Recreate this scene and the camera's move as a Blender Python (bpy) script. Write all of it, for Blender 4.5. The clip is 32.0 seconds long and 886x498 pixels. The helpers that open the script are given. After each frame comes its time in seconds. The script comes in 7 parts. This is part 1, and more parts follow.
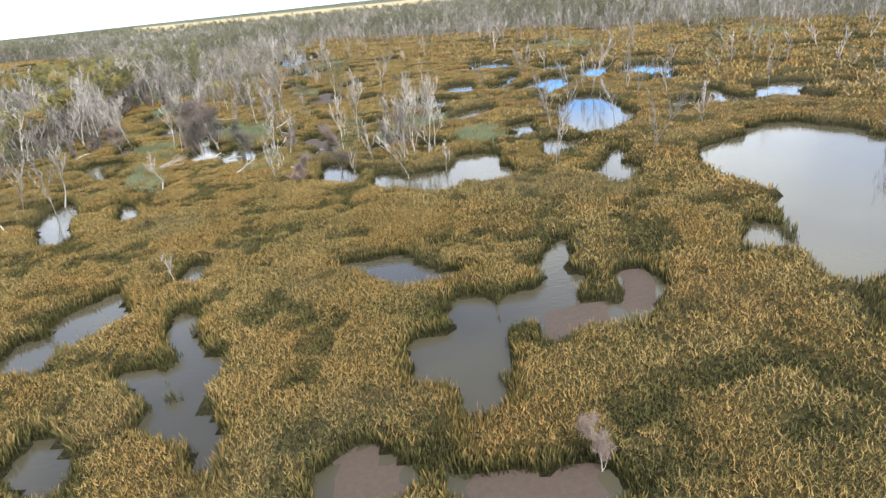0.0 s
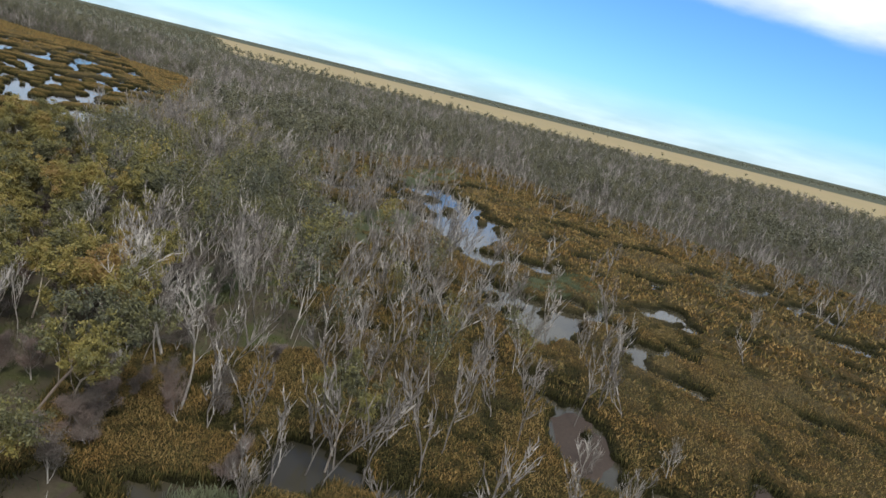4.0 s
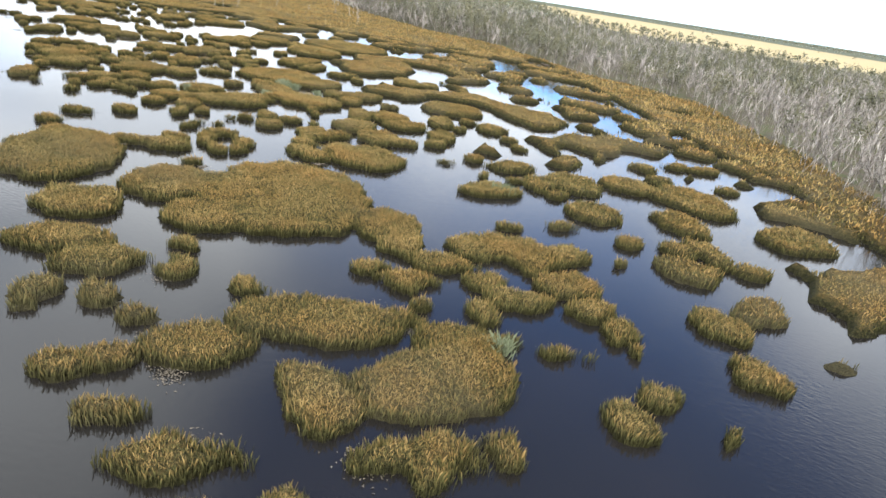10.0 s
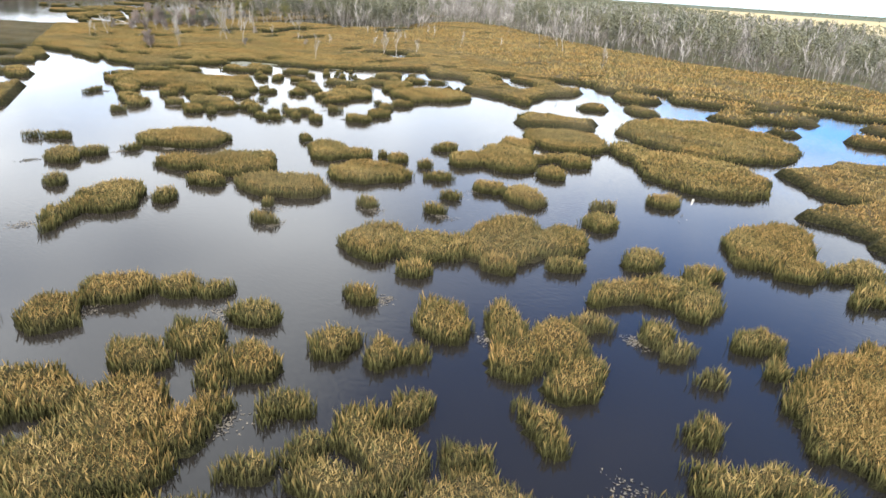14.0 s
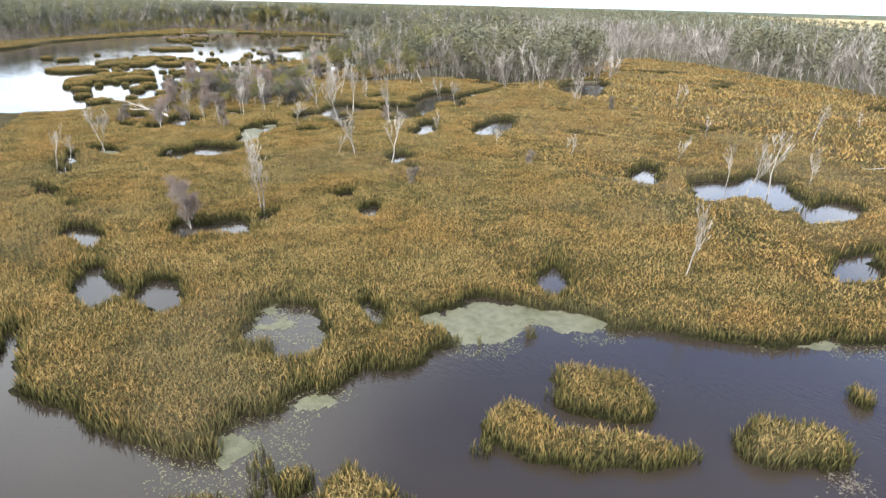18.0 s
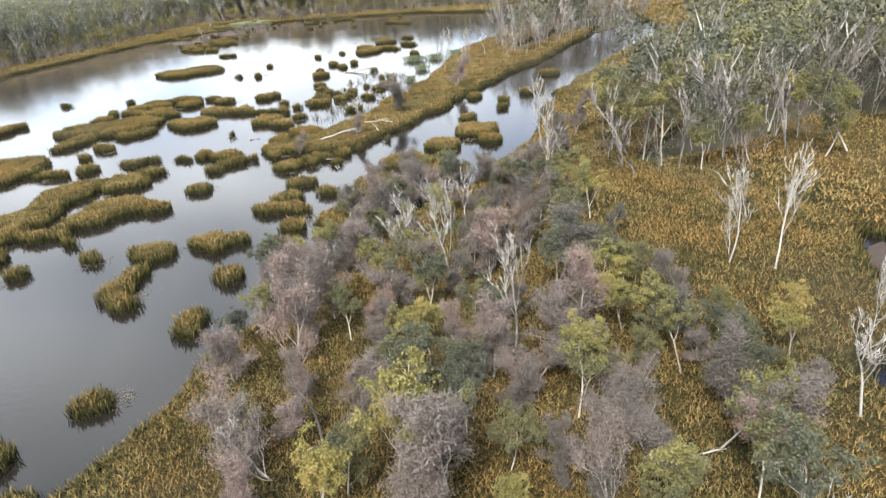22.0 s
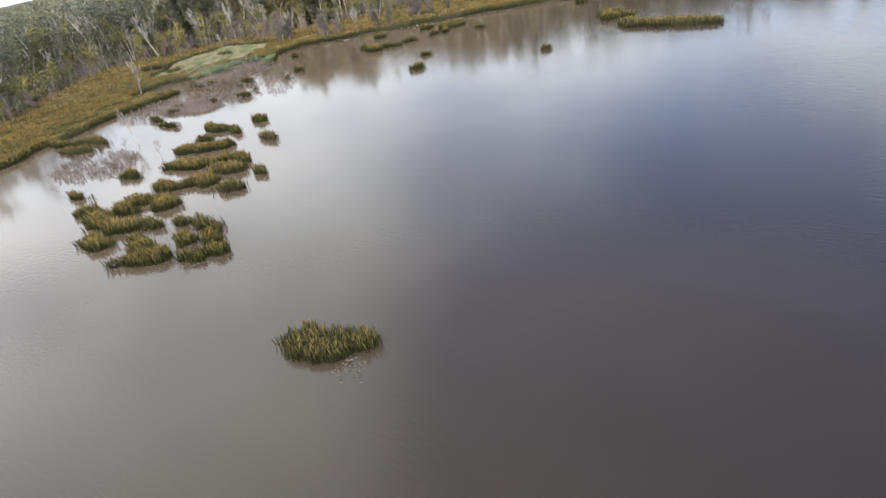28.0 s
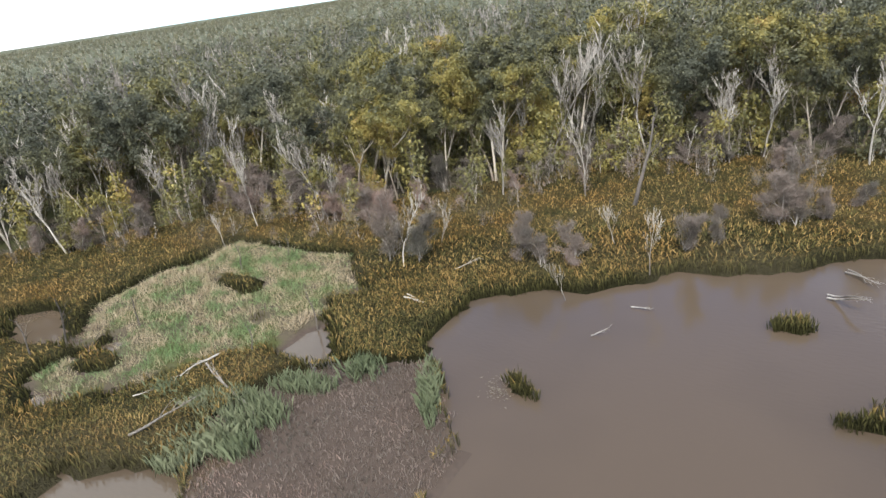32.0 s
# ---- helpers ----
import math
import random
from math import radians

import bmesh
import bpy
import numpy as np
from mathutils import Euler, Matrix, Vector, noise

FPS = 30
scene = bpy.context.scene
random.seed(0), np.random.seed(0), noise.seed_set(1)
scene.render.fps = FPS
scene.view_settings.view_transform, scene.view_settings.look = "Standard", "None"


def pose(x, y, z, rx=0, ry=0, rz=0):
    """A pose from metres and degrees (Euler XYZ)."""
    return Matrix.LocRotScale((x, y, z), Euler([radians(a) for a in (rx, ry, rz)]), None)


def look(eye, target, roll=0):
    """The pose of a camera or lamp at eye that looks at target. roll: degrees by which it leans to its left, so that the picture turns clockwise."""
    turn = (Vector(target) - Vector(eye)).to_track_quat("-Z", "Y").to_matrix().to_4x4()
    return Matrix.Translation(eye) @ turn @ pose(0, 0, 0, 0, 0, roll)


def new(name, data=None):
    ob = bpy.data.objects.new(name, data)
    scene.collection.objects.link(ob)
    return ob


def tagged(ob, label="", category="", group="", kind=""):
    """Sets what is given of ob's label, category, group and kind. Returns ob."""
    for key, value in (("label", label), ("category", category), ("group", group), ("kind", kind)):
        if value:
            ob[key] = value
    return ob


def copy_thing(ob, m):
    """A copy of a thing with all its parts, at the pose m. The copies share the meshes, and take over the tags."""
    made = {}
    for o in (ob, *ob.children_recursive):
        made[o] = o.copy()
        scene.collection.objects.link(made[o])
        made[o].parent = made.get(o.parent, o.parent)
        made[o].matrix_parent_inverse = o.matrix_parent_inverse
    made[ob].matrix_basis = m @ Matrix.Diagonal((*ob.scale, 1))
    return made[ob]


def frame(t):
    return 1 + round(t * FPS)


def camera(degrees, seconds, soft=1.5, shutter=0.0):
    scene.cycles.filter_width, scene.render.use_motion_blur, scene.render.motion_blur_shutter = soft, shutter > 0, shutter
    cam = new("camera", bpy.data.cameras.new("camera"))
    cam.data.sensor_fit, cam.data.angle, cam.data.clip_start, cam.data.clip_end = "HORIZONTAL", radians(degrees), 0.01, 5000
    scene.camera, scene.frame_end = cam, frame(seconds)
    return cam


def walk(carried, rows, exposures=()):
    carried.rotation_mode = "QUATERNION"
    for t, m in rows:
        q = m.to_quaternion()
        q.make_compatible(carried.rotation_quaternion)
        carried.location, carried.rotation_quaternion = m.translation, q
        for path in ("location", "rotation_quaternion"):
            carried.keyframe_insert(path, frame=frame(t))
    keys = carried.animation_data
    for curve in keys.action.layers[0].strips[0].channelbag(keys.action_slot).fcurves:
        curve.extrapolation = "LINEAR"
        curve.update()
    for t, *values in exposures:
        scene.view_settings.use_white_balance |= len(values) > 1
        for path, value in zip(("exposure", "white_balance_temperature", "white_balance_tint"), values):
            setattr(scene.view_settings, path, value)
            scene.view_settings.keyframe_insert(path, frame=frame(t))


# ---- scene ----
cam = camera(70.2, 32.0)
PATH = [
    (0, (-0.267, 1.833, 22.861), (-0.328, 3.683, 22.102), -6.2),
    (0.5, (-7.663, 18.444, 23.968), (-7.715, 20.301, 23.227), -6.5),
    (1, (-15.160, 34.965, 25.148), (-15.197, 36.831, 24.428), -5.5),
    (1.5, (-22.596, 51.302, 26.669), (-22.621, 53.177, 25.974), -3.3),
    (2, (-30.121, 67.200, 28.059), (-30.135, 69.089, 27.403), 0.2),
    (2.5, (-38.028, 82.751, 28.896), (-38.032, 84.660, 28.303), 4.8),
    (4.5, (-69.916, 147.102, 32.998), (-70.046, 149.042, 32.529), 16.4),
    (5, (-79.748, 160.350, 33.338), (-79.936, 162.292, 32.895), 19.4),
    (5.5, (-90.706, 173.190, 33.507), (-90.958, 175.126, 33.074), 21.5),
    (6, (-101.646, 185.435, 33.321), (-102.001, 187.353, 32.883), 23.9),
    (6.5, (-113.622, 197.773, 32.614), (-114.083, 199.666, 32.162), 25.7),
    (7, (-125.392, 208.282, 32.166), (-125.934, 210.148, 31.692), 26.2),
    (7.5, (-137.494, 218.398, 31.620), (-138.116, 220.228, 31.106), 24.9),
    (8, (-150.175, 228.091, 30.745), (-150.888, 229.867, 30.163), 21.4),
    (8.5, (-163.458, 237.689, 29.541), (-164.223, 239.421, 28.897), 17.4),
    (9, (-177.175, 247.224, 28.476), (-177.976, 248.922, 27.789), 14.4),
    (9.5, (-191.409, 256.596, 27.546), (-192.244, 258.262, 26.818), 11.6),
    (10, (-205.388, 265.662, 27.030), (-206.260, 267.288, 26.259), 8.8),
    (10.5, (-219.676, 275.221, 26.502), (-220.595, 276.803, 25.692), 6.0),
    (11, (-234.250, 284.849, 25.946), (-235.212, 286.389, 25.112), 4.0),
    (11.5, (-249.420, 294.142, 25.249), (-250.404, 295.671, 24.416), 3.7),
    (12, (-264.418, 303.971, 24.639), (-265.423, 305.494, 23.819), 4.4),
    (12.5, (-278.511, 312.996, 24.215), (-279.552, 314.503, 23.410), 4.3),
    (13, (-293.388, 322.274, 23.820), (-294.478, 323.750, 23.028), 4.2),
    (13.5, (-309.051, 331.533, 23.199), (-310.192, 332.981, 22.424), 3.5),
    (14, (-325.409, 339.156, 22.536), (-326.550, 340.607, 21.767), 3.6),
    (14.5, (-341.710, 348.031, 22.110), (-342.856, 349.481, 21.344), 3.4),
    (16.5, (-404.207, 382.240, 22.536), (-405.425, 383.634, 21.781), 0.3),
    (17, (-420.366, 390.663, 23.097), (-421.602, 392.046, 22.349), 0.2),
    (17.5, (-436.427, 398.757, 23.459), (-437.673, 400.139, 22.724), 0.9),
    (18, (-452.277, 406.714, 23.857), (-453.534, 408.087, 23.127), 1.3),
    (18.5, (-468.904, 415.338, 23.607), (-470.185, 416.684, 22.867), 0.1),
    (19, (-484.791, 422.940, 23.517), (-486.087, 424.273, 22.781), 0.0),
    (19.5, (-500.697, 430.941, 23.581), (-502.006, 432.262, 22.845), -0.1),
    (20, (-515.768, 437.874, 23.583), (-517.084, 439.187, 22.847), -0.8),
    (20.5, (-530.444, 444.447, 23.910), (-531.761, 445.751, 23.157), -1.7),
    (21, (-545.096, 451.000, 24.055), (-546.404, 452.295, 23.271), -2.8),
    (21.5, (-559.536, 457.089, 24.573), (-560.832, 458.377, 23.760), -3.8),
    (22, (-572.890, 463.327, 25.350), (-574.188, 464.592, 24.505), -5.3),
    (22.5, (-587.787, 470.315, 25.736), (-589.092, 471.558, 24.870), -6.4),
    (23, (-602.737, 477.376, 25.747), (-604.053, 478.597, 24.866), -7.8),
    (23.5, (-617.657, 484.350, 25.617), (-618.981, 485.550, 24.717), -9.3),
    (24, (-632.943, 491.316, 25.896), (-634.264, 492.497, 24.967), -10.8),
    (24.5, (-648.293, 498.522, 25.779), (-649.605, 499.692, 24.825), -11.8),
    (25, (-663.623, 505.848, 25.506), (-664.926, 507.024, 24.548), -12.0),
    (25.5, (-679.107, 513.843, 25.575), (-680.402, 515.018, 24.605), -12.2),
    (26, (-693.346, 521.391, 25.908), (-694.630, 522.573, 24.930), -12.4),
    (26.5, (-708.923, 528.846, 25.722), (-710.159, 530.074, 24.740), -11.6),
    (28.5, (-763.035, 559.582, 22.731), (-764.183, 560.928, 21.798), -12.9),
    (29, (-775.626, 567.531, 22.437), (-776.761, 568.895, 21.515), -12.6),
    (29.5, (-788.109, 575.524, 22.410), (-789.222, 576.919, 21.508), -11.7),
    (30, (-800.604, 583.658, 22.508), (-801.692, 585.091, 21.636), -10.5),
    (30.5, (-812.646, 591.501, 22.851), (-813.709, 592.975, 22.016), -9.2),
    (31, (-825.174, 600.181, 23.286), (-826.218, 601.692, 22.493), -8.2),
    (31.5, (-837.374, 608.449, 24.026), (-838.407, 609.978, 23.256), -8.1),
    (32, (-849.372, 617.355, 25.569), (-850.404, 618.882, 24.793), -8.5),
]
EXPOSURES = ((0, 1.62), (1.5, 1.55), (2.5, 1.15), (4.5, 0.15), (6, 0.05), (8, 0.25), (9, 0.85), (10, 1.62), (11, 1.7), (13, 1.75), (18, 1.76), (20, 1.68), (22, 1.68), (24, 1.62), (26, 1.58), (28.5, 1.4), (31, 1.36), (32, 1.36))
walk(cam, [(t, look(e, g, r)) for t, e, g, r in PATH], EXPOSURES)

# ---- world, sun, exposure ----
SUN_ELEV, SUN_TURN = radians(52), radians(205)
world = bpy.data.worlds.new("sky")
scene.world = world
world.use_nodes = True
wn, wl = world.node_tree.nodes, world.node_tree.links
wn.clear()
sky = wn.new("ShaderNodeTexSky")
sky.sky_type, sky.sun_disc = "NISHITA", False
sky.sun_elevation, sky.sun_rotation = SUN_ELEV, -SUN_TURN
sky.dust_density, sky.ozone_density = 0.3, 1.5
coord = wn.new("ShaderNodeTexCoord")
sep = wn.new("ShaderNodeSeparateXYZ")
wl.new(coord.outputs["Generated"], sep.inputs[0])
zed = wn.new("ShaderNodeMath"); zed.operation = "MAXIMUM"; zed.inputs[1].default_value = 0.0
wl.new(sep.outputs["Z"], zed.inputs[0])
zoff = wn.new("ShaderNodeMath"); zoff.operation = "ADD"; zoff.inputs[1].default_value = 0.18
wl.new(zed.outputs[0], zoff.inputs[0])
flat = wn.new("ShaderNodeVectorMath"); flat.operation = "DIVIDE"
wl.new(coord.outputs["Generated"], flat.inputs[0])
comb = wn.new("ShaderNodeCombineXYZ")
for k in ("X", "Y"):
    wl.new(zoff.outputs[0], comb.inputs[k])
comb.inputs["Z"].default_value = 1000.0
wl.new(comb.outputs[0], flat.inputs[1])
def sky_dir(turn, up):
    """The way to a point of the sky, turn degrees left of +y and up degrees high."""
    return (-math.sin(radians(turn)) * math.cos(radians(up)), math.cos(radians(turn)) * math.cos(radians(up)), math.sin(radians(up)))


def lobe(turn, up, inner, outer):
    """1 inside a round part of the sky, falling to 0 at its rim."""
    d = wn.new("ShaderNodeVectorMath"); d.operation = "DOT_PRODUCT"
    wl.new(coord.outputs["Generated"], d.inputs[0])
    d.inputs[1].default_value = sky_dir(turn, up)
    m = wn.new("ShaderNodeMapRange"); m.interpolation_type = "SMOOTHSTEP"
    m.inputs["From Min"].default_value, m.inputs["From Max"].default_value = math.cos(radians(outer)), math.cos(radians(inner))
    wl.new(d.outputs["Value"], m.inputs["Value"])
    return m.outputs[0]


def op(kind, a, c):
    m = wn.new("ShaderNodeMath"); m.operation = kind
    for i, v in enumerate((a, c)):
        if isinstance(v, float):
            m.inputs[i].default_value = v
        else:
            wl.new(v, m.inputs[i])
    return m.outputs[0]


cloud = wn.new("ShaderNodeTexNoise")
cloud.inputs["Scale"].default_value, cloud.inputs["Detail"].default_value, cloud.inputs["Roughness"].default_value = 0.9, 8.0, 0.58
wl.new(flat.outputs[0], cloud.inputs["Vector"])
# a broken deck of cloud that ends in clear sky low to the north, with one blue gap higher up
north = wn.new("ShaderNodeVectorMath"); north.operation = "DOT_PRODUCT"
wl.new(flat.outputs[0], north.inputs[0])
north.inputs[1].default_value = (math.sin(radians(8)), math.cos(radians(8)), 0.0)
clear = wn.new("ShaderNodeMapRange"); clear.interpolation_type = "SMOOTHSTEP"
clear.inputs["From Min"].default_value, clear.inputs["From Max"].default_value = 2.35, 3.1
wl.new(north.outputs["Value"], clear.inputs["Value"])
gap = op("MULTIPLY", lobe(14, 50, 2, 40), 1.0)
amount = op("ADD", op("MULTIPLY", op("SUBTRACT", cloud.outputs["Fac"], 0.5), 1.9), op("SUBTRACT", 0.42, op("ADD", op("MULTIPLY", gap, 1.1), op("MULTIPLY", clear.outputs[0], 1.6))))
cover = wn.new("ShaderNodeMapRange"); cover.interpolation_type = "SMOOTHSTEP"
cover.inputs["From Min"].default_value, cover.inputs["From Max"].default_value = -0.42, 0.55
wl.new(amount, cover.inputs["Value"])
haze = wn.new("ShaderNodeMapRange")
haze.inputs["From Min"].default_value, haze.inputs["From Max"].default_value = 0.0, 0.06
haze.inputs["To Min"].default_value, haze.inputs["To Max"].default_value = 0.4, 0.0
wl.new(zed.outputs[0], haze.inputs["Value"])
cover = op("MAXIMUM", cover.outputs[0], haze.outputs[0])
shade = wn.new("ShaderNodeTexNoise")
shade.inputs["Scale"].default_value, shade.inputs["Detail"].default_value = 1.6, 4.0
wl.new(flat.outputs[0], shade.inputs["Vector"])
cramp2 = wn.new("ShaderNodeValToRGB")
cramp2.color_ramp.elements[0].position, cramp2.color_ramp.elements[1].position = 0.35, 0.65
cramp2.color_ramp.elements[0].color, cramp2.color_ramp.elements[1].color = (6.2, 6.8, 7.6, 1), (10.6, 11.2, 11.8, 1)
wl.new(shade.outputs["Fac"], cramp2.inputs[0])
blue = wn.new("ShaderNodeMix"); blue.data_type, blue.blend_type = "RGBA", "MULTIPLY"
blue.inputs["Factor"].default_value, blue.inputs[7].default_value = 1.0, (0.50, 0.92, 1.45, 1)
wl.new(sky.outputs[0], blue.inputs[6])
mixs = wn.new("ShaderNodeMix"); mixs.data_type = "RGBA"
wl.new(cover, mixs.inputs["Factor"]); wl.new(blue.outputs[2], mixs.inputs[6]); wl.new(cramp2.outputs["Color"], mixs.inputs[7])
bg = wn.new("ShaderNodeBackground"); bg.inputs["Strength"].default_value = 0.10
wl.new(mixs.outputs[2], bg.inputs["Color"])
wo = wn.new("ShaderNodeOutputWorld"); wl.new(bg.outputs[0], wo.inputs[0])

sun_data = bpy.data.lights.new("sun", "SUN")
sun_data.energy, sun_data.angle, sun_data.color = 2.2, radians(14), (1.0, 0.975, 0.94)
sun = new("sun", sun_data)
sun.matrix_world = look((0, 0, 0), (math.cos(SUN_ELEV) * math.sin(SUN_TURN), -math.cos(SUN_ELEV) * math.cos(SUN_TURN), -math.sin(SUN_ELEV)))


# ---- materials ----
def mat(name, build):
    m = bpy.data.materials.new(name)
    m.use_nodes = True
    nt = m.node_tree
    nt.nodes.clear()
    b = nt.nodes.new("ShaderNodeBsdfPrincipled")
    o = nt.nodes.new("ShaderNodeOutputMaterial")
    nt.links.new(b.outputs[0], o.inputs[0])
    build(nt, b)
    return m


def node(nt, kind, ins=(), **props):
    n = nt.nodes.new("ShaderNode" + kind)
    for k, v in props.items():
        setattr(n, k, v)
    for k, v in dict(ins).items():
        if isinstance(v, bpy.types.NodeSocket):
            nt.links.new(v, n.inputs[k])
        else:
            n.inputs[k].default_value = v
    return n


def ramp(nt, fac, stops):
    n = nt.nodes.new("ShaderNodeValToRGB")
    e = n.color_ramp.elements
    while len(e) < len(stops):
        e.new(0.5)
    for el, (p, c) in zip(e, stops):
        el.position, el.color = p, (*c, 1)
    nt.links.new(fac, n.inputs[0])
    return n.outputs[0]


def noise_tex(nt, scale, detail=4.0, vec=None, rough=0.5):
    n = node(nt, "TexNoise", {"Scale": scale, "Detail": detail, "Roughness": rough})
    if vec is None:
        vec = node(nt, "NewGeometry").outputs["Position"]
    nt.links.new(vec, n.inputs["Vector"])
    return n.outputs["Fac"]


def mixc(nt, fac, a, b, mode="MIX"):
    n = node(nt, "Mix", data_type="RGBA", blend_type=mode)
    for i, v in ((0, fac), (6, a), (7, b)):
        if isinstance(v, bpy.types.NodeSocket):
            nt.links.new(v, n.inputs[i])
        else:
            n.inputs[i].default_value = v if i == 0 else (*v, 1)
    return n.outputs[2]


def maths(nt, op, a, b=0.0):
    n = node(nt, "Math", operation=op)
    for i, v in ((0, a), (1, b)):
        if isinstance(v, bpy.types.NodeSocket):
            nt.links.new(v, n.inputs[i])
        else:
            n.inputs[i].default_value = v
    return n.outputs[0]


def bump(nt, b, height, strength=0.5, dist=0.1):
    n = node(nt, "Bump", {"Height": height, "Strength": strength, "Distance": dist})
    nt.links.new(n.outputs[0], b.inputs["Normal"])


def reed_mat(dry, green, thatch=False):
    def build(nt, b):
        g = node(nt, "NewGeometry")
        pos = g.outputs["Position"]
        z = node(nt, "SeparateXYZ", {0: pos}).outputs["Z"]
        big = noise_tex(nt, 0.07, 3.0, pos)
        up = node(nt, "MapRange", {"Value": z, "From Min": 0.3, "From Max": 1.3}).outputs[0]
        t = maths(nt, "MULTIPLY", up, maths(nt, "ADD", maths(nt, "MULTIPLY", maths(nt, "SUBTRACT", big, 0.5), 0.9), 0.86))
        west = node(nt, "MapRange", {"Value": node(nt, "SeparateXYZ", {0: pos}).outputs["X"], "From Min": -690.0, "From Max": -860.0, "To Min": 0.0, "To Max": 0.18}).outputs[0]
        t = maths(nt, "SUBTRACT", t, west)
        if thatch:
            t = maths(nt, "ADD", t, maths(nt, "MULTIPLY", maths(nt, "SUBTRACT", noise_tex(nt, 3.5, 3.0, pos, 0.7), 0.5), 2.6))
        else:
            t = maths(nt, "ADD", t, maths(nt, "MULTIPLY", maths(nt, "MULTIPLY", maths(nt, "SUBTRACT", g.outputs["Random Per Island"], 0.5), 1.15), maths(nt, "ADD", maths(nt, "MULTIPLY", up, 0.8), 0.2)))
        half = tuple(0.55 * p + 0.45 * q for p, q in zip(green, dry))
        # green to dry is leaf colour; the 0.4 stop paints shade low among the stems
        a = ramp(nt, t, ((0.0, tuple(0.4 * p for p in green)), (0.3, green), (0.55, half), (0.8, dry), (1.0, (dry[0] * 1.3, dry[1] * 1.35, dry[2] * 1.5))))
        rust = maths(nt, "MULTIPLY", ramp(nt, noise_tex(nt, 0.11, 3.0, node(nt, "Mapping", {"Vector": pos, "Location": (31.0, 7.0, 0.0)}).outputs[0]), ((0.42, (0,) * 3), (0.62, (1,) * 3))), up)
        a = mixc(nt, maths(nt, "MULTIPLY", rust, 0.55), a, (1.0, 0.78, 0.62), "MULTIPLY")
        dull = ramp(nt, noise_tex(nt, 0.045, 2.0, node(nt, "Mapping", {"Vector": pos, "Location": (7.0, 53.0, 0.0)}).outputs[0]), ((0.54, (0,) * 3), (0.64, (1,) * 3)))
        a = mixc(nt, maths(nt, "MULTIPLY", dull, 0.6), a, mixc(nt, 0.55, a, tuple(0.5 * p + 0.5 * q for p, q in zip(green, (0.13, 0.105, 0.07)))))
        nt.links.new(a, b.inputs["Base Color"])
        b.inputs["Roughness"].default_value = 0.8
        b.inputs["Specular IOR Level"].default_value = 0.05
        if thatch:
            bump(nt, b, noise_tex(nt, 5.0, 3.0, pos, 0.7), 1.0, 0.5)
    return build


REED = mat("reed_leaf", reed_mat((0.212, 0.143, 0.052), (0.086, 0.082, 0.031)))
# the leaf colours at about 0.4, so shade between the tips is painted in
SHADED_THATCH = mat("reed_thatch", reed_mat((0.086, 0.061, 0.024), (0.038, 0.036, 0.015), True))


def water_build(nt, b):
    pos = node(nt, "NewGeometry").outputs["Position"]
    x = node(nt, "SeparateXYZ", {0: pos})
    west = node(nt, "MapRange", {"Value": x.outputs["X"], "From Min": -330.0, "From Max": -830.0}).outputs[0]
    n = noise_tex(nt, 0.05, 3.0, pos)
    t = maths(nt, "ADD", west, maths(nt, "MULTIPLY", maths(nt, "SUBTRACT", n, 0.5), 0.12))
    c = ramp(nt, t, ((0.0, (0.010, 0.009, 0.008)), (0.24, (0.028, 0.022, 0.017)), (0.42, (0.012, 0.010, 0.008)), (0.63, (0.013, 0.011, 0.009)), (0.78, (0.016, 0.0125, 0.010)), (0.93, (0.040, 0.031, 0.022)), (1.0, (0.072, 0.053, 0.036))))
    # first marsh: olive silt, its paler tint also painting in grey sky reflection
    marsh = node(nt, "MapRange", {"Value": x.outputs["X"], "From Min": -150.0, "From Max": -110.0}).outputs[0]
    c = mixc(nt, marsh, c, mixc(nt, n, (0.020, 0.018, 0.013), (0.075, 0.065, 0.038)))
    nt.links.new(c, b.inputs["Base Color"])
    b.inputs["Roughness"].default_value = 0.07
    b.inputs["IOR"].default_value = 1.33
    w = node(nt, "Mapping", {"Vector": pos, "Rotation": (0, 0, 0.5), "Scale": (1.0, 2.6, 1.0)}).outputs[0]
    r = noise_tex(nt, 1.3, 2.0, w)
    patch = ramp(nt, noise_tex(nt, 0.03, 2.0, pos), ((0.4, (0.25,) * 3), (0.62, (1,) * 3)))
    bump(nt, b, maths(nt, "MULTIPLY", r, patch), 0.55, 0.035)


WATER = mat("peaty_water", water_build)


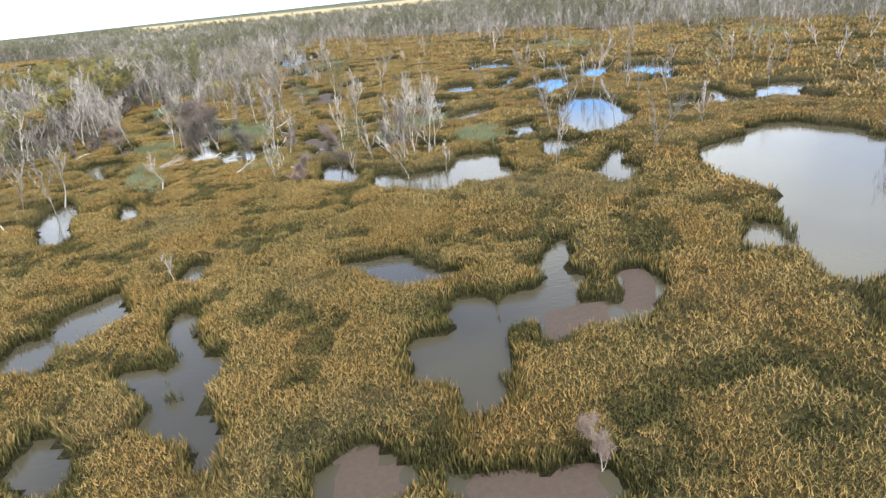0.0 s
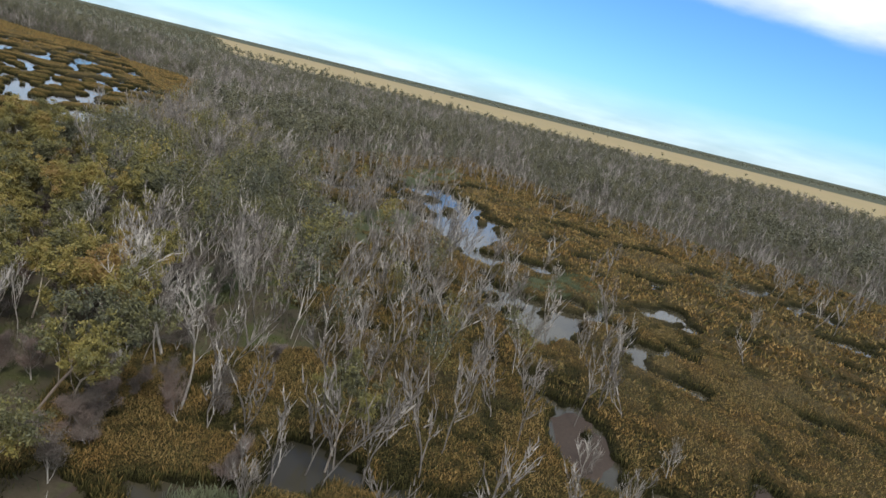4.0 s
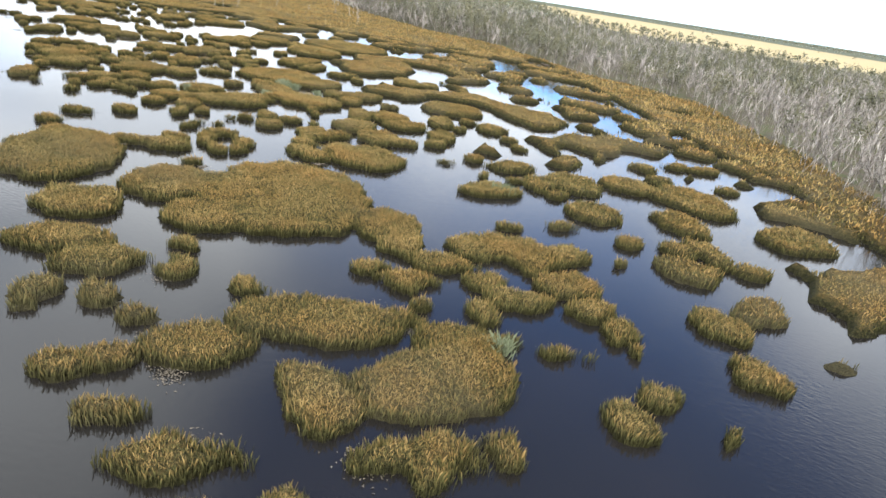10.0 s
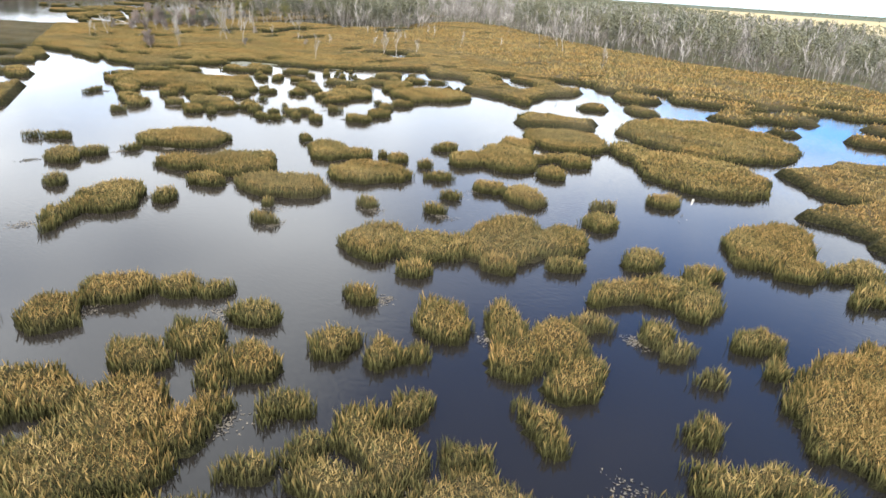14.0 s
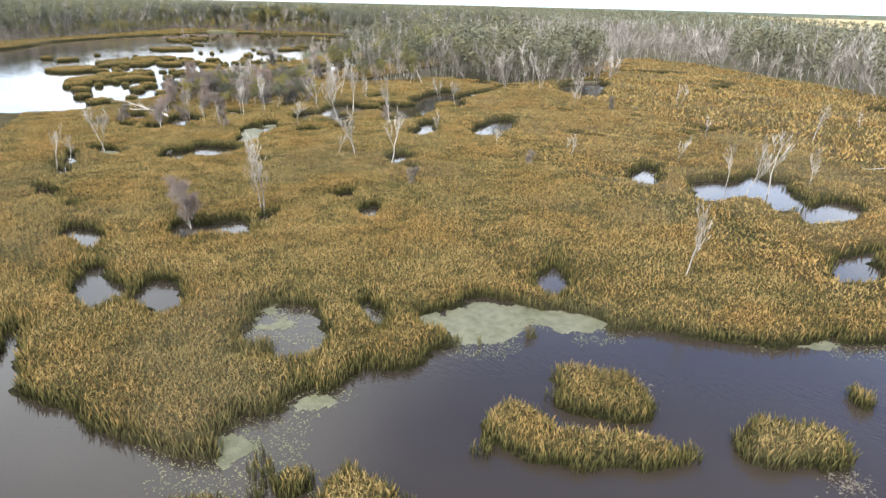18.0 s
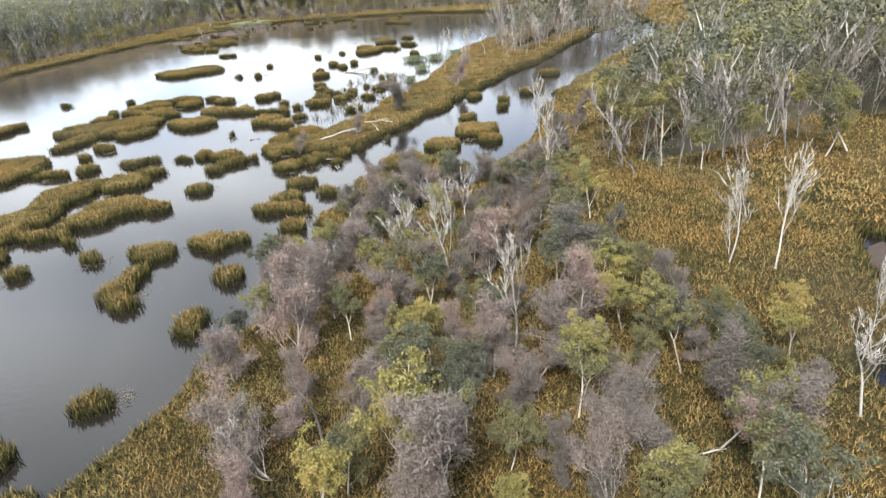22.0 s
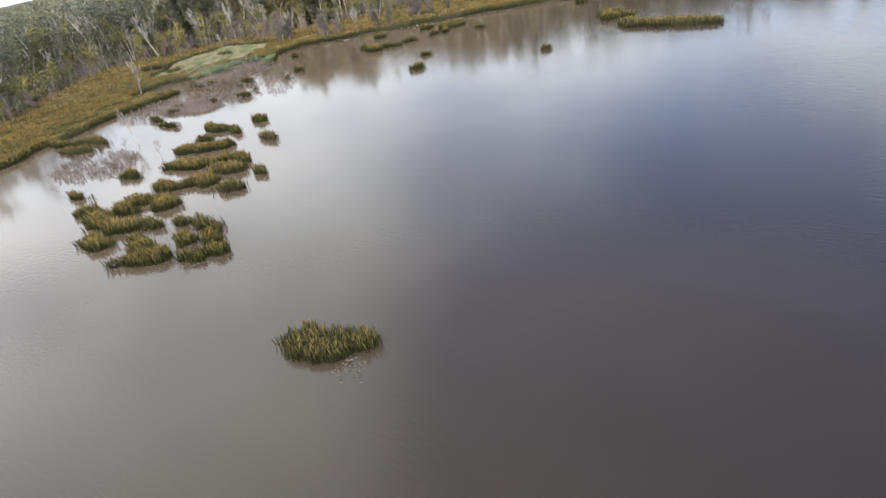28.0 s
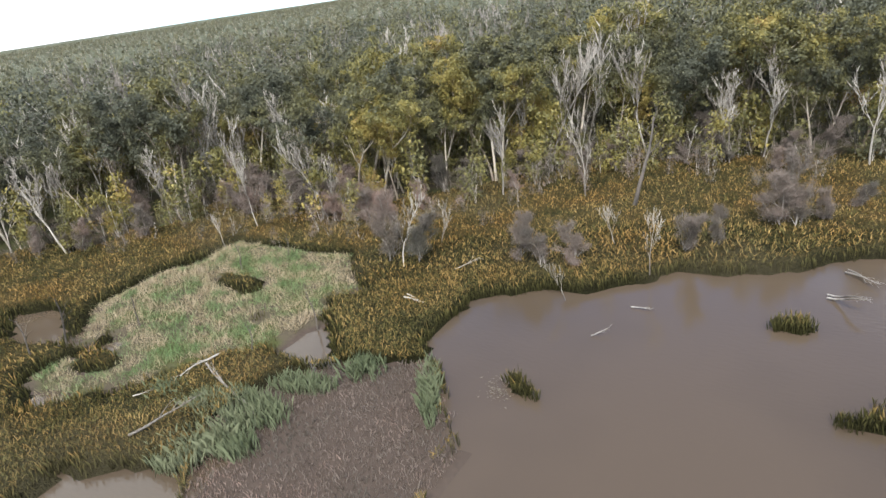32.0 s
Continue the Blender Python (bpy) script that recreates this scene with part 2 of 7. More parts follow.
def ground_build(nt, b):
    pos = node(nt, "NewGeometry").outputs["Position"]
    z = node(nt, "SeparateXYZ", {0: pos}).outputs["Z"]
    n1, n2 = noise_tex(nt, 0.25, 5.0, pos), noise_tex(nt, 3.0, 5.0, pos, 0.7)
    mud = mixc(nt, n2, (0.034, 0.025, 0.019), (0.078, 0.057, 0.044))
    litter = mixc(nt, n2, (0.032, 0.027, 0.017), (0.10, 0.08, 0.05))
    grass = mixc(nt, n2, (0.03, 0.036, 0.012), (0.075, 0.08, 0.026))
    forest = mixc(nt, ramp(nt, n1, ((0.45, (0,) * 3), (0.6, (1,) * 3))), litter, grass)
    near = mixc(nt, node(nt, "MapRange", {"Value": z, "From Min": 0.12, "From Max": 0.35}).outputs[0], mud, forest)
    d = node(nt, "VectorMath", {0: pos, 1: (-300.0, 390.0, 0.0)}, operation="DISTANCE").outputs["Value"]
    far_n = noise_tex(nt, 0.0027, 4.0, pos)
    sx = node(nt, "SeparateXYZ", {0: pos})
    side = maths(nt, "ADD", maths(nt, "MULTIPLY", sx.outputs["X"], 0.45), maths(nt, "MULTIPLY", sx.outputs["Y"], 0.9))
    field_band = maths(nt, "ADD", side, maths(nt, "MULTIPLY", maths(nt, "SUBTRACT", far_n, 0.5), 260.0))
    farm = mixc(nt, noise_tex(nt, 0.012, 3.0, pos), (0.34, 0.25, 0.13), (0.25, 0.21, 0.10))
    wood = mixc(nt, noise_tex(nt, 0.05, 5.0, pos, 0.7), (0.035, 0.042, 0.02), (0.085, 0.085, 0.045))
    isfarm = ramp(nt, node(nt, "MapRange", {"Value": field_band, "From Min": 500.0, "From Max": 2500.0}).outputs[0], ((0.155, (0,) * 3), (0.17, (1,) * 3), (0.72, (1,) * 3), (0.78, (0,) * 3)))
    isfarm = maths(nt, "MULTIPLY", isfarm, node(nt, "MapRange", {"Value": maths(nt, "ADD", sx.outputs["X"], maths(nt, "MULTIPLY", sx.outputs["Y"], 0.5)), "From Min": 50.0, "From Max": 90.0}).outputs[0])
    distant = mixc(nt, isfarm, wood, farm)
    c = mixc(nt, node(nt, "MapRange", {"Value": d, "From Min": 700.0, "From Max": 860.0}).outputs[0], near, distant)
    nt.links.new(c, b.inputs["Base Color"])
    b.inputs["Roughness"].default_value = 0.9
    b.inputs["Specular IOR Level"].default_value = 0.2
    bump(nt, b, n2, 0.6, 0.08)


GROUND = mat("marsh_ground", ground_build)


def bark_build(col, col2):
    def build(nt, b):
        pos = node(nt, "NewGeometry").outputs["Position"]
        info = node(nt, "ObjectInfo").outputs["Random"]
        s = node(nt, "Mapping", {"Vector": pos, "Scale": (5.0, 5.0, 0.8)}).outputs[0]
        n = noise_tex(nt, 1.0, 5.0, s, 0.7)
        t = maths(nt, "ADD", maths(nt, "ADD", n, maths(nt, "MULTIPLY", maths(nt, "SUBTRACT", noise_tex(nt, 0.2, 1.0, pos), 0.5), 0.9)), maths(nt, "MULTIPLY", maths(nt, "SUBTRACT", info, 0.5), 0.35))
        nt.links.new(ramp(nt, t, ((0.3, col2), (0.6, col))), b.inputs["Base Color"])
        b.inputs["Roughness"].default_value = 0.85
        bump(nt, b, n, 0.5, 0.03)
    return build


DEADWOOD = mat("bleached_wood", bark_build((0.37, 0.338, 0.295), (0.15, 0.13, 0.11)))
BARK = mat("gum_bark", bark_build((0.42, 0.37, 0.30), (0.18, 0.14, 0.11)))
GREYWOOD = mat("weathered_wood", bark_build((0.39, 0.355, 0.312), (0.14, 0.122, 0.105)))
DARKBARK = mat("dark_bark", bark_build((0.10, 0.085, 0.07), (0.04, 0.035, 0.03)))


def leaf_build(stops, patch=0.16, wide=0.045, greyer=0.0):
    def build(nt, b):
        g = node(nt, "NewGeometry")
        info = node(nt, "ObjectInfo").outputs["Random"]
        pos = g.outputs["Position"]
        stand = maths(nt, "ADD", maths(nt, "MULTIPLY", noise_tex(nt, wide, 2.0, pos), 0.7), maths(nt, "MULTIPLY", noise_tex(nt, patch, 1.0, pos), 1.5))
        t = maths(nt, "ADD", maths(nt, "MULTIPLY", g.outputs["Random Per Island"], 0.3), maths(nt, "ADD", maths(nt, "MULTIPLY", info, 0.42), maths(nt, "SUBTRACT", stand, 0.98)))
        if greyer:
            t = maths(nt, "SUBTRACT", t, node(nt, "MapRange", {"Value": node(nt, "SeparateXYZ", {0: pos}).outputs["X"], "From Min": -500.0, "From Max": -610.0, "To Min": 0.0, "To Max": greyer}).outputs[0])
        nt.links.new(ramp(nt, t, stops), b.inputs["Base Color"])
        b.inputs["Roughness"].default_value = 0.6
        b.inputs["Specular IOR Level"].default_value = 0.3
    return build


LEAF = mat("gum_leaf", leaf_build(((0.0, (0.064, 0.068, 0.046)), (0.3, (0.098, 0.094, 0.042)), (0.5, (0.155, 0.138, 0.042)), (0.7, (0.23, 0.185, 0.050)), (1.0, (0.26, 0.155, 0.060))), greyer=0.22))
TWIG = mat("dead_twig", leaf_build(((0.05, (0.075, 0.07, 0.055)), (0.35, (0.115, 0.096, 0.08)), (0.65, (0.16, 0.125, 0.105)), (1.0, (0.22, 0.145, 0.115)))))
STRAW = mat("straw_grass", leaf_build(((0.0, (0.085, 0.14, 0.05)), (0.27, (0.14, 0.17, 0.075)), (0.42, (0.26, 0.215, 0.13)), (1.0, (0.33, 0.26, 0.18))), 0.45, 0.2))
DROWNED = mat("drowned_twig", leaf_build(((0.0, (0.10, 0.078, 0.068)), (0.5, (0.16, 0.125, 0.11)), (1.0, (0.22, 0.175, 0.155)))))
# dull leaf colours of the far crowns, lifted to paint in distance haze
HAZED_LEAF = mat("hazed_far_leaf", leaf_build(((0.0, (0.07, 0.072, 0.048)), (0.5, (0.11, 0.106, 0.062)), (1.0, (0.17, 0.145, 0.078)))))
ALGAE = mat("duckweed", leaf_build(((0.0, (0.075, 0.08, 0.036)), (0.5, (0.12, 0.12, 0.058)), (1.0, (0.17, 0.16, 0.085)))))
SCUM = mat("algae_scum", leaf_build(((0.0, (0.04, 0.042, 0.022)), (0.5, (0.07, 0.07, 0.04)), (1.0, (0.105, 0.10, 0.065))), 1.3, 0.3))
LITTER = mat("wet_litter", leaf_build(((0.0, (0.06, 0.052, 0.038)), (0.5, (0.11, 0.09, 0.065)), (1.0, (0.17, 0.135, 0.095)))))
UNDERGROWTH = mat("undergrowth", leaf_build(((0.0, (0.035, 0.042, 0.018)), (0.5, (0.07, 0.075, 0.03)), (1.0, (0.13, 0.105, 0.05)))))
GREENREED = mat("green_sedge", leaf_build(((0.0, (0.075, 0.095, 0.05)), (0.5, (0.125, 0.145, 0.082)), (1.0, (0.18, 0.19, 0.115)))))


# ---- mesh helpers ----
def mesh(name, v, f, material):
    v = np.asarray(v, np.float32).reshape(-1, 3)
    f = np.asarray(f, np.int32)
    m = bpy.data.meshes.new(name)
    k = f.shape[1]
    m.vertices.add(len(v)); m.vertices.foreach_set("co", v.ravel())
    m.loops.add(f.size); m.loops.foreach_set("vertex_index", f.ravel())
    m.polygons.add(len(f))
    m.polygons.foreach_set("loop_start", np.arange(0, f.size, k, dtype=np.int32))
    m.update(calc_edges=True)
    m.materials.append(material)
    return m


def part(name, data, parent, label=""):
    ob = new(name, data)
    ob.parent = parent
    return tagged(ob, label)


def vnoise(x, y, scale, seed=0, octaves=3):
    """Smooth value noise in -1..1 on arrays."""
    out, amp, tot = np.zeros_like(x, dtype=float), 1.0, 0.0
    for o in range(octaves):
        u, v = x / scale + 37.7 * seed + 11.3 * o, y / scale + 91.1 * seed + 5.9 * o
        iu, iv = np.floor(u), np.floor(v)
        fu, fv = u - iu, v - iv
        fu, fv = fu * fu * (3 - 2 * fu), fv * fv * (3 - 2 * fv)

        def h(a, b):
            s = np.sin(a * 127.1 + b * 311.7 + seed * 17.0) * 43758.5453
            return s - np.floor(s)
        n = (h(iu, iv) * (1 - fu) + h(iu + 1, iv) * fu) * (1 - fv) + (h(iu, iv + 1) * (1 - fu) + h(iu + 1, iv + 1) * fu) * fv
        out += amp * (2 * n - 1)
        tot += amp
        amp, scale = amp * 0.5, scale * 0.5
    return out / tot


def inside(poly, x, y):
    """Signed distance to a polygon, positive inside."""
    p = np.array(poly, float)
    best = np.full(x.shape, 1e9)
    odd = np.zeros(x.shape, bool)
    for (x0, y0), (x1, y1) in zip(p, np.roll(p, -1, 0)):
        dx, dy = x1 - x0, y1 - y0
        t = np.clip(((x - x0) * dx + (y - y0) * dy) / (dx * dx + dy * dy + 1e-9), 0, 1)
        best = np.minimum(best, np.hypot(x - x0 - t * dx, y - y0 - t * dy))
        cross = (y0 > y) != (y1 > y)
        xi = x0 + (y - y0) * dx / (dy if abs(dy) > 1e-9 else 1e-9)
        odd ^= cross & (x < xi)
    return np.where(odd, best, -best)


def blobs_field(blobs, x, y):
    """Union of turned ellipses: about the distance inside the edge in metres."""
    best = np.full(x.shape, -1e3)
    for cx, cy, rx, ry, turn in blobs:
        near = np.hypot(x - cx, y - cy) < max(rx, ry) + 6
        c, s = math.cos(radians(turn)), math.sin(radians(turn))
        dx, dy = x[near] - cx, y[near] - cy
        u, v = (dx * c + dy * s) / rx, (-dx * s + dy * c) / ry
        best[near] = np.maximum(best[near], (1 - np.hypot(u, v)) * min(rx, ry))
    return best


# ---- the plan ----
MIDLINE = ((0, 0), (-70, 147), (-126, 208), (-206, 266), (-405, 382), (-603, 477), (-710, 528), (-850, 618))
LAKE_A = ((-159, 258), (-165, 286), (-177, 345), (-206, 402), (-225, 424), (-285, 502), (-322, 548), (-338, 510), (-393, 502), (-448, 488), (-451, 468), (-459, 458), (-471, 449),
          (-480, 436), (-481, 425), (-476, 418), (-500, 413), (-530, 412), (-545, 390), (-510, 333), (-420, 273), (-330, 228), (-240, 210), (-183, 240))
LAKE_B = ((-600, 450), (-612, 477), (-620, 500), (-622, 518), (-627, 538), (-640, 560), (-662, 648), (-705, 699), (-810, 692), (-849, 672), (-874, 660), (-874, 600),
          (-868, 580), (-832, 520), (-790, 488), (-735, 450), (-660, 420), (-618, 429))
SPIT = ((-661, 511), (-660, 517), (-659, 521), (-661, 529), (-664, 538), (-675, 562), (-696, 596), (-725, 670), (-705, 696), (-684, 650), (-677, 631), (-662, 578), (-657, 556), (-651, 538), (-648, 525), (-647, 520), (-651, 515), (-657, 511))
WOODS = (
    ((-66, 123), (-75, 150), (-90, 184), (-72, 198), (-84, 240), (-93, 262), (-114, 300), (-120, 352), (-96, 375), (-68, 440), (-14, 360), (39, 334), (90, 286), (142, 225), (270, 180),
     (450, 900), (-1050, 1200), (-720, 758), (-688, 750), (-562, 682), (-486, 622), (-412, 582), (-360, 576), (-303, 525), (-248, 502), (-213, 444), (-186, 380), (-170, 338), (-154, 285),
     (-150, 248), (-180, 218), (-225, 180), (-210, 60), (-112, 60)),
    ((-690, 720), (-705, 660), (-690, 602), (-674, 592), (-678, 640), (-684, 690)),
    ((-612, 525), (-600, 531), (-592, 558), (-568, 558), (-558, 600), (-588, 640), (-600, 760), (-655, 760), (-640, 640), (-628, 590), (-616, 550)),
    ((-830, 488), (-885, 570), (-916, 608), (-945, 639), (-918, 668), (-898, 670), (-873, 690), (-840, 696), (-810, 710), (-720, 750), (-780, 930), (-1350, 900), (-1200, 375), (-840, 330), (-765, 405)),
)
DEADREED = ((-876, 628), (-884, 637), (-883, 643), (-879, 647), (-874, 649), (-870, 646), (-867, 641), (-866, 634), (-870, 628))
GRASSY = ((-900, 632), (-912, 646), (-910, 662), (-894, 664), (-885, 656), (-888, 648))
STEP = 1.0
gx = np.arange(-1040.0, 260.0, STEP)
gy = np.arange(-60.0, 815.0, STEP)
X, Y = np.meshgrid(gx, gy)
warp_x, warp_y = vnoise(X, Y, 6.0, 1) * 2.0, vnoise(X, Y, 6.0, 2) * 2.0
ragged_x, ragged_y = vnoise(X, Y, 2.6, 6) * 1.5, vnoise(X, Y, 2.6, 7) * 1.5
lake = np.maximum(inside(LAKE_A, X + warp_x, Y + warp_y), inside(LAKE_B, X + warp_x, Y + warp_y))
lake = np.minimum(lake, -inside(SPIT, X + warp_x, Y + warp_y))
wood = np.max([inside(p, X, Y) for p in WOODS], axis=0) + vnoise(X, Y, 20.0, 3) * 6
pools = np.full(X.shape, -1e3)
taken = np.full(X.shape, -1e3)
flats, opens = np.full(X.shape, -1e3), np.full(X.shape, -1e3)
islets = []


def window(blobs):
    """The rows and columns of the plan's grid that a set of ellipses can touch."""
    b = np.array(blobs)
    r = b[:, 2:4].max(1) + 12
    j0, j1 = (int(np.clip(v, 0, len(gx))) for v in ((b[:, 0] - r).min() - gx[0], (b[:, 0] + r).max() - gx[0] + 2))
    i0, i1 = (int(np.clip(v, 0, len(gy))) for v in ((b[:, 1] - r).min() - gy[0], (b[:, 1] + r).max() - gy[0] + 2))
    return slice(i0, i1), slice(j0, j1)


def lay(field, blobs, loose):
    w = window(blobs)
    np.maximum(field[w], blobs_field(blobs, X[w] + (warp_x[w] * 0.9 + ragged_x[w]) * loose, Y[w] + (warp_y[w] * 0.9 + ragged_y[w]) * loose), out=field[w])


def pool(*blobs):
    lay(pools, blobs, 1.0)


def open_pool(*blobs):
    lay(opens, blobs, 0.85)


def mudflat(*blobs):
    lay(flats, blobs, 0.8)


def islet(*blobs):
    islets.append(blobs)
    lay(taken, blobs, 0.0)


open_pool((42.0, 77.3, 16.5, 10.2, 59), (41.1, 64.4, 20.7, 6.9, 57), (33.0, 49.5, 8.5, 3.9, 53))
open_pool((-0.1, 38.7, 7.2, 2.3, 88), (-2.4, 38.4, 4.3, 2.2, 94))
open_pool((7.6, 50.7, 5.9, 1.3, 80), (5.4, 44.7, 3.1, 2.3, 85))
open_pool((-22.4, 44.7, 5.3, 1.5, 115), (-19.1, 37.0, 7.0, 1.5, 113), (-16.1, 31.3, 3.5, 1.0, 114))
open_pool((-22.8, 37.2, 2.8, 1.5, 133))
open_pool((-32.1, 48.4, 5.1, 2.5, 106))
open_pool((-34.3, 42.7, 4.2, 1.9, 116))
open_pool((-51.3, 75.8, 8.7, 1.5, 123), (-51.5, 80.0, 7.5, 1.5, 123))
open_pool((-43.7, 81.0, 5.5, 1.4, 119))
open_pool((-16.5, 88.1, 6.3, 2.6, 105))
open_pool((-8.9, 82.5, 5.2, 2.6, 103), (-2.9, 80.4, 5.8, 3.3, 100), (3.2, 84.7, 8.1, 3.8, 92))
open_pool((25.0, 115.9, 17.6, 5.9, 80), (27.8, 109.0, 6.6, 3.2, 79))
open_pool((14.5, 92.9, 6.6, 2.4, 82))
open_pool((21.1, 83.4, 5.2, 1.5, 76))
open_pool((36.6, 164.3, 11.6, 3.1, 79))
open_pool((48.2, 158.7, 10.4, 4.9, 80))
open_pool((25.3, 152.0, 9.4, 3.0, 83))
open_pool((-36.3, 107.0, 7.9, 3.0, 115))
open_pool((-25.4, 30.1, 3.7, 1.5, 133))
open_pool((-879.4, 628.0, 5.8, 2.7, 168), (-881.8, 623.4, 4.4, 1.8, 167))
open_pool((-913.9, 640.8, 5.7, 2.3, 179))
open_pool((-884.1, 648.6, 3.3, 2.1, 172))
open_pool((-882.2, 631.5, 4.5, 2.1, -169))
open_pool((-565.7, 489.3, 5.8, 4.9, 138), (-565.5, 499.6, 10.8, 3.7, 129), (-561.4, 506.4, 6.5, 5.2, 110), (-567.7, 528.3, 16.5, 4.5, 120), (-557.4, 521.9, 7.4, 4.7, 108))
open_pool((-537.9, 493.6, 4.3, 2.6, 103))
open_pool((-529.1, 505.8, 6.9, 2.9, 97))
open_pool((-547.7, 457.5, 3.8, 2.4, 154), (-549.1, 452.5, 4.2, 2.6, -149))
open_pool((-557.9, 468.5, 9.2, 2.0, 143))
open_pool((-559.3, 443.6, 3.8, 1.9, -178))
open_pool((-480.0, 427.6, 3.7, 1.4, 112), (-479.9, 423.3, 3.9, 1.0, 130), (-479.3, 420.0, 3.1, 1.1, 133), (-479.1, 417.5, 2.1, 1.5, 178))
open_pool((-480.3, 441.9, 4.7, 3.5, 53), (-475.2, 445.6, 3.2, 2.5, 92))
open_pool((-489.5, 412.6, 4.7, 0.6, 166))
open_pool((-483.1, 414.8, 2.6, 1.6, -175))
open_pool((-486.6, 436.1, 2.6, 0.9, 140))
mudflat((12.8, 45.1, 4.3, 1.6, 73))
mudflat((-6.5, 27.0, 2.9, 2.3, 127))
mudflat((2.2, 25.4, 4.5, 2.0, 174))
mudflat((7.0, 41.7, 2.8, 2.5, 168))
open_pool((-44.2, 111.1, 5.8, 2.6, 109), (-40.6, 107.2, 4.1, 2.8, 113), (-36.7, 109.5, 3.5, 2.4, 103), (-47.6, 121.9, 5.2, 1.6, 107))
open_pool((-73.2, 156.7, 7.2, 1.8, 115))
open_pool((3.1, 123.3, 6.7, 3.2, 53))
open_pool((-5.5, 141.1, 5.3, 3.7, 53))
open_pool((-0.2, 140.2, 4.0, 1.5, 66))
open_pool((2.8, 158.2, 6.2, 2.6, 67))
open_pool((15.5, 167.2, 6.5, 1.9, 65))
open_pool((13.3, 156.9, 5.6, 1.4, 64))
open_pool((22.9, 154.6, 10.6, 4.2, 55), (16.6, 145.7, 5.5, 1.9, 57))
open_pool((37.3, 166.7, 8.5, 3.5, 50))
open_pool((20.8, 137.8, 6.9, 1.2, 56))
open_pool((70.6, 293.0, 17.0, 5.9, 63))
open_pool((100.4, 264.9, 13.7, 4.0, 54))
open_pool((-64.8, 280.9, 17.3, 7.1, 100))
open_pool((-47.7, 226.4, 8.4, 2.5, 97))
open_pool((13.5, 196.3, 8.6, 5.3, 60))
open_pool((29.4, 179.7, 6.1, 3.0, 53))
open_pool((-60.0, 104.4, 6.6, 2.2, 128))
open_pool((-60.8, 110.7, 3.6, 2.1, 143))
mudflat((-23.7, 112.2, 5.2, 4.1, 71), (-20.2, 106.3, 6.0, 2.5, 76))
mudflat((-15.1, 123.6, 4.4, 2.3, 72))
mudflat((-31.3, 122.7, 4.2, 2.4, 91))
mudflat((-3.4, 125.0, 4.6, 2.2, 61))
mudflat((-10.5, 105.0, 5.5, 2.5, 61))
mudflat((-31.0, 109.6, 4.4, 2.1, 91))
mudflat((-61.1, 119.4, 4.7, 2.2, 125))
mudflat((-58.7, 133.8, 5.8, 3.9, 131))
mudflat((-46.8, 130.2, 7.7, 3.2, 106))
mudflat((-38.0, 128.7, 5.2, 3.2, 100))
mudflat((-30.3, 159.0, 5.9, 4.6, 89))
mudflat((-32.3, 170.5, 6.6, 2.9, 91))
mudflat((-26.0, 186.7, 7.2, 2.1, 88))
mudflat((-44.8, 193.3, 7.8, 3.3, 97))
mudflat((-20.0, 154.9, 5.3, 1.7, 83))
open_pool((-507.8, 423.0, 5.4, 1.8, 164), (-502.1, 426.3, 3.8, 1.8, 162))
open_pool((-489.6, 429.9, 4.5, 2.2, 150))
open_pool((-481.7, 495.2, 7.3, 4.1, 95), (-478.3, 501.1, 8.2, 3.6, 100), (-473.9, 497.6, 6.4, 1.7, 103))
open_pool((-467.4, 495.6, 6.4, 2.9, 90))
open_pool((-492.8, 495.4, 6.1, 2.0, 113))
open_pool((-460.6, 477.8, 5.6, 2.0, 94))
open_pool((-458.9, 453.1, 4.9, 1.7, 98), (-456.2, 451.9, 4.6, 1.5, 96))
open_pool((-498.7, 414.5, 4.1, 0.8, 167))
open_pool((-484.4, 414.2, 3.0, 1.3, 168))
open_pool((-480.1, 452.1, 4.7, 0.8, 123))
open_pool((-514.4, 438.5, 4.2, 3.1, -156), (-516.8, 435.0, 3.9, 1.6, 159), (-513.8, 444.0, 2.4, 1.6, 149))
open_pool((-514.7, 455.4, 3.3, 1.2, 133))
open_pool((-507.1, 453.5, 3.1, 1.5, 126))
open_pool((-549.3, 455.5, 5.7, 3.3, 160), (-548.4, 449.8, 4.6, 2.5, 164))
open_pool((-566.1, 494.7, 13.7, 4.2, 139), (-566.7, 503.6, 6.8, 3.5, 136))
open_pool((-557.1, 509.8, 11.6, 3.9, 130), (-540.4, 497.1, 7.5, 2.1, 127))
open_pool((-532.0, 508.8, 9.9, 3.6, 118))
open_pool((-555.6, 583.0, 16.3, 6.6, 111))
open_pool((-532.2, 430.1, 3.1, 1.3, 174))
open_pool((-521.7, 427.0, 3.6, 1.2, 172))
open_pool((-557.8, 438.2, 4.9, 1.1, 167))
open_pool((-551.2, 434.1, 4.3, 1.4, 172))
open_pool((-524.5, 475.5, 4.3, 1.6, 127))
open_pool((-557.2, 467.9, 8.0, 1.5, 148))
open_pool((-577.0, 463.8, 7.1, 2.0, 156))
open_pool((-565.8, 485.6, 5.0, 2.5, 120), (-568.7, 498.4, 8.2, 3.7, 116), (-566.2, 506.6, 7.7, 5.9, 67), (-559.9, 491.0, 8.5, 2.3, 112), (-552.1, 486.3, 4.9, 1.6, 104), (-552.8, 478.3, 3.1, 2.2, 70))
open_pool((-564.5, 539.4, 19.4, 2.1, 104), (-557.6, 510.0, 6.7, 4.5, 73))
open_pool((-552.1, 500.3, 6.5, 1.8, 100))
open_pool((-562.6, 475.8, 3.1, 1.8, 124), (-559.0, 473.4, 3.0, 1.6, 121))
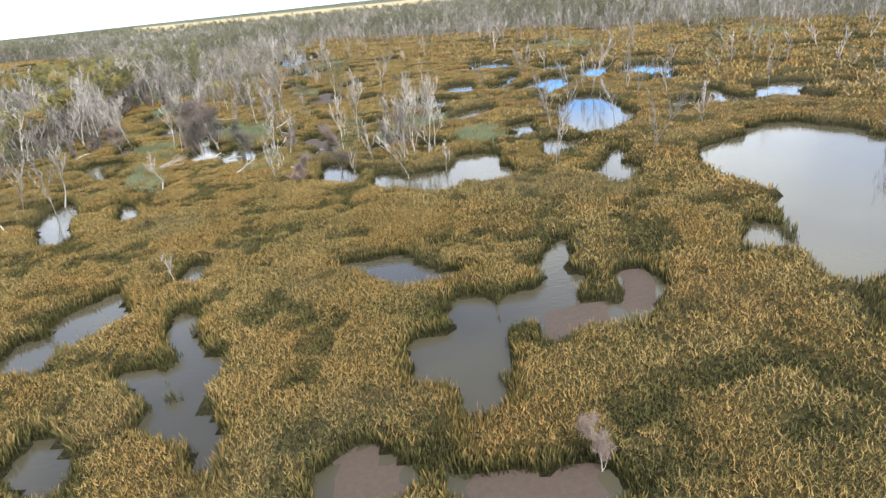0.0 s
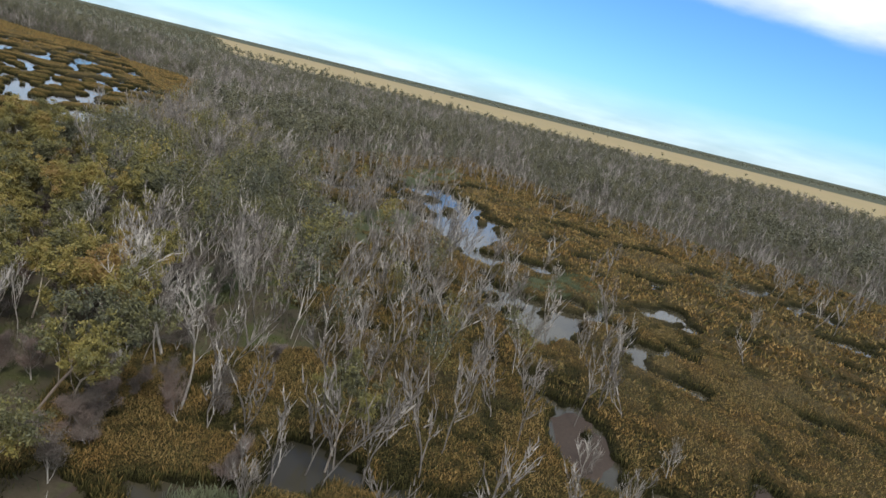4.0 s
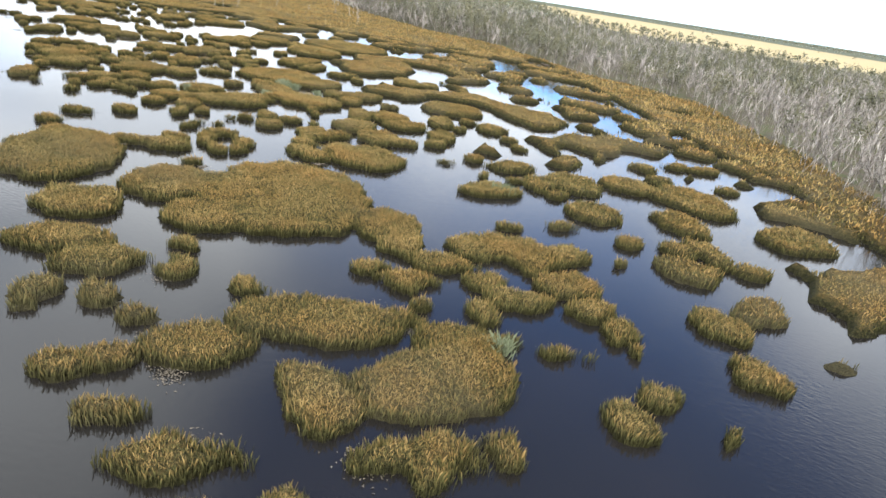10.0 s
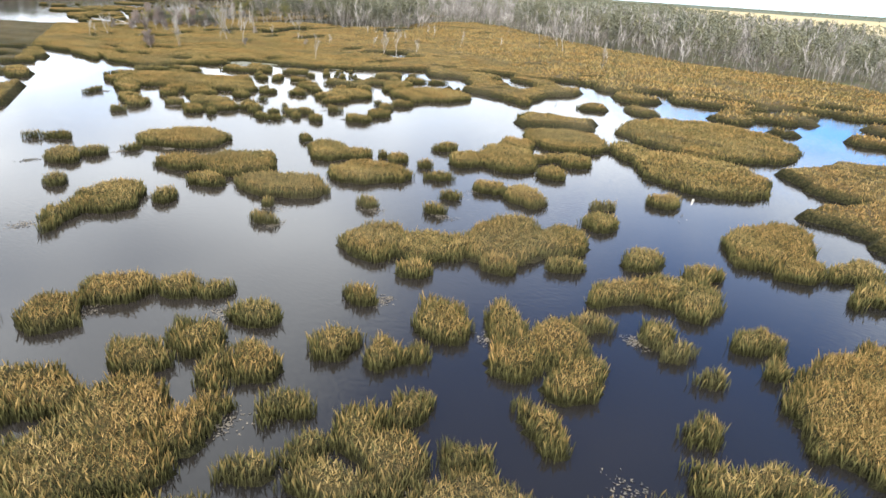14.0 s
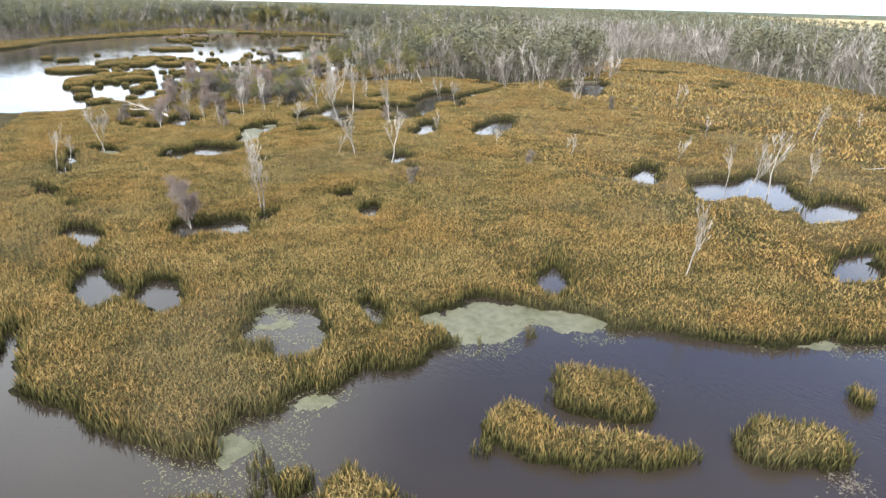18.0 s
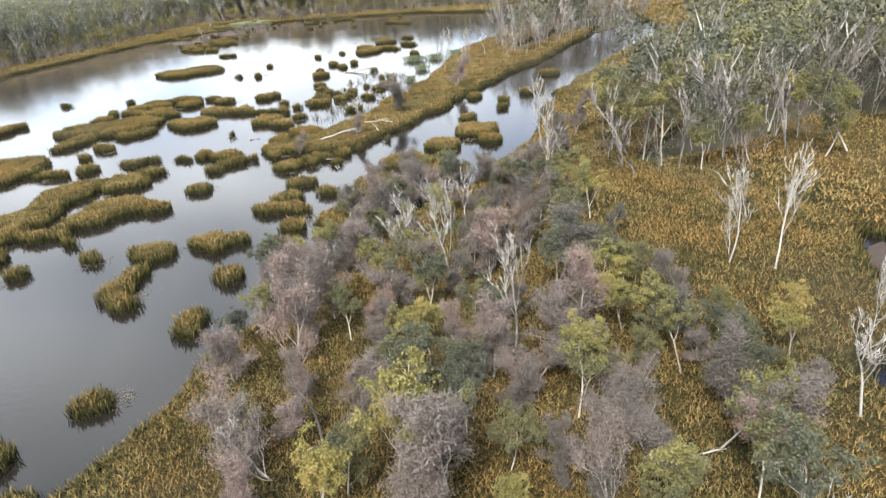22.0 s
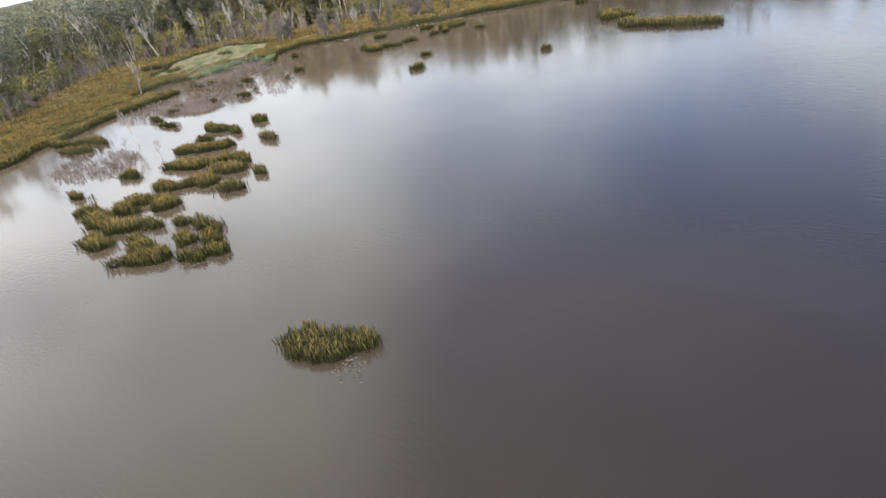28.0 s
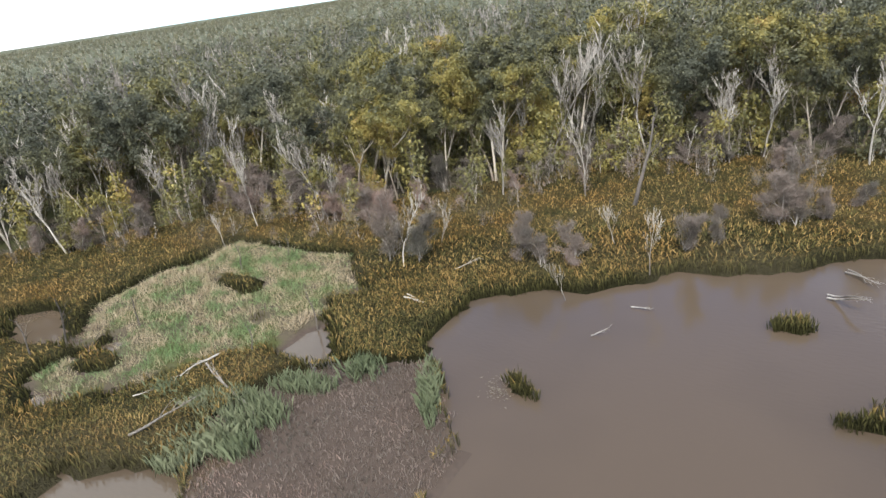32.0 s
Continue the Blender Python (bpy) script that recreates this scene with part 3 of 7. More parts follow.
open_pool((-577.7, 466.5, 4.8, 3.1, 165), (-575.6, 462.7, 5.0, 1.6, 155))
mudflat((-591.4, 467.7, 6.4, 2.4, 160))
mudflat((-579.0, 477.8, 3.5, 2.1, 145))
mudflat((-587.4, 460.6, 3.5, 1.7, 171))
mudflat((-574.8, 457.7, 2.6, 1.5, 177))
mudflat((-579.5, 518.4, 5.7, 2.4, 116))
mudflat((-580.5, 453.9, 3.6, 1.4, 174))
pool((48.0, 158.9, 5.4, 9.3, -42))
pool((37.0, 166.1, 3.2, 12.4, -42))
pool((-62.7, 144.2, 2.0, 4.1, 12), (-57.2, 135.6, 7.8, 6.9, 11))
pool((-4.6, 140.7, 6.0, 6.3, 10))
pool((-28.6, 158.3, 3.0, 6.2, 13))
pool((-72.8, 158.9, 3.0, 9.6, 15))
pool((2.4, 156.8, 4.2, 7.7, 12))
pool((11.3, 152.9, 2.0, 4.9, 11))
pool((-32.4, 170.6, 3.2, 7.2, 15))
pool((15.3, 166.8, 2.1, 6.3, 13))
pool((-44.9, 194.6, 2.7, 9.7, 19))
pool((28.0, 178.1, 3.8, 6.1, 14))
pool((13.5, 196.7, 6.2, 11.9, 17))
pool((76.0, 298.9, 13.3, 21.3, 26))
pool((-49.6, 231.6, 7.1, 10.9, 37))
pool((-75.6, 242.7, 2.0, 13.7, 46))
pool((-89.6, 262.7, 4.7, 13.9, 54))
pool((17.2, 285.2, 7.5, 14.5, 37))
pool((-90.7, 271.8, 3.9, 9.3, 52))
pool((-65.9, 283.7, 10.6, 13.9, 47))
pool((-105.7, 300.0, 9.1, 12.4, 63))
pool((-68.4, 304.1, 9.5, 19.3, 52))
pool((-77.6, 315.3, 13.2, 20.8, 57))
pool((-551.6, 574.3, 5.8, 16.1, 42))
pool((-886.4, 621.5, 1.6, 3.2, 18))
pool((-885.2, 627.5, 3.2, 3.9, 17))
pool((-887.8, 624.8, 2.4, 4.6, 17))

islet((-212.0, 272.5, 5.2, 3.2, 52), (-217.4, 270.3, 2.4, 2.7, 54), (-210.7, 267.0, 2.6, 2.7, 50))
islet((-216.9, 275.8, 1.2, 0.7, 55))
islet((-224.7, 278.0, 2.9, 2.0, 59), (-226.6, 281.1, 1.5, 0.8, 61), (-222.6, 284.9, 1.6, 1.3, 60), (-223.0, 282.0, 1.3, 1.0, 60))
islet((-215.5, 297.0, 1.4, 1.1, 60))
islet((-222.8, 300.6, 6.8, 4.5, 64))
islet((-209.7, 305.7, 1.8, 2.2, 60))
islet((-203.0, 309.0, 1.3, 0.9, 58))
islet((-208.4, 310.9, 2.2, 1.6, 61))
islet((-202.5, 319.9, 2.5, 2.9, 60))
islet((-228.1, 293.3, 2.7, 4.2, 65))
islet((-207.0, 327.5, 2.8, 3.3, 63))
islet((-204.2, 334.6, 4.6, 2.8, 63))
islet((-206.4, 345.7, 2.4, 2.0, 66))
islet((-202.4, 365.2, 6.0, 5.2, 67))
islet((-219.2, 292.7, 3.5, 2.1, 41))
islet((-230.5, 283.2, 4.0, 1.7, 41))
islet((-235.9, 284.0, 2.1, 1.0, 42))
islet((-242.5, 284.4, 2.3, 1.8, 44))
islet((-241.3, 287.0, 1.5, 1.5, 44))
islet((-238.6, 291.9, 3.9, 3.1, 45))
islet((-241.4, 291.9, 2.2, 0.8, 38))
islet((-242.9, 300.9, 1.8, 1.4, 40), (-234.8, 300.7, 7.4, 3.7, 39), (-238.0, 303.2, 1.7, 0.9, 40), (-231.1, 304.3, 3.4, 1.6, 39))
islet((-224.1, 306.9, 4.8, 2.0, 38), (-221.7, 309.0, 1.8, 0.8, 39), (-217.0, 310.7, 2.0, 0.7, 38))
islet((-230.2, 309.6, 1.4, 1.2, 40))
islet((-261.3, 295.6, 4.9, 2.8, 42), (-255.8, 295.0, 3.7, 3.2, 41), (-252.9, 288.1, 1.6, 2.6, 39), (-249.5, 291.4, 1.6, 2.1, 39), (-245.2, 291.3, 1.5, 1.2, 39))
islet((-237.9, 312.5, 1.6, 1.2, 41), (-233.7, 312.1, 2.9, 1.8, 41))
islet((-227.9, 317.9, 1.9, 2.2, 41), (-223.8, 317.1, 3.4, 1.6, 40), (-224.8, 311.8, 1.3, 2.3, 39))
islet((-253.2, 302.7, 1.7, 1.2, 42), (-250.1, 299.2, 1.7, 2.2, 41))
islet((-212.4, 316.4, 0.7, 0.7, 39))
islet((-221.4, 324.0, 3.9, 2.9, 41), (-217.7, 320.4, 2.2, 1.8, 40), (-214.4, 318.5, 2.2, 1.4, 39))
islet((-232.4, 326.5, 4.6, 3.8, 42), (-228.3, 327.6, 3.3, 4.8, 42), (-224.6, 331.3, 3.0, 2.8, 42), (-233.5, 318.6, 3.1, 2.3, 41))
islet((-257.3, 320.7, 10.2, 12.7, 45), (-268.6, 312.9, 5.8, 5.7, 46), (-258.0, 309.5, 5.0, 3.9, 44), (-244.0, 322.5, 3.8, 4.7, 43), (-239.1, 319.4, 2.3, 4.1, 42))
islet((-269.0, 301.7, 4.3, 4.3, 44))
islet((-219.4, 335.1, 0.9, 0.7, 42))
islet((-233.6, 335.2, 1.4, 0.8, 44))
islet((-228.6, 340.9, 1.9, 1.0, 44))
islet((-220.4, 342.1, 2.1, 1.6, 43))
islet((-212.7, 339.4, 3.6, 3.7, 42), (-211.6, 347.9, 2.3, 4.8, 43))
islet((-274.2, 320.0, 1.4, 0.7, 48))
islet((-214.9, 345.8, 2.2, 2.7, 43))
islet((-242.3, 346.3, 4.6, 2.8, 47))
islet((-285.7, 309.2, 6.9, 10.3, 48))
islet((-227.8, 350.4, 3.6, 4.3, 45))
islet((-234.2, 353.4, 1.6, 1.4, 46))
islet((-246.3, 351.8, 0.9, 0.8, 48))
islet((-242.2, 354.0, 1.2, 0.7, 48))
islet((-239.2, 356.3, 2.3, 4.1, 47))
islet((-254.6, 353.5, 1.5, 0.7, 49))
islet((-246.3, 361.2, 4.1, 2.8, 49))
islet((-252.7, 359.5, 1.8, 1.5, 50))
islet((-218.0, 371.8, 5.7, 7.6, 47), (-217.4, 357.1, 3.6, 4.9, 45), (-223.1, 370.5, 3.1, 3.4, 47))
islet((-235.3, 361.5, 4.7, 5.1, 48), (-229.1, 369.8, 4.3, 4.3, 48))
islet((-216.3, 376.4, 2.2, 1.1, 47))
islet((-225.5, 379.4, 2.6, 2.6, 48))
islet((-251.4, 375.1, 1.7, 2.2, 52))
islet((-214.8, 385.3, 2.5, 1.8, 48))
islet((-255.5, 379.5, 1.4, 1.5, 53))
islet((-229.7, 385.8, 2.3, 3.1, 50))
islet((-226.0, 394.4, 3.1, 1.9, 50))
islet((-221.2, 397.4, 3.4, 2.1, 50))
islet((-287.4, 319.4, 2.2, 1.1, 40), (-283.1, 322.1, 3.9, 2.0, 40))
islet((-285.1, 325.4, 1.6, 1.5, 40))
islet((-284.1, 333.1, 2.7, 1.7, 41), (-282.1, 328.5, 1.5, 3.1, 40), (-279.7, 332.8, 1.3, 0.9, 41), (-277.3, 332.1, 1.5, 1.8, 40), (-277.3, 326.5, 1.5, 1.4, 39), (-275.7, 329.0, 1.5, 1.1, 40))
islet((-294.9, 314.2, 2.4, 2.3, 40))
islet((-301.5, 316.3, 1.7, 1.2, 41))
islet((-276.8, 346.9, 3.2, 3.6, 42), (-273.8, 341.3, 2.0, 2.5, 41), (-274.4, 350.0, 2.7, 1.9, 42), (-270.8, 336.6, 2.3, 2.2, 40), (-267.0, 343.1, 3.7, 3.0, 40), (-267.2, 337.0, 2.2, 2.5, 40), (-262.7, 343.2, 5.3, 6.4, 40))
islet((-291.9, 334.8, 0.9, 0.7, 42), (-290.0, 332.0, 1.4, 0.9, 42))
islet((-289.2, 336.5, 0.9, 0.7, 42))
islet((-305.6, 322.9, 3.1, 1.1, 42))
islet((-285.3, 344.4, 2.5, 2.4, 43))
islet((-302.9, 329.4, 1.9, 1.8, 43))
islet((-291.6, 341.5, 1.3, 0.8, 43), (-291.0, 344.6, 1.4, 1.2, 43))
islet((-298.6, 336.9, 1.5, 2.6, 43))
islet((-297.6, 341.0, 1.1, 1.5, 44))
islet((-281.6, 351.5, 0.9, 0.7, 43))
islet((-285.7, 350.4, 1.8, 1.3, 43))
islet((-290.1, 349.1, 2.1, 2.3, 44))
islet((-277.0, 358.4, 3.9, 3.6, 43), (-269.2, 355.4, 3.7, 4.4, 42))
islet((-302.7, 342.0, 2.4, 2.4, 44))
islet((-306.9, 337.9, 2.0, 1.7, 44))
islet((-261.7, 361.4, 2.1, 1.7, 42), (-264.6, 357.3, 2.0, 1.8, 42))
islet((-290.0, 360.9, 1.1, 1.2, 45), (-287.1, 358.5, 1.0, 1.0, 44))
islet((-264.4, 368.2, 2.9, 3.7, 43))
islet((-283.1, 366.5, 2.4, 4.2, 45), (-279.0, 371.5, 4.4, 3.7, 45), (-272.8, 368.3, 4.8, 3.0, 44))
islet((-329.0, 329.3, 1.2, 0.9, 46))
islet((-265.7, 377.4, 1.5, 1.3, 44))
islet((-271.0, 379.1, 3.0, 4.5, 45))
islet((-335.5, 330.5, 1.7, 4.2, 47))
islet((-285.5, 379.6, 1.6, 1.4, 47))
islet((-262.2, 384.7, 3.2, 3.2, 45))
islet((-268.1, 385.3, 1.7, 1.8, 45))
islet((-277.1, 394.1, 7.1, 6.9, 47))
islet((-319.7, 330.8, 1.1, 0.7, 42))
islet((-315.6, 339.6, 1.2, 1.2, 43))
islet((-318.8, 338.9, 1.3, 1.3, 43))
islet((-321.7, 336.5, 1.4, 1.1, 43))
islet((-313.9, 353.9, 4.4, 2.6, 44), (-311.6, 350.4, 2.7, 0.9, 44), (-309.2, 343.8, 4.2, 2.8, 43), (-302.3, 350.8, 7.1, 3.6, 43), (-303.2, 355.7, 5.3, 2.4, 43))
islet((-324.4, 334.0, 1.2, 1.4, 43))
islet((-317.7, 347.3, 2.3, 2.3, 44))
islet((-321.2, 343.6, 2.7, 1.8, 44))
islet((-330.7, 336.6, 1.0, 0.8, 44), (-329.0, 338.3, 1.6, 1.6, 44), (-328.7, 341.5, 3.0, 2.7, 45), (-323.6, 339.0, 2.1, 2.0, 44))
islet((-327.3, 348.6, 2.9, 3.2, 45))
islet((-307.8, 367.7, 4.0, 4.3, 45), (-300.3, 365.9, 5.4, 4.2, 44), (-295.2, 366.1, 6.3, 4.6, 44))
islet((-315.3, 363.5, 2.0, 2.1, 46))
islet((-336.3, 345.3, 1.4, 1.1, 46))
islet((-343.0, 337.8, 1.2, 1.4, 46))
islet((-313.7, 370.2, 2.9, 2.8, 46))
islet((-335.4, 350.6, 2.1, 1.5, 46), (-335.5, 356.0, 4.6, 5.3, 47))
islet((-329.5, 361.3, 3.6, 4.0, 47))
islet((-347.7, 340.5, 1.7, 1.2, 47), (-345.4, 345.7, 5.0, 4.9, 47), (-340.7, 344.3, 1.4, 0.9, 46))
islet((-293.1, 375.9, 2.8, 3.3, 44), (-296.4, 381.7, 6.5, 2.9, 45))
islet((-354.5, 341.4, 1.0, 0.8, 48))
islet((-319.5, 382.4, 9.6, 8.9, 48), (-310.3, 383.6, 6.5, 5.6, 47))
islet((-310.2, 400.0, 1.5, 2.0, 49))
islet((-317.0, 402.0, 4.2, 2.3, 50))
islet((-303.8, 413.6, 3.6, 6.2, 49))
islet((-298.2, 416.3, 3.0, 3.3, 49))
islet((-375.6, 373.7, 1.3, 0.7, 46))
islet((-372.0, 384.7, 0.9, 0.7, 47))
islet((-379.0, 377.5, 0.7, 0.7, 47))
islet((-365.5, 389.3, 1.1, 0.7, 46))
islet((-388.5, 360.3, 1.4, 3.1, 46), (-391.2, 365.9, 3.6, 4.0, 47))
islet((-387.8, 370.4, 1.2, 1.4, 47))
islet((-367.7, 394.1, 1.3, 0.8, 47))
islet((-361.9, 400.4, 2.1, 3.1, 47))
islet((-366.4, 399.7, 2.0, 1.6, 47))
islet((-354.0, 404.7, 1.2, 1.0, 47))
islet((-383.3, 382.0, 5.1, 3.9, 48), (-380.7, 393.2, 5.8, 3.7, 48), (-390.1, 376.8, 2.0, 1.5, 48), (-394.1, 384.1, 4.6, 5.3, 49))
islet((-373.5, 398.5, 2.0, 1.1, 48))
islet((-400.4, 364.4, 1.8, 1.4, 48))
islet((-349.3, 411.8, 2.0, 1.9, 47))
islet((-398.4, 378.6, 3.5, 2.5, 49))
islet((-378.6, 402.4, 0.9, 0.8, 49))
islet((-383.0, 401.3, 1.2, 1.6, 49))
islet((-364.8, 411.8, 1.9, 1.7, 48))
islet((-388.6, 398.1, 1.6, 1.7, 50))
islet((-385.9, 401.0, 0.9, 1.2, 50))
islet((-392.1, 396.8, 2.7, 4.5, 50))
islet((-410.4, 369.3, 2.2, 3.5, 49))
islet((-409.8, 372.9, 1.3, 1.4, 50))
islet((-409.2, 377.0, 1.1, 0.7, 50))
islet((-376.7, 408.6, 2.7, 3.1, 49), (-373.4, 413.5, 4.0, 6.4, 49), (-376.7, 421.6, 2.0, 3.9, 51))
islet((-369.8, 417.6, 2.2, 1.4, 49))
islet((-365.8, 419.9, 2.5, 3.1, 49))
islet((-383.0, 412.1, 2.3, 1.2, 50))
islet((-400.1, 399.1, 1.1, 1.6, 51))
islet((-409.7, 385.4, 6.4, 4.5, 51))
islet((-421.5, 372.3, 2.9, 0.7, 51))
islet((-362.3, 432.4, 3.4, 6.3, 50))
islet((-373.7, 431.2, 6.6, 7.1, 51))
islet((-358.7, 454.2, 14.5, 15.4, 51), (-351.1, 428.7, 8.5, 10.9, 48))
islet((-414.4, 404.5, 1.1, 0.7, 42))
islet((-417.1, 404.1, 1.2, 1.0, 42))
islet((-414.1, 407.7, 0.9, 0.7, 42))
islet((-410.2, 410.1, 1.8, 1.4, 42))
islet((-421.8, 405.3, 1.3, 0.7, 42))
islet((-429.0, 397.9, 1.5, 2.5, 42))
islet((-418.7, 407.6, 1.3, 1.2, 42), (-416.6, 411.1, 2.5, 1.4, 42))
islet((-434.9, 387.5, 1.8, 0.8, 42))
islet((-433.1, 404.1, 3.8, 3.1, 42), (-427.8, 402.6, 2.5, 2.7, 42), (-425.2, 399.0, 1.2, 1.5, 42))
islet((-424.8, 406.5, 1.9, 1.3, 42))
islet((-405.7, 414.9, 2.2, 1.6, 42))
islet((-421.8, 412.4, 1.1, 0.7, 42))
islet((-435.9, 398.2, 1.7, 1.5, 42))
islet((-428.1, 409.1, 1.5, 1.0, 42))
islet((-414.9, 417.7, 1.3, 1.1, 42))
islet((-406.4, 421.2, 2.0, 2.1, 42))
islet((-440.0, 393.4, 2.7, 1.5, 42), (-437.3, 391.7, 2.0, 1.7, 42), (-444.2, 394.3, 2.1, 1.5, 42), (-437.0, 412.4, 1.8, 1.5, 42))
islet((-414.9, 429.4, 0.7, 0.7, 42))
islet((-411.8, 432.6, 2.2, 1.7, 42), (-410.9, 427.4, 1.5, 2.0, 42), (-412.8, 438.2, 1.9, 1.2, 42))
islet((-454.9, 392.2, 0.8, 2.6, 42))
islet((-415.9, 446.2, 8.8, 7.1, 42))
islet((-555.5, 480.1, 1.5, 1.2, 41))
islet((-551.9, 481.3, 1.8, 1.4, 41))
islet((-554.4, 484.5, 1.4, 0.7, 41))
islet((-550.3, 489.3, 2.2, 5.2, 41))
islet((-560.9, 486.6, 3.0, 1.5, 40))
islet((-557.2, 496.2, 3.2, 6.9, 40))
islet((-562.9, 495.1, 1.6, 1.2, 39))
islet((-552.4, 505.8, 0.7, 1.0, 39))
islet((-564.3, 506.4, 0.7, 0.7, 38))
islet((-562.9, 507.7, 0.7, 0.7, 38))
islet((-569.5, 507.1, 2.9, 1.8, 38))
islet((-608.3, 464.2, 1.5, 1.4, 39))
islet((-613.6, 461.9, 2.7, 3.3, 39))
islet((-556.9, 520.5, 2.2, 6.4, 37))
islet((-625.0, 462.9, 0.9, 3.2, 38))
islet((-630.8, 478.8, 1.2, 4.2, 36))
islet((-636.6, 466.7, 2.5, 2.1, 37))
islet((-658.1, 475.4, 3.5, 9.2, 35), (-648.8, 469.6, 2.7, 5.1, 36))
islet((-689.1, 481.8, 7.2, 7.7, 33))
islet((-725.4, 491.9, 2.3, 4.4, 30))
islet((-735.3, 488.3, 2.2, 2.0, 30))
islet((-614.1, 470.2, 1.3, 1.3, 38))
islet((-618.8, 479.4, 1.6, 1.7, 36))
islet((-624.1, 485.5, 1.3, 1.6, 34))
islet((-627.7, 477.1, 1.5, 1.5, 35))
islet((-642.9, 472.5, 1.3, 1.4, 34))
islet((-652.6, 477.5, 3.4, 1.1, 33))
islet((-626.0, 492.8, 2.0, 1.4, 36))
islet((-632.5, 488.5, 2.6, 2.0, 36))
islet((-628.9, 496.0, 1.7, 1.4, 35))
islet((-635.3, 483.6, 2.8, 1.9, 37))
islet((-631.2, 509.7, 2.3, 3.9, 32), (-626.1, 504.1, 2.1, 2.4, 34), (-625.7, 500.5, 3.0, 3.5, 35))
islet((-640.5, 478.4, 1.2, 0.8, 37))
islet((-634.5, 498.2, 3.3, 1.7, 34), (-637.5, 501.4, 1.8, 1.9, 33))
islet((-634.5, 504.5, 1.5, 0.9, 32))
islet((-646.9, 478.9, 1.5, 0.8, 36))
islet((-640.6, 505.2, 1.7, 1.1, 31))
islet((-649.0, 489.6, 2.0, 1.9, 34))
islet((-633.9, 518.1, 3.8, 2.8, 29), (-627.0, 518.0, 3.1, 3.0, 30))
islet((-652.2, 479.8, 1.1, 1.3, 35))
islet((-651.4, 496.2, 1.7, 1.3, 32))
islet((-666.1, 484.9, 3.4, 5.0, 32), (-653.8, 486.3, 4.3, 3.3, 34), (-652.7, 483.7, 3.0, 3.2, 34))
islet((-631.6, 531.8, 1.6, 1.6, 26))
islet((-663.5, 491.4, 3.5, 3.5, 31))
islet((-636.3, 526.5, 2.4, 2.5, 27), (-636.6, 534.7, 3.4, 3.5, 25))
islet((-678.6, 486.9, 2.6, 1.2, 31))
islet((-645.4, 564.6, 1.1, 1.1, 16))
islet((-648.2, 508.4, 2.0, 1.3, 35))
islet((-646.6, 511.4, 0.7, 0.7, 34))
islet((-649.1, 511.7, 0.7, 0.7, 33))
islet((-657.4, 501.6, 1.5, 1.0, 35))
islet((-648.0, 513.7, 1.1, 0.7, 33))
islet((-646.6, 516.1, 0.8, 0.9, 32))
islet((-654.6, 510.3, 1.0, 0.9, 33))
islet((-657.9, 506.2, 1.4, 1.1, 33), (-658.6, 504.2, 1.3, 1.0, 34))
islet((-665.0, 496.4, 2.4, 1.3, 35))
islet((-662.1, 506.8, 2.4, 1.9, 32))
islet((-665.5, 505.2, 1.2, 1.2, 32))
islet((-667.5, 502.2, 1.4, 1.0, 33))
islet((-661.6, 515.9, 1.6, 1.7, 30))
islet((-673.2, 496.4, 1.8, 1.3, 33), (-672.5, 498.9, 1.7, 0.8, 33))
islet((-662.4, 521.3, 2.8, 2.6, 28))
islet((-676.3, 491.2, 1.5, 2.0, 34))
islet((-650.1, 533.5, 0.7, 0.7, 26))
islet((-671.5, 522.6, 2.2, 1.7, 26))
islet((-643.1, 540.2, 1.4, 0.8, 24))
islet((-684.9, 493.7, 1.8, 1.0, 32))
islet((-673.1, 527.9, 1.2, 1.2, 24))
islet((-687.5, 497.3, 2.0, 1.3, 31))
islet((-677.4, 523.2, 2.7, 3.0, 25))
islet((-669.0, 537.1, 1.3, 1.0, 21))
islet((-643.3, 549.7, 1.0, 1.2, 20))
islet((-693.1, 503.7, 1.7, 1.5, 28))
islet((-692.8, 506.2, 1.6, 2.8, 27))
islet((-645.7, 553.7, 1.3, 1.1, 18))
islet((-689.7, 514.2, 4.9, 3.4, 26))
islet((-653.4, 554.0, 1.7, 1.6, 17))
islet((-675.1, 545.4, 1.5, 0.7, 18))
islet((-707.0, 500.5, 4.8, 4.1, 27), (-698.0, 496.6, 2.0, 5.9, 29))
islet((-646.3, 561.6, 1.3, 1.5, 15))
islet((-701.6, 507.2, 6.1, 6.8, 26))
islet((-713.1, 506.6, 2.3, 2.1, 25))
islet((-653.2, 578.0, 1.8, 2.0, 7))
islet((-742.3, 509.1, 2.2, 1.1, 21))
islet((-681.9, 528.8, 2.6, 0.7, 33))
islet((-682.6, 530.3, 0.7, 0.7, 33))
islet((-695.3, 522.4, 3.6, 2.1, 32), (-690.3, 525.0, 3.8, 1.4, 33), (-691.4, 527.2, 1.6, 1.0, 32), (-686.0, 526.9, 1.4, 0.7, 33))
islet((-681.2, 533.0, 0.7, 0.7, 32))
islet((-680.7, 537.0, 2.6, 1.6, 30))
islet((-687.7, 534.0, 0.9, 0.7, 30))
islet((-683.5, 540.3, 0.7, 0.7, 28))
islet((-685.2, 539.9, 0.7, 0.7, 28))
islet((-682.7, 541.6, 0.7, 0.7, 28))
islet((-679.3, 544.2, 2.3, 0.8, 28), (-678.7, 541.3, 1.1, 0.7, 29))
islet((-684.8, 542.0, 0.7, 0.7, 27))
islet((-708.1, 516.7, 2.8, 1.8, 32), (-705.6, 514.6, 4.8, 1.3, 33))
islet((-687.0, 542.2, 0.7, 0.7, 27))
islet((-703.5, 529.2, 1.6, 1.5, 29))
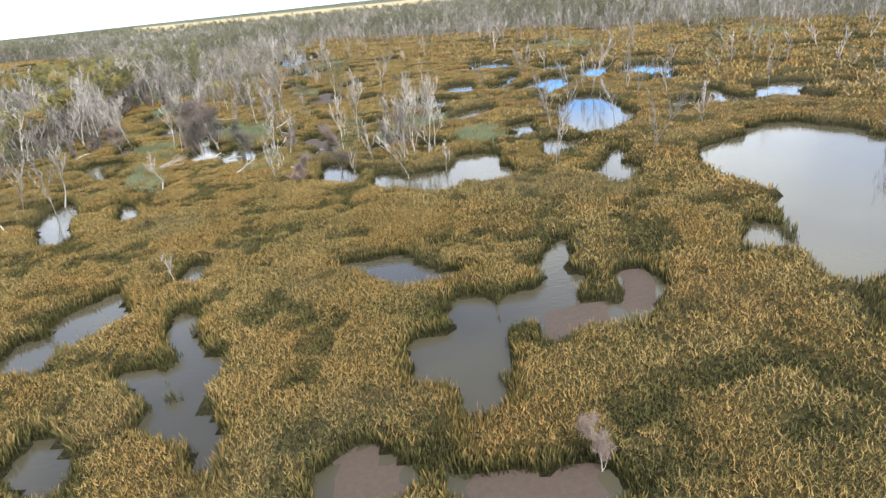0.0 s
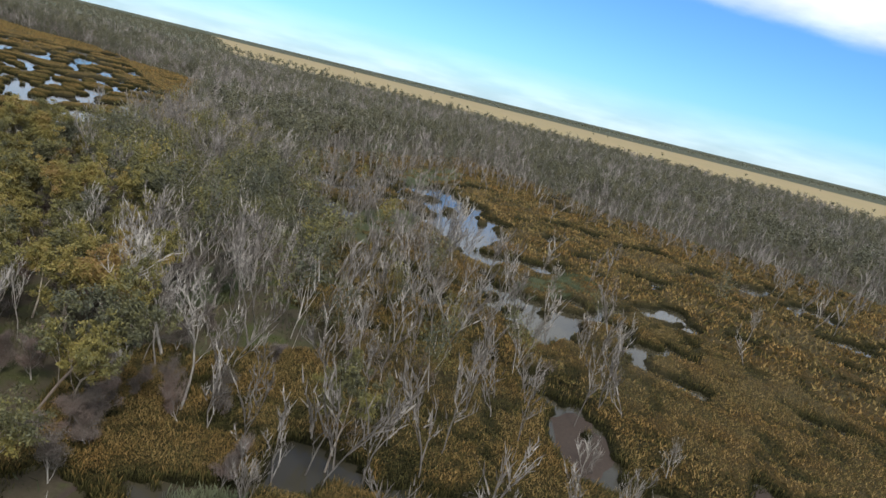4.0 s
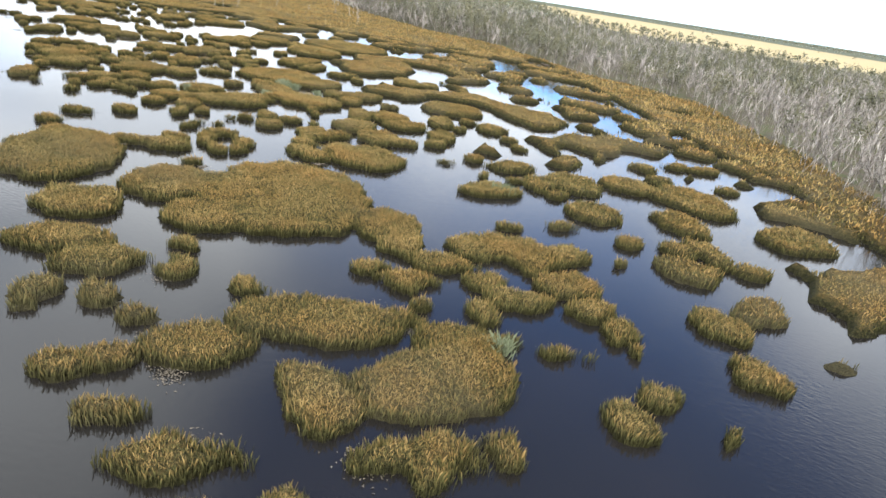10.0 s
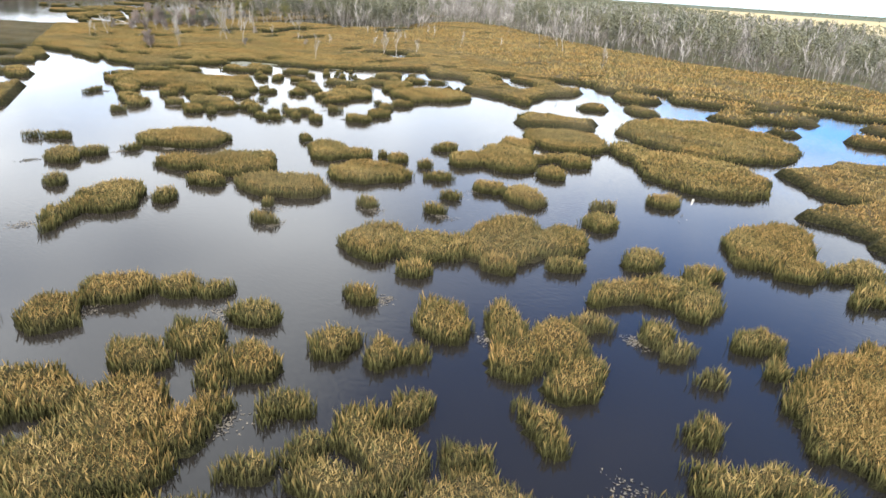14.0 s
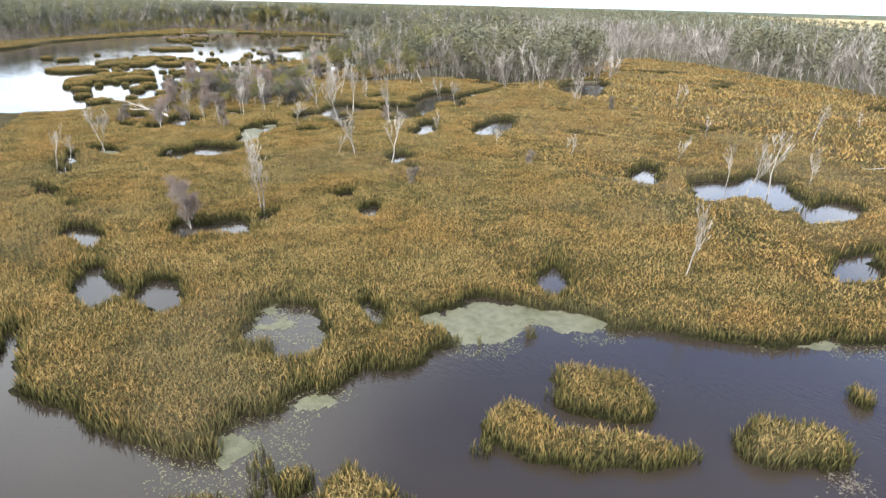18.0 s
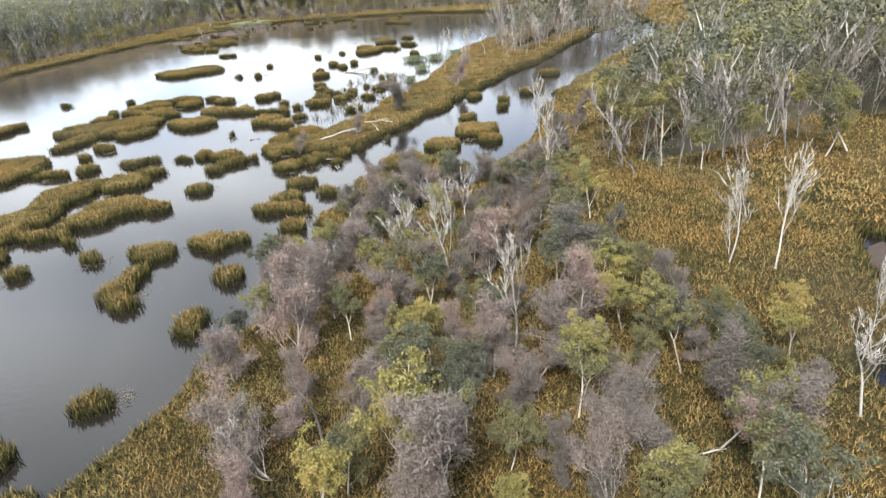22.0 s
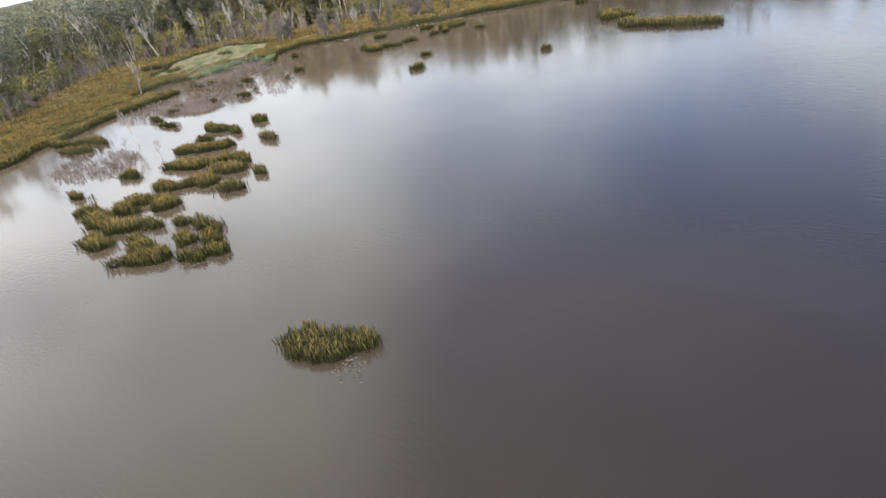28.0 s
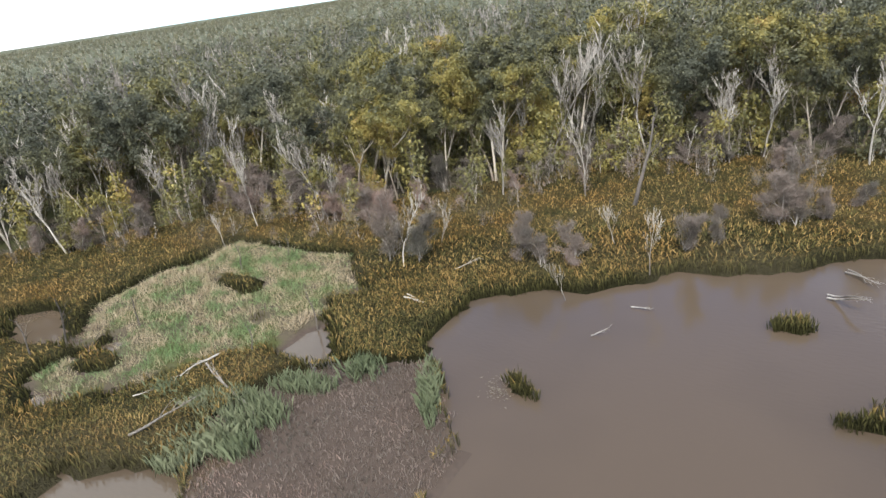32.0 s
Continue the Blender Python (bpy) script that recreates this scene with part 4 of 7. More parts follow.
islet((-697.8, 537.6, 1.5, 1.3, 27), (-697.8, 535.1, 2.1, 1.8, 27))
islet((-684.9, 545.3, 0.8, 0.7, 26))
islet((-687.1, 544.9, 0.7, 0.7, 26))
islet((-682.3, 547.1, 0.7, 0.7, 26))
islet((-683.6, 547.1, 0.7, 0.7, 26))
islet((-711.1, 513.1, 2.1, 1.4, 32))
islet((-709.0, 523.5, 3.0, 2.2, 29))
islet((-691.9, 546.5, 1.2, 0.9, 24))
islet((-709.4, 529.6, 1.7, 1.3, 27))
islet((-714.1, 512.1, 1.4, 1.1, 32))
islet((-713.8, 519.3, 2.6, 2.1, 30))
islet((-680.3, 552.2, 0.7, 0.7, 24))
islet((-678.8, 552.5, 0.7, 0.7, 24))
islet((-716.0, 515.7, 3.2, 2.4, 31))
islet((-684.8, 553.2, 0.7, 0.7, 23))
islet((-714.9, 525.6, 4.3, 2.2, 28))
islet((-717.7, 511.0, 1.5, 1.6, 32))
islet((-681.4, 555.5, 0.7, 1.3, 22))
islet((-718.1, 520.6, 2.8, 2.0, 29))
islet((-687.0, 562.5, 0.7, 0.7, 18))
islet((-689.2, 562.1, 0.7, 0.7, 18))
islet((-728.7, 518.6, 1.6, 0.9, 28))
islet((-726.8, 606.9, 3.2, 1.5, 1))
islet((-740.3, 609.2, 3.4, 3.2, 0))
islet((-746.1, 613.8, 1.8, 2.0, -2))
islet((-740.8, 619.2, 3.0, 1.0, -4))
islet((-662.3, 520.6, 2.8, 2.2, 155))
islet((-666.3, 504.8, 2.0, 1.0, 157))
islet((-647.0, 516.6, 1.5, 0.8, 116))
islet((-648.1, 513.7, 1.1, 1.0, -137))
islet((-649.2, 511.7, 1.3, 0.6, 124))
islet((-646.7, 511.6, 1.3, 0.6, 102))
islet((-643.6, 513.7, 1.0, 0.7, 127))
islet((-654.7, 510.3, 1.2, 0.8, 139))
islet((-662.0, 516.4, 2.0, 1.5, 151))
islet((-646.5, 519.8, 0.8, 0.6, 101))
islet((-650.6, 534.0, 1.3, 0.5, 113))
islet((-646.6, 524.7, 0.8, 0.4, 111))
islet((-652.6, 544.6, 1.2, 0.4, 111))
islet((-649.0, 518.3, 0.7, 0.7, 55))
islet((-648.2, 508.4, 1.8, 1.7, 135))
islet((-643.3, 540.5, 1.9, 1.3, 96))
islet((-674.4, 513.6, 1.2, 0.4, 148))
islet((-657.1, 508.1, 0.8, 0.5, 147))
islet((-820.5, 635.7, 1.1, 0.7, 8))
islet((-800.2, 644.8, 0.9, 1.0, 5))
islet((-810.9, 681.0, 1.8, 1.0, -12))
islet((-369.7, 352.1, 2.6, 2.3, 153), (-370.0, 356.8, 2.9, 2.1, 55), (-367.3, 360.1, 1.7, 1.3, -151))
islet((-365.0, 361.9, 1.2, 1.0, 178))
islet((-360.1, 361.8, 1.9, 1.6, -175))
islet((-360.7, 354.2, 2.1, 1.6, -179), (-360.0, 357.4, 2.5, 1.5, 157), (-355.6, 355.7, 2.0, 1.4, 163), (-354.5, 358.1, 1.9, 1.5, 159), (-352.4, 354.1, 1.3, 0.8, -146))
islet((-349.9, 356.6, 1.3, 1.1, -176))
islet((-360.9, 348.2, 3.7, 2.3, -158), (-355.3, 350.8, 3.2, 2.3, 180), (-353.4, 347.7, 4.5, 2.5, -149), (-352.7, 345.2, 2.2, 1.4, -161), (-352.2, 352.3, 1.8, 1.2, -148))
islet((-347.2, 353.0, 1.4, 1.2, 170), (-346.3, 355.5, 1.4, 1.1, -148), (-345.0, 358.1, 2.1, 1.6, 141), (-344.7, 361.7, 1.4, 1.3, 127), (-342.5, 358.0, 1.9, 1.7, 136), (-343.2, 354.6, 2.1, 0.9, -138))
islet((-340.1, 360.5, 1.4, 1.1, 49))
islet((-356.9, 369.4, 1.5, 1.3, 137))
islet((-352.7, 363.2, 1.6, 1.4, -152), (-349.4, 364.6, 1.8, 1.5, 134), (-349.9, 370.6, 3.1, 2.0, 127), (-348.3, 366.6, 1.1, 1.0, 55))
islet((-346.3, 373.1, 3.3, 1.4, 123), (-343.3, 370.2, 2.2, 1.8, 100), (-342.6, 373.5, 3.1, 2.3, 104), (-341.7, 377.6, 1.6, 1.2, 90), (-339.3, 371.0, 2.4, 1.7, 103), (-338.1, 365.3, 2.9, 1.3, 120))
islet((-344.1, 392.3, 2.7, 1.8, 86), (-342.2, 384.4, 2.8, 1.7, 61), (-339.9, 387.5, 3.1, 2.0, 86), (-339.0, 393.2, 2.3, 1.4, 80), (-336.9, 387.7, 2.8, 1.6, 94))
islet((-338.2, 380.0, 1.6, 1.1, 95), (-335.9, 379.0, 1.4, 0.8, 56))
islet((-333.0, 377.1, 1.2, 0.8, 60))
islet((-331.3, 371.4, 1.6, 1.1, 82))
islet((-331.9, 384.1, 2.4, 1.5, 78), (-329.5, 381.4, 1.4, 0.9, 67), (-327.3, 380.5, 2.0, 1.1, 68))
islet((-326.1, 384.8, 2.3, 1.2, 63), (-324.6, 382.0, 2.8, 1.2, 90), (-325.6, 375.9, 2.4, 1.4, 71), (-324.0, 376.8, 2.2, 1.1, 88))
islet((-328.1, 369.3, 3.1, 1.3, 49), (-325.9, 370.2, 1.9, 0.9, 54))
islet((-332.2, 363.9, 1.3, 0.3, -136))
islet((-363.7, 378.1, 3.8, 2.9, 131), (-359.5, 380.5, 4.3, 3.1, 55), (-357.6, 376.0, 1.7, 1.4, 122), (-355.4, 387.4, 5.8, 3.8, 114), (-352.1, 390.8, 4.0, 3.0, 88), (-352.2, 381.7, 1.9, 1.5, 69), (-348.7, 386.4, 1.8, 1.3, 68), (-351.5, 398.5, 2.3, 1.6, 76))
islet((-336.1, 406.4, 7.3, 3.8, 86), (-332.6, 401.9, 3.4, 1.8, 80))
islet((-328.8, 404.1, 3.3, 1.7, 73), (-326.8, 399.7, 3.1, 1.5, 81))
islet((-462.0, 413.5, 13.6, 4.5, -140), (-461.1, 405.1, 8.3, 4.7, -151), (-449.4, 414.9, 8.3, 6.3, -147), (-442.3, 417.2, 3.6, 2.9, 126), (-454.5, 398.9, 6.2, 2.1, 163), (-448.3, 405.4, 2.6, 2.0, -177), (-442.7, 407.4, 3.5, 2.8, 158), (-453.1, 422.9, 3.8, 2.3, 136))
islet((-436.9, 412.4, 1.8, 1.6, 52))
islet((-440.4, 421.0, 1.2, 0.8, 122))
islet((-436.7, 419.3, 1.7, 1.4, 101))
islet((-445.0, 401.7, 2.0, 1.3, -154))
islet((-434.6, 424.9, 1.1, 0.9, 83), (-433.1, 422.1, 1.2, 0.9, 73), (-431.6, 423.1, 1.6, 1.0, 52))
islet((-430.6, 413.7, 0.8, 0.4, -136))
islet((-436.0, 429.7, 2.3, 1.3, -151), (-432.6, 428.5, 1.3, 0.9, 58))
islet((-440.3, 432.3, 2.2, 1.3, 50))
islet((-431.6, 434.7, 2.2, 1.4, 91), (-427.1, 432.7, 4.4, 2.7, 68), (-424.0, 430.5, 5.1, 3.0, 74), (-425.4, 426.1, 3.1, 1.6, 53), (-421.4, 424.2, 3.0, 1.7, 75))
islet((-446.5, 434.8, 1.9, 1.5, 57))
islet((-451.9, 432.5, 3.0, 1.2, 127), (-453.1, 429.6, 2.0, 1.1, -137))
islet((-457.7, 431.7, 1.4, 1.1, 132))
islet((-471.7, 422.6, 2.6, 1.5, -144))
islet((-469.5, 418.2, 2.2, 1.5, -151))
islet((-476.2, 420.7, 1.2, 0.9, 175))
islet((-476.0, 416.6, 2.3, 1.4, -149))
islet((-477.8, 413.4, 1.9, 1.3, 178))
islet((-473.8, 406.1, 2.3, 0.8, -141))
islet((-472.9, 402.7, 1.2, 0.7, 179))
islet((-470.1, 432.6, 2.4, 2.1, 166), (-465.8, 434.0, 5.7, 1.5, -138), (-468.1, 439.8, 3.6, 2.6, -139))
islet((-457.4, 443.0, 3.2, 2.2, 48))
islet((-451.4, 442.6, 1.1, 1.0, 84))
islet((-445.4, 447.4, 1.4, 1.0, 101))
islet((-441.2, 447.3, 1.2, 0.8, 66))
islet((-440.9, 459.3, 3.0, 2.0, 72))
islet((-437.7, 465.3, 1.5, 0.9, 68))
islet((-440.5, 440.3, 1.9, 1.4, 71), (-437.9, 440.2, 3.0, 1.4, 48), (-436.1, 444.3, 2.6, 1.6, 95), (-434.2, 449.0, 3.0, 1.4, 50))
islet((-432.4, 440.2, 2.1, 1.4, 69))
islet((-428.7, 439.4, 1.9, 1.2, 70))
islet((-435.1, 455.3, 1.9, 1.2, 82))
islet((-438.7, 450.9, 1.3, 0.9, 69))
islet((-429.5, 450.4, 4.1, 2.4, 83), (-426.6, 446.8, 3.3, 1.9, 69), (-424.5, 443.5, 1.9, 1.0, 56))
islet((-432.0, 459.2, 2.8, 1.5, 55))
islet((-428.2, 462.6, 2.5, 1.2, 54))
islet((-455.4, 451.3, 0.9, 0.6, 110))
islet((-450.6, 446.7, 0.9, 0.7, 105))
islet((-452.0, 452.5, 0.9, 0.6, 109))
islet((-448.1, 447.8, 0.8, 0.5, 102))
islet((-451.2, 456.0, 0.9, 0.6, 104))
islet((-445.2, 450.5, 0.8, 0.4, 102))
islet((-832.7, 609.9, 1.8, 0.9, 170))
islet((-822.8, 603.9, 1.6, 0.8, 174))
islet((-812.7, 593.9, 1.2, 0.7, -178))
islet((-831.9, 605.1, 1.6, 0.6, -180))
islet((-837.7, 606.1, 3.0, 1.0, -178))
islet((-835.1, 601.2, 2.5, 0.9, -177))
islet((-831.1, 598.0, 4.5, 1.2, -159), (-828.1, 600.8, 2.0, 0.8, -176))
islet((-826.7, 593.3, 4.2, 1.3, -159))
islet((-821.0, 596.3, 2.6, 0.9, -172))
islet((-818.3, 593.4, 2.2, 1.6, -177), (-819.4, 589.6, 2.8, 1.7, -160))
islet((-822.5, 586.9, 2.2, 1.1, -164))
islet((-812.6, 588.8, 2.1, 1.1, -156))
islet((-817.8, 584.1, 2.4, 1.3, 171))
islet((-821.9, 581.3, 2.4, 1.2, 169), (-822.6, 583.3, 2.2, 1.0, -162))
islet((-833.9, 588.5, 1.8, 0.8, 179))
islet((-834.6, 581.9, 2.4, 0.9, -172))
islet((-827.6, 579.3, 2.0, 0.9, -176))
islet((-823.2, 578.2, 2.6, 1.2, 179), (-817.1, 578.0, 4.3, 1.3, -164), (-816.5, 574.5, 2.7, 1.3, 179))
islet((-809.9, 576.2, 2.2, 1.2, -177), (-805.7, 575.4, 1.9, 1.1, -175), (-807.6, 573.8, 2.2, 0.8, -161))
islet((-806.3, 578.6, 1.4, 0.9, -177))
islet((-810.5, 581.3, 0.9, 0.5, -169), (-808.9, 581.9, 1.4, 0.6, -164), (-805.5, 581.4, 1.4, 0.7, -168), (-803.3, 579.9, 2.0, 1.0, 145))
islet((-800.7, 577.6, 1.5, 0.9, -166), (-801.5, 576.5, 1.5, 0.8, -163))
islet((-858.6, 608.0, 2.0, 0.6, 178))
islet((-868.1, 595.5, 3.4, 0.8, -174))
islet((-861.4, 597.5, 4.8, 0.9, -173))
islet((-859.7, 593.9, 5.6, 0.8, -170))
islet((-851.2, 605.8, 2.9, 0.6, -175))
islet((-797.3, 664.8, 4.2, 2.2, 147))
islet((-788.0, 656.2, 6.8, 1.4, 164), (-792.1, 658.7, 2.4, 1.4, 146), (-782.1, 655.9, 5.5, 1.7, 162))
islet((-758.4, 544.1, 7.0, 4.8, -175), (-756.8, 550.9, 7.3, 5.5, -179))
islet((-739.3, 563.4, 1.3, 0.9, 173))
islet((-732.4, 548.8, 1.2, 0.8, -176))
islet((-727.3, 552.2, 1.4, 1.1, 168))
islet((-719.9, 571.7, 1.7, 1.4, 167))
islet((-715.7, 574.9, 1.4, 1.2, 178))
islet((-712.8, 569.2, 1.5, 1.3, -175))
islet((-714.4, 562.8, 1.3, 1.0, -165))
islet((-708.5, 558.4, 2.0, 1.9, -151))
islet((-696.5, 549.4, 1.3, 1.0, 52))
islet((-699.9, 568.9, 0.8, 0.5, -152))
islet((-736.8, 596.6, 3.4, 2.2, 147), (-729.6, 592.5, 5.9, 3.8, 133), (-727.0, 598.1, 4.0, 1.2, -178))
islet((-709.8, 592.9, 1.8, 1.1, -177))
islet((-738.0, 579.4, 1.5, 0.9, 171))
islet((-736.3, 586.8, 1.2, 0.7, 171))
islet((-779.5, 571.5, 3.5, 1.3, -166))
islet((-200.7, 268.8, 1.9, 1.2, 88))
islet((-199.9, 282.3, 4.4, 1.2, 79), (-204.3, 284.2, 1.6, 0.9, 106))
islet((-189.0, 258.4, 3.6, 2.2, 145), (-185.4, 259.1, 1.6, 0.8, 64), (-184.4, 256.3, 1.5, 1.3, 63))
islet((-186.4, 253.3, 1.7, 1.5, 57))
islet((-186.5, 270.6, 1.5, 1.1, 99), (-184.8, 270.7, 0.9, 0.4, 73))
islet((-191.8, 273.1, 0.8, 0.5, 84))
islet((-182.5, 277.8, 1.4, 1.0, 89))
islet((-182.1, 272.5, 1.4, 0.4, 67))
islet((-178.6, 274.6, 2.5, 1.2, 68), (-174.9, 273.6, 2.8, 1.8, 116))
islet((-195.6, 297.6, 6.5, 3.2, 112), (-189.7, 299.9, 7.5, 3.4, 88), (-185.5, 285.9, 4.8, 1.2, 72), (-180.4, 291.7, 3.0, 1.7, 97))
islet((-174.2, 284.6, 1.8, 1.2, 98), (-170.3, 280.8, 2.4, 1.4, 109), (-168.5, 280.1, 1.9, 1.2, 99), (-170.5, 275.8, 1.8, 0.6, 62))
islet((-176.3, 261.6, 0.9, 0.5, 60))
islet((-173.3, 266.5, 1.1, 0.8, 68), (-171.3, 264.4, 0.8, 0.7, 107))
islet((-188.6, 318.0, 7.2, 2.7, 88), (-183.9, 324.0, 8.2, 3.1, 88), (-177.2, 318.8, 3.9, 1.5, 82))
islet((-167.0, 262.4, 2.4, 1.6, 61))
islet((-169.4, 258.2, 0.9, 0.6, 52))
islet((-163.0, 263.4, 1.8, 0.6, 52))
islet((-176.2, 249.3, 3.8, 2.5, 47), (-173.7, 252.6, 2.2, 1.9, 156))
islet((-199.8, 260.9, 1.7, 0.6, 75))
islet((-835.0, 667.4, 2.9, 2.6, 106), (-835.0, 661.0, 1.1, 0.8, -169), (-832.7, 661.9, 1.0, 0.7, -166))
islet((-851.0, 661.4, 1.6, 1.2, 170))
islet((-841.3, 667.1, 1.6, 1.0, -176))
islet((-846.1, 652.0, 1.8, 0.9, -170), (-843.4, 649.6, 2.0, 0.9, -168), (-840.7, 652.5, 2.3, 0.7, -168))
islet((-838.3, 655.8, 1.4, 0.9, -169))
islet((-826.5, 664.4, 0.9, 0.8, -155))
islet((-825.3, 644.3, 1.2, 0.7, -155))
islet((-851.7, 636.5, 1.3, 0.8, -172))
islet((-859.2, 630.2, 1.6, 0.9, -171))
islet((-850.5, 621.6, 1.4, 0.8, -165))
islet((-854.4, 617.6, 1.1, 0.5, -164))
islet((-861.9, 614.8, 1.0, 0.4, -165))
islet((-859.6, 611.6, 0.9, 0.4, -165))
islet((-865.6, 648.5, 1.3, 0.7, -180))
islet((-871.3, 629.1, 1.0, 0.5, -175))
islet((-835.0, 683.4, 1.7, 1.1, 178))
islet((-850.4, 632.0, 0.6, 0.4, 157))
islet((-852.1, 625.2, 0.6, 0.3, 153))
islet((-858.0, 626.5, 0.8, 0.4, 168))


def from_midline(x, y):
    best, side = np.full(np.shape(x), 1e9), np.zeros(np.shape(x))
    for (x0, y0), (x1, y1) in zip(MIDLINE[:-1], MIDLINE[1:]):
        dx, dy = x1 - x0, y1 - y0
        t = np.clip(((x - x0) * dx + (y - y0) * dy) / (dx * dx + dy * dy), 0, 1)
        d = np.hypot(x - x0 - t * dx, y - y0 - t * dy)
        side = np.where(d < best, dx * (y - y0) - dy * (x - x0), side)
        best = np.minimum(best, d)
    return best, side


dist, side = from_midline(X, Y)
reed = -lake
# small islets in the far reaches of the first lake
speck = vnoise(X, Y, 8.5, 5, 2) * 7 + 0.15
far_lake = (lake > 0) & (X > -560) & (((dist > 58) & (side < 0)) | ((dist > 25) & (side > 0))) & (taken < -5)
reed = np.where(far_lake, np.maximum(reed, speck), reed)
reed = np.minimum(reed, np.maximum(-pools, (vnoise(X, Y, 4.5, 9, 2) - np.where(X > -130, 0.26, 0.40)) * 5))
# little open patches in the beds
reed = np.where((lake < -5) & (dist > 75), np.minimum(reed, (0.5 - vnoise(X, Y, 13.0, 8, 3)) * 9), reed)
# muddy and watery gaps in the beds along the flight
gaps = np.where(X > -130, (np.where(Y < 110, 0.56, 0.45) - vnoise(X, Y, 7.5, 15, 3)) * 7, (0.62 - vnoise(X, Y, 7.0, 16, 3)) * 7)
reed = np.where((lake < -8) & ((X > -130) | ((X < -500) & (X > -640))), np.minimum(reed, np.maximum(gaps, -0.9)), reed)
reed = np.minimum(reed, -opens)
reed = np.minimum(reed, np.maximum(-flats, (vnoise(X, Y, 3.6, 9, 2) - 0.5) * 5))
reed = np.minimum(reed, -wood + 5.5)
reed = reed + np.where(np.abs(reed) < 3, 1.0, 0.0) * (0.7 * vnoise(X, Y, 3.2, 18, 2))
grassy = np.minimum(inside(GRASSY, X + 1.6 * warp_x, Y + 1.6 * warp_y), 3.4 + 6 * vnoise(X, Y, 5.0, 82, 2))
reed = np.minimum(reed, -grassy)

dead = inside(DEADREED, X + warp_x * 0.5, Y + warp_y * 0.5)
reed = np.where(dead > -0.5, np.maximum(reed, 1.0), reed)

# ---- ground, one sheet to the horizon ----
ax = np.concatenate((-5200 + np.linspace(0, 1, 34) ** 0.6 * 4140, np.arange(-1056, -630, 2.6), np.arange(-630, -540, 1.2), np.arange(-539, -130, 2.6), np.arange(-130, 110, 1.2), np.arange(111, 270, 3.0), 280 + np.linspace(0, 1, 34) ** 1.7 * 4800))
ay = np.concatenate((-3000 + np.linspace(0, 1, 20) ** 0.6 * 2920, np.arange(-76, 300, 1.4), np.arange(301, 445, 2.6), np.arange(446, 500, 1.2), np.arange(501, 825, 2.6), 830 + np.linspace(0, 1, 34) ** 1.7 * 4500))
GX, GY = np.meshgrid(ax, ay)


def sample_smooth(field, x, y):
    """The field between its grid points."""
    u, v = np.clip((x - gx[0]) / STEP, 0, len(gx) - 1.001), np.clip((y - gy[0]) / STEP, 0, len(gy) - 1.001)
    j, i = u.astype(int), v.astype(int)
    fu, fv = u - j, v - i
    return (field[i, j] * (1 - fu) + field[i, j + 1] * fu) * (1 - fv) + (field[i + 1, j] * (1 - fu) + field[i + 1, j + 1] * fu) * fv


def sample(field, x, y):
    i = np.clip(((y - gy[0]) / STEP).astype(int), 0, len(gy) - 1)
    j = np.clip(((x - gx[0]) / STEP).astype(int), 0, len(gx) - 1)
    return field[i, j]


bed = np.where(GX > -125, -0.25, np.where((GX < -500) & (GX > -640) & (sample(lake, GX, GY) < -8), -0.3, -0.8))
rise = np.clip((sample_smooth(reed, GX, GY) + 1.0) / 2.0, 0, 1)
gz = bed + (0.03 - bed) * rise * rise * (3 - 2 * rise) + vnoise(GX, GY, 6.0, 11, 3) * 0.1
on_flat = np.clip((sample_smooth(np.maximum(flats, -5), GX, GY) + 0.3) / 0.8, 0, 1)
gz = gz * (1 - on_flat) + on_flat * (0.06 + 0.03 * vnoise(GX, GY, 3.0, 14, 3))
gz = np.where(sample(wood, GX, GY) > 0, 0.35 + 0.15 * vnoise(GX, GY, 9.0, 12), gz)
gz = np.where(sample(dead, GX, GY) > -0.5, 0.10 + 0.05 * vnoise(GX, GY, 5.0, 13), gz)
gz = np.where(sample(grassy, GX, GY) > 0, 0.45 + 0.1 * vnoise(GX, GY, 4.0, 12), gz)
gz = np.where((GX < -1035) | (GX > 255) | (GY < -55) | (GY > 810), 0.4, gz)


def sheet(name, x, y, z, material):
    h, w = x.shape
    k = np.arange(h * w).reshape(h, w)
    q = np.stack((k[:-1, :-1], k[:-1, 1:], k[1:, 1:], k[1:, :-1]), -1).reshape(-1, 4)
    return mesh(name, np.stack((x, y, z), -1), q, material)


tagged(new("ground", sheet("ground", GX, GY, gz, GROUND)), "muddy marsh ground running to woods and dry farmland", "ground", kind="structure")
tagged(new("water", mesh("water", [(-1040, -60, 0), (260, -60, 0), (260, 815, 0), (-1040, 815, 0)], [(0, 1, 2, 3)], WATER)), "dark peaty lake water, brown where silty", "water", kind="structure")

# ---- reeds ----
rng = np.random.default_rng(7)
REED_TALL = 1.28


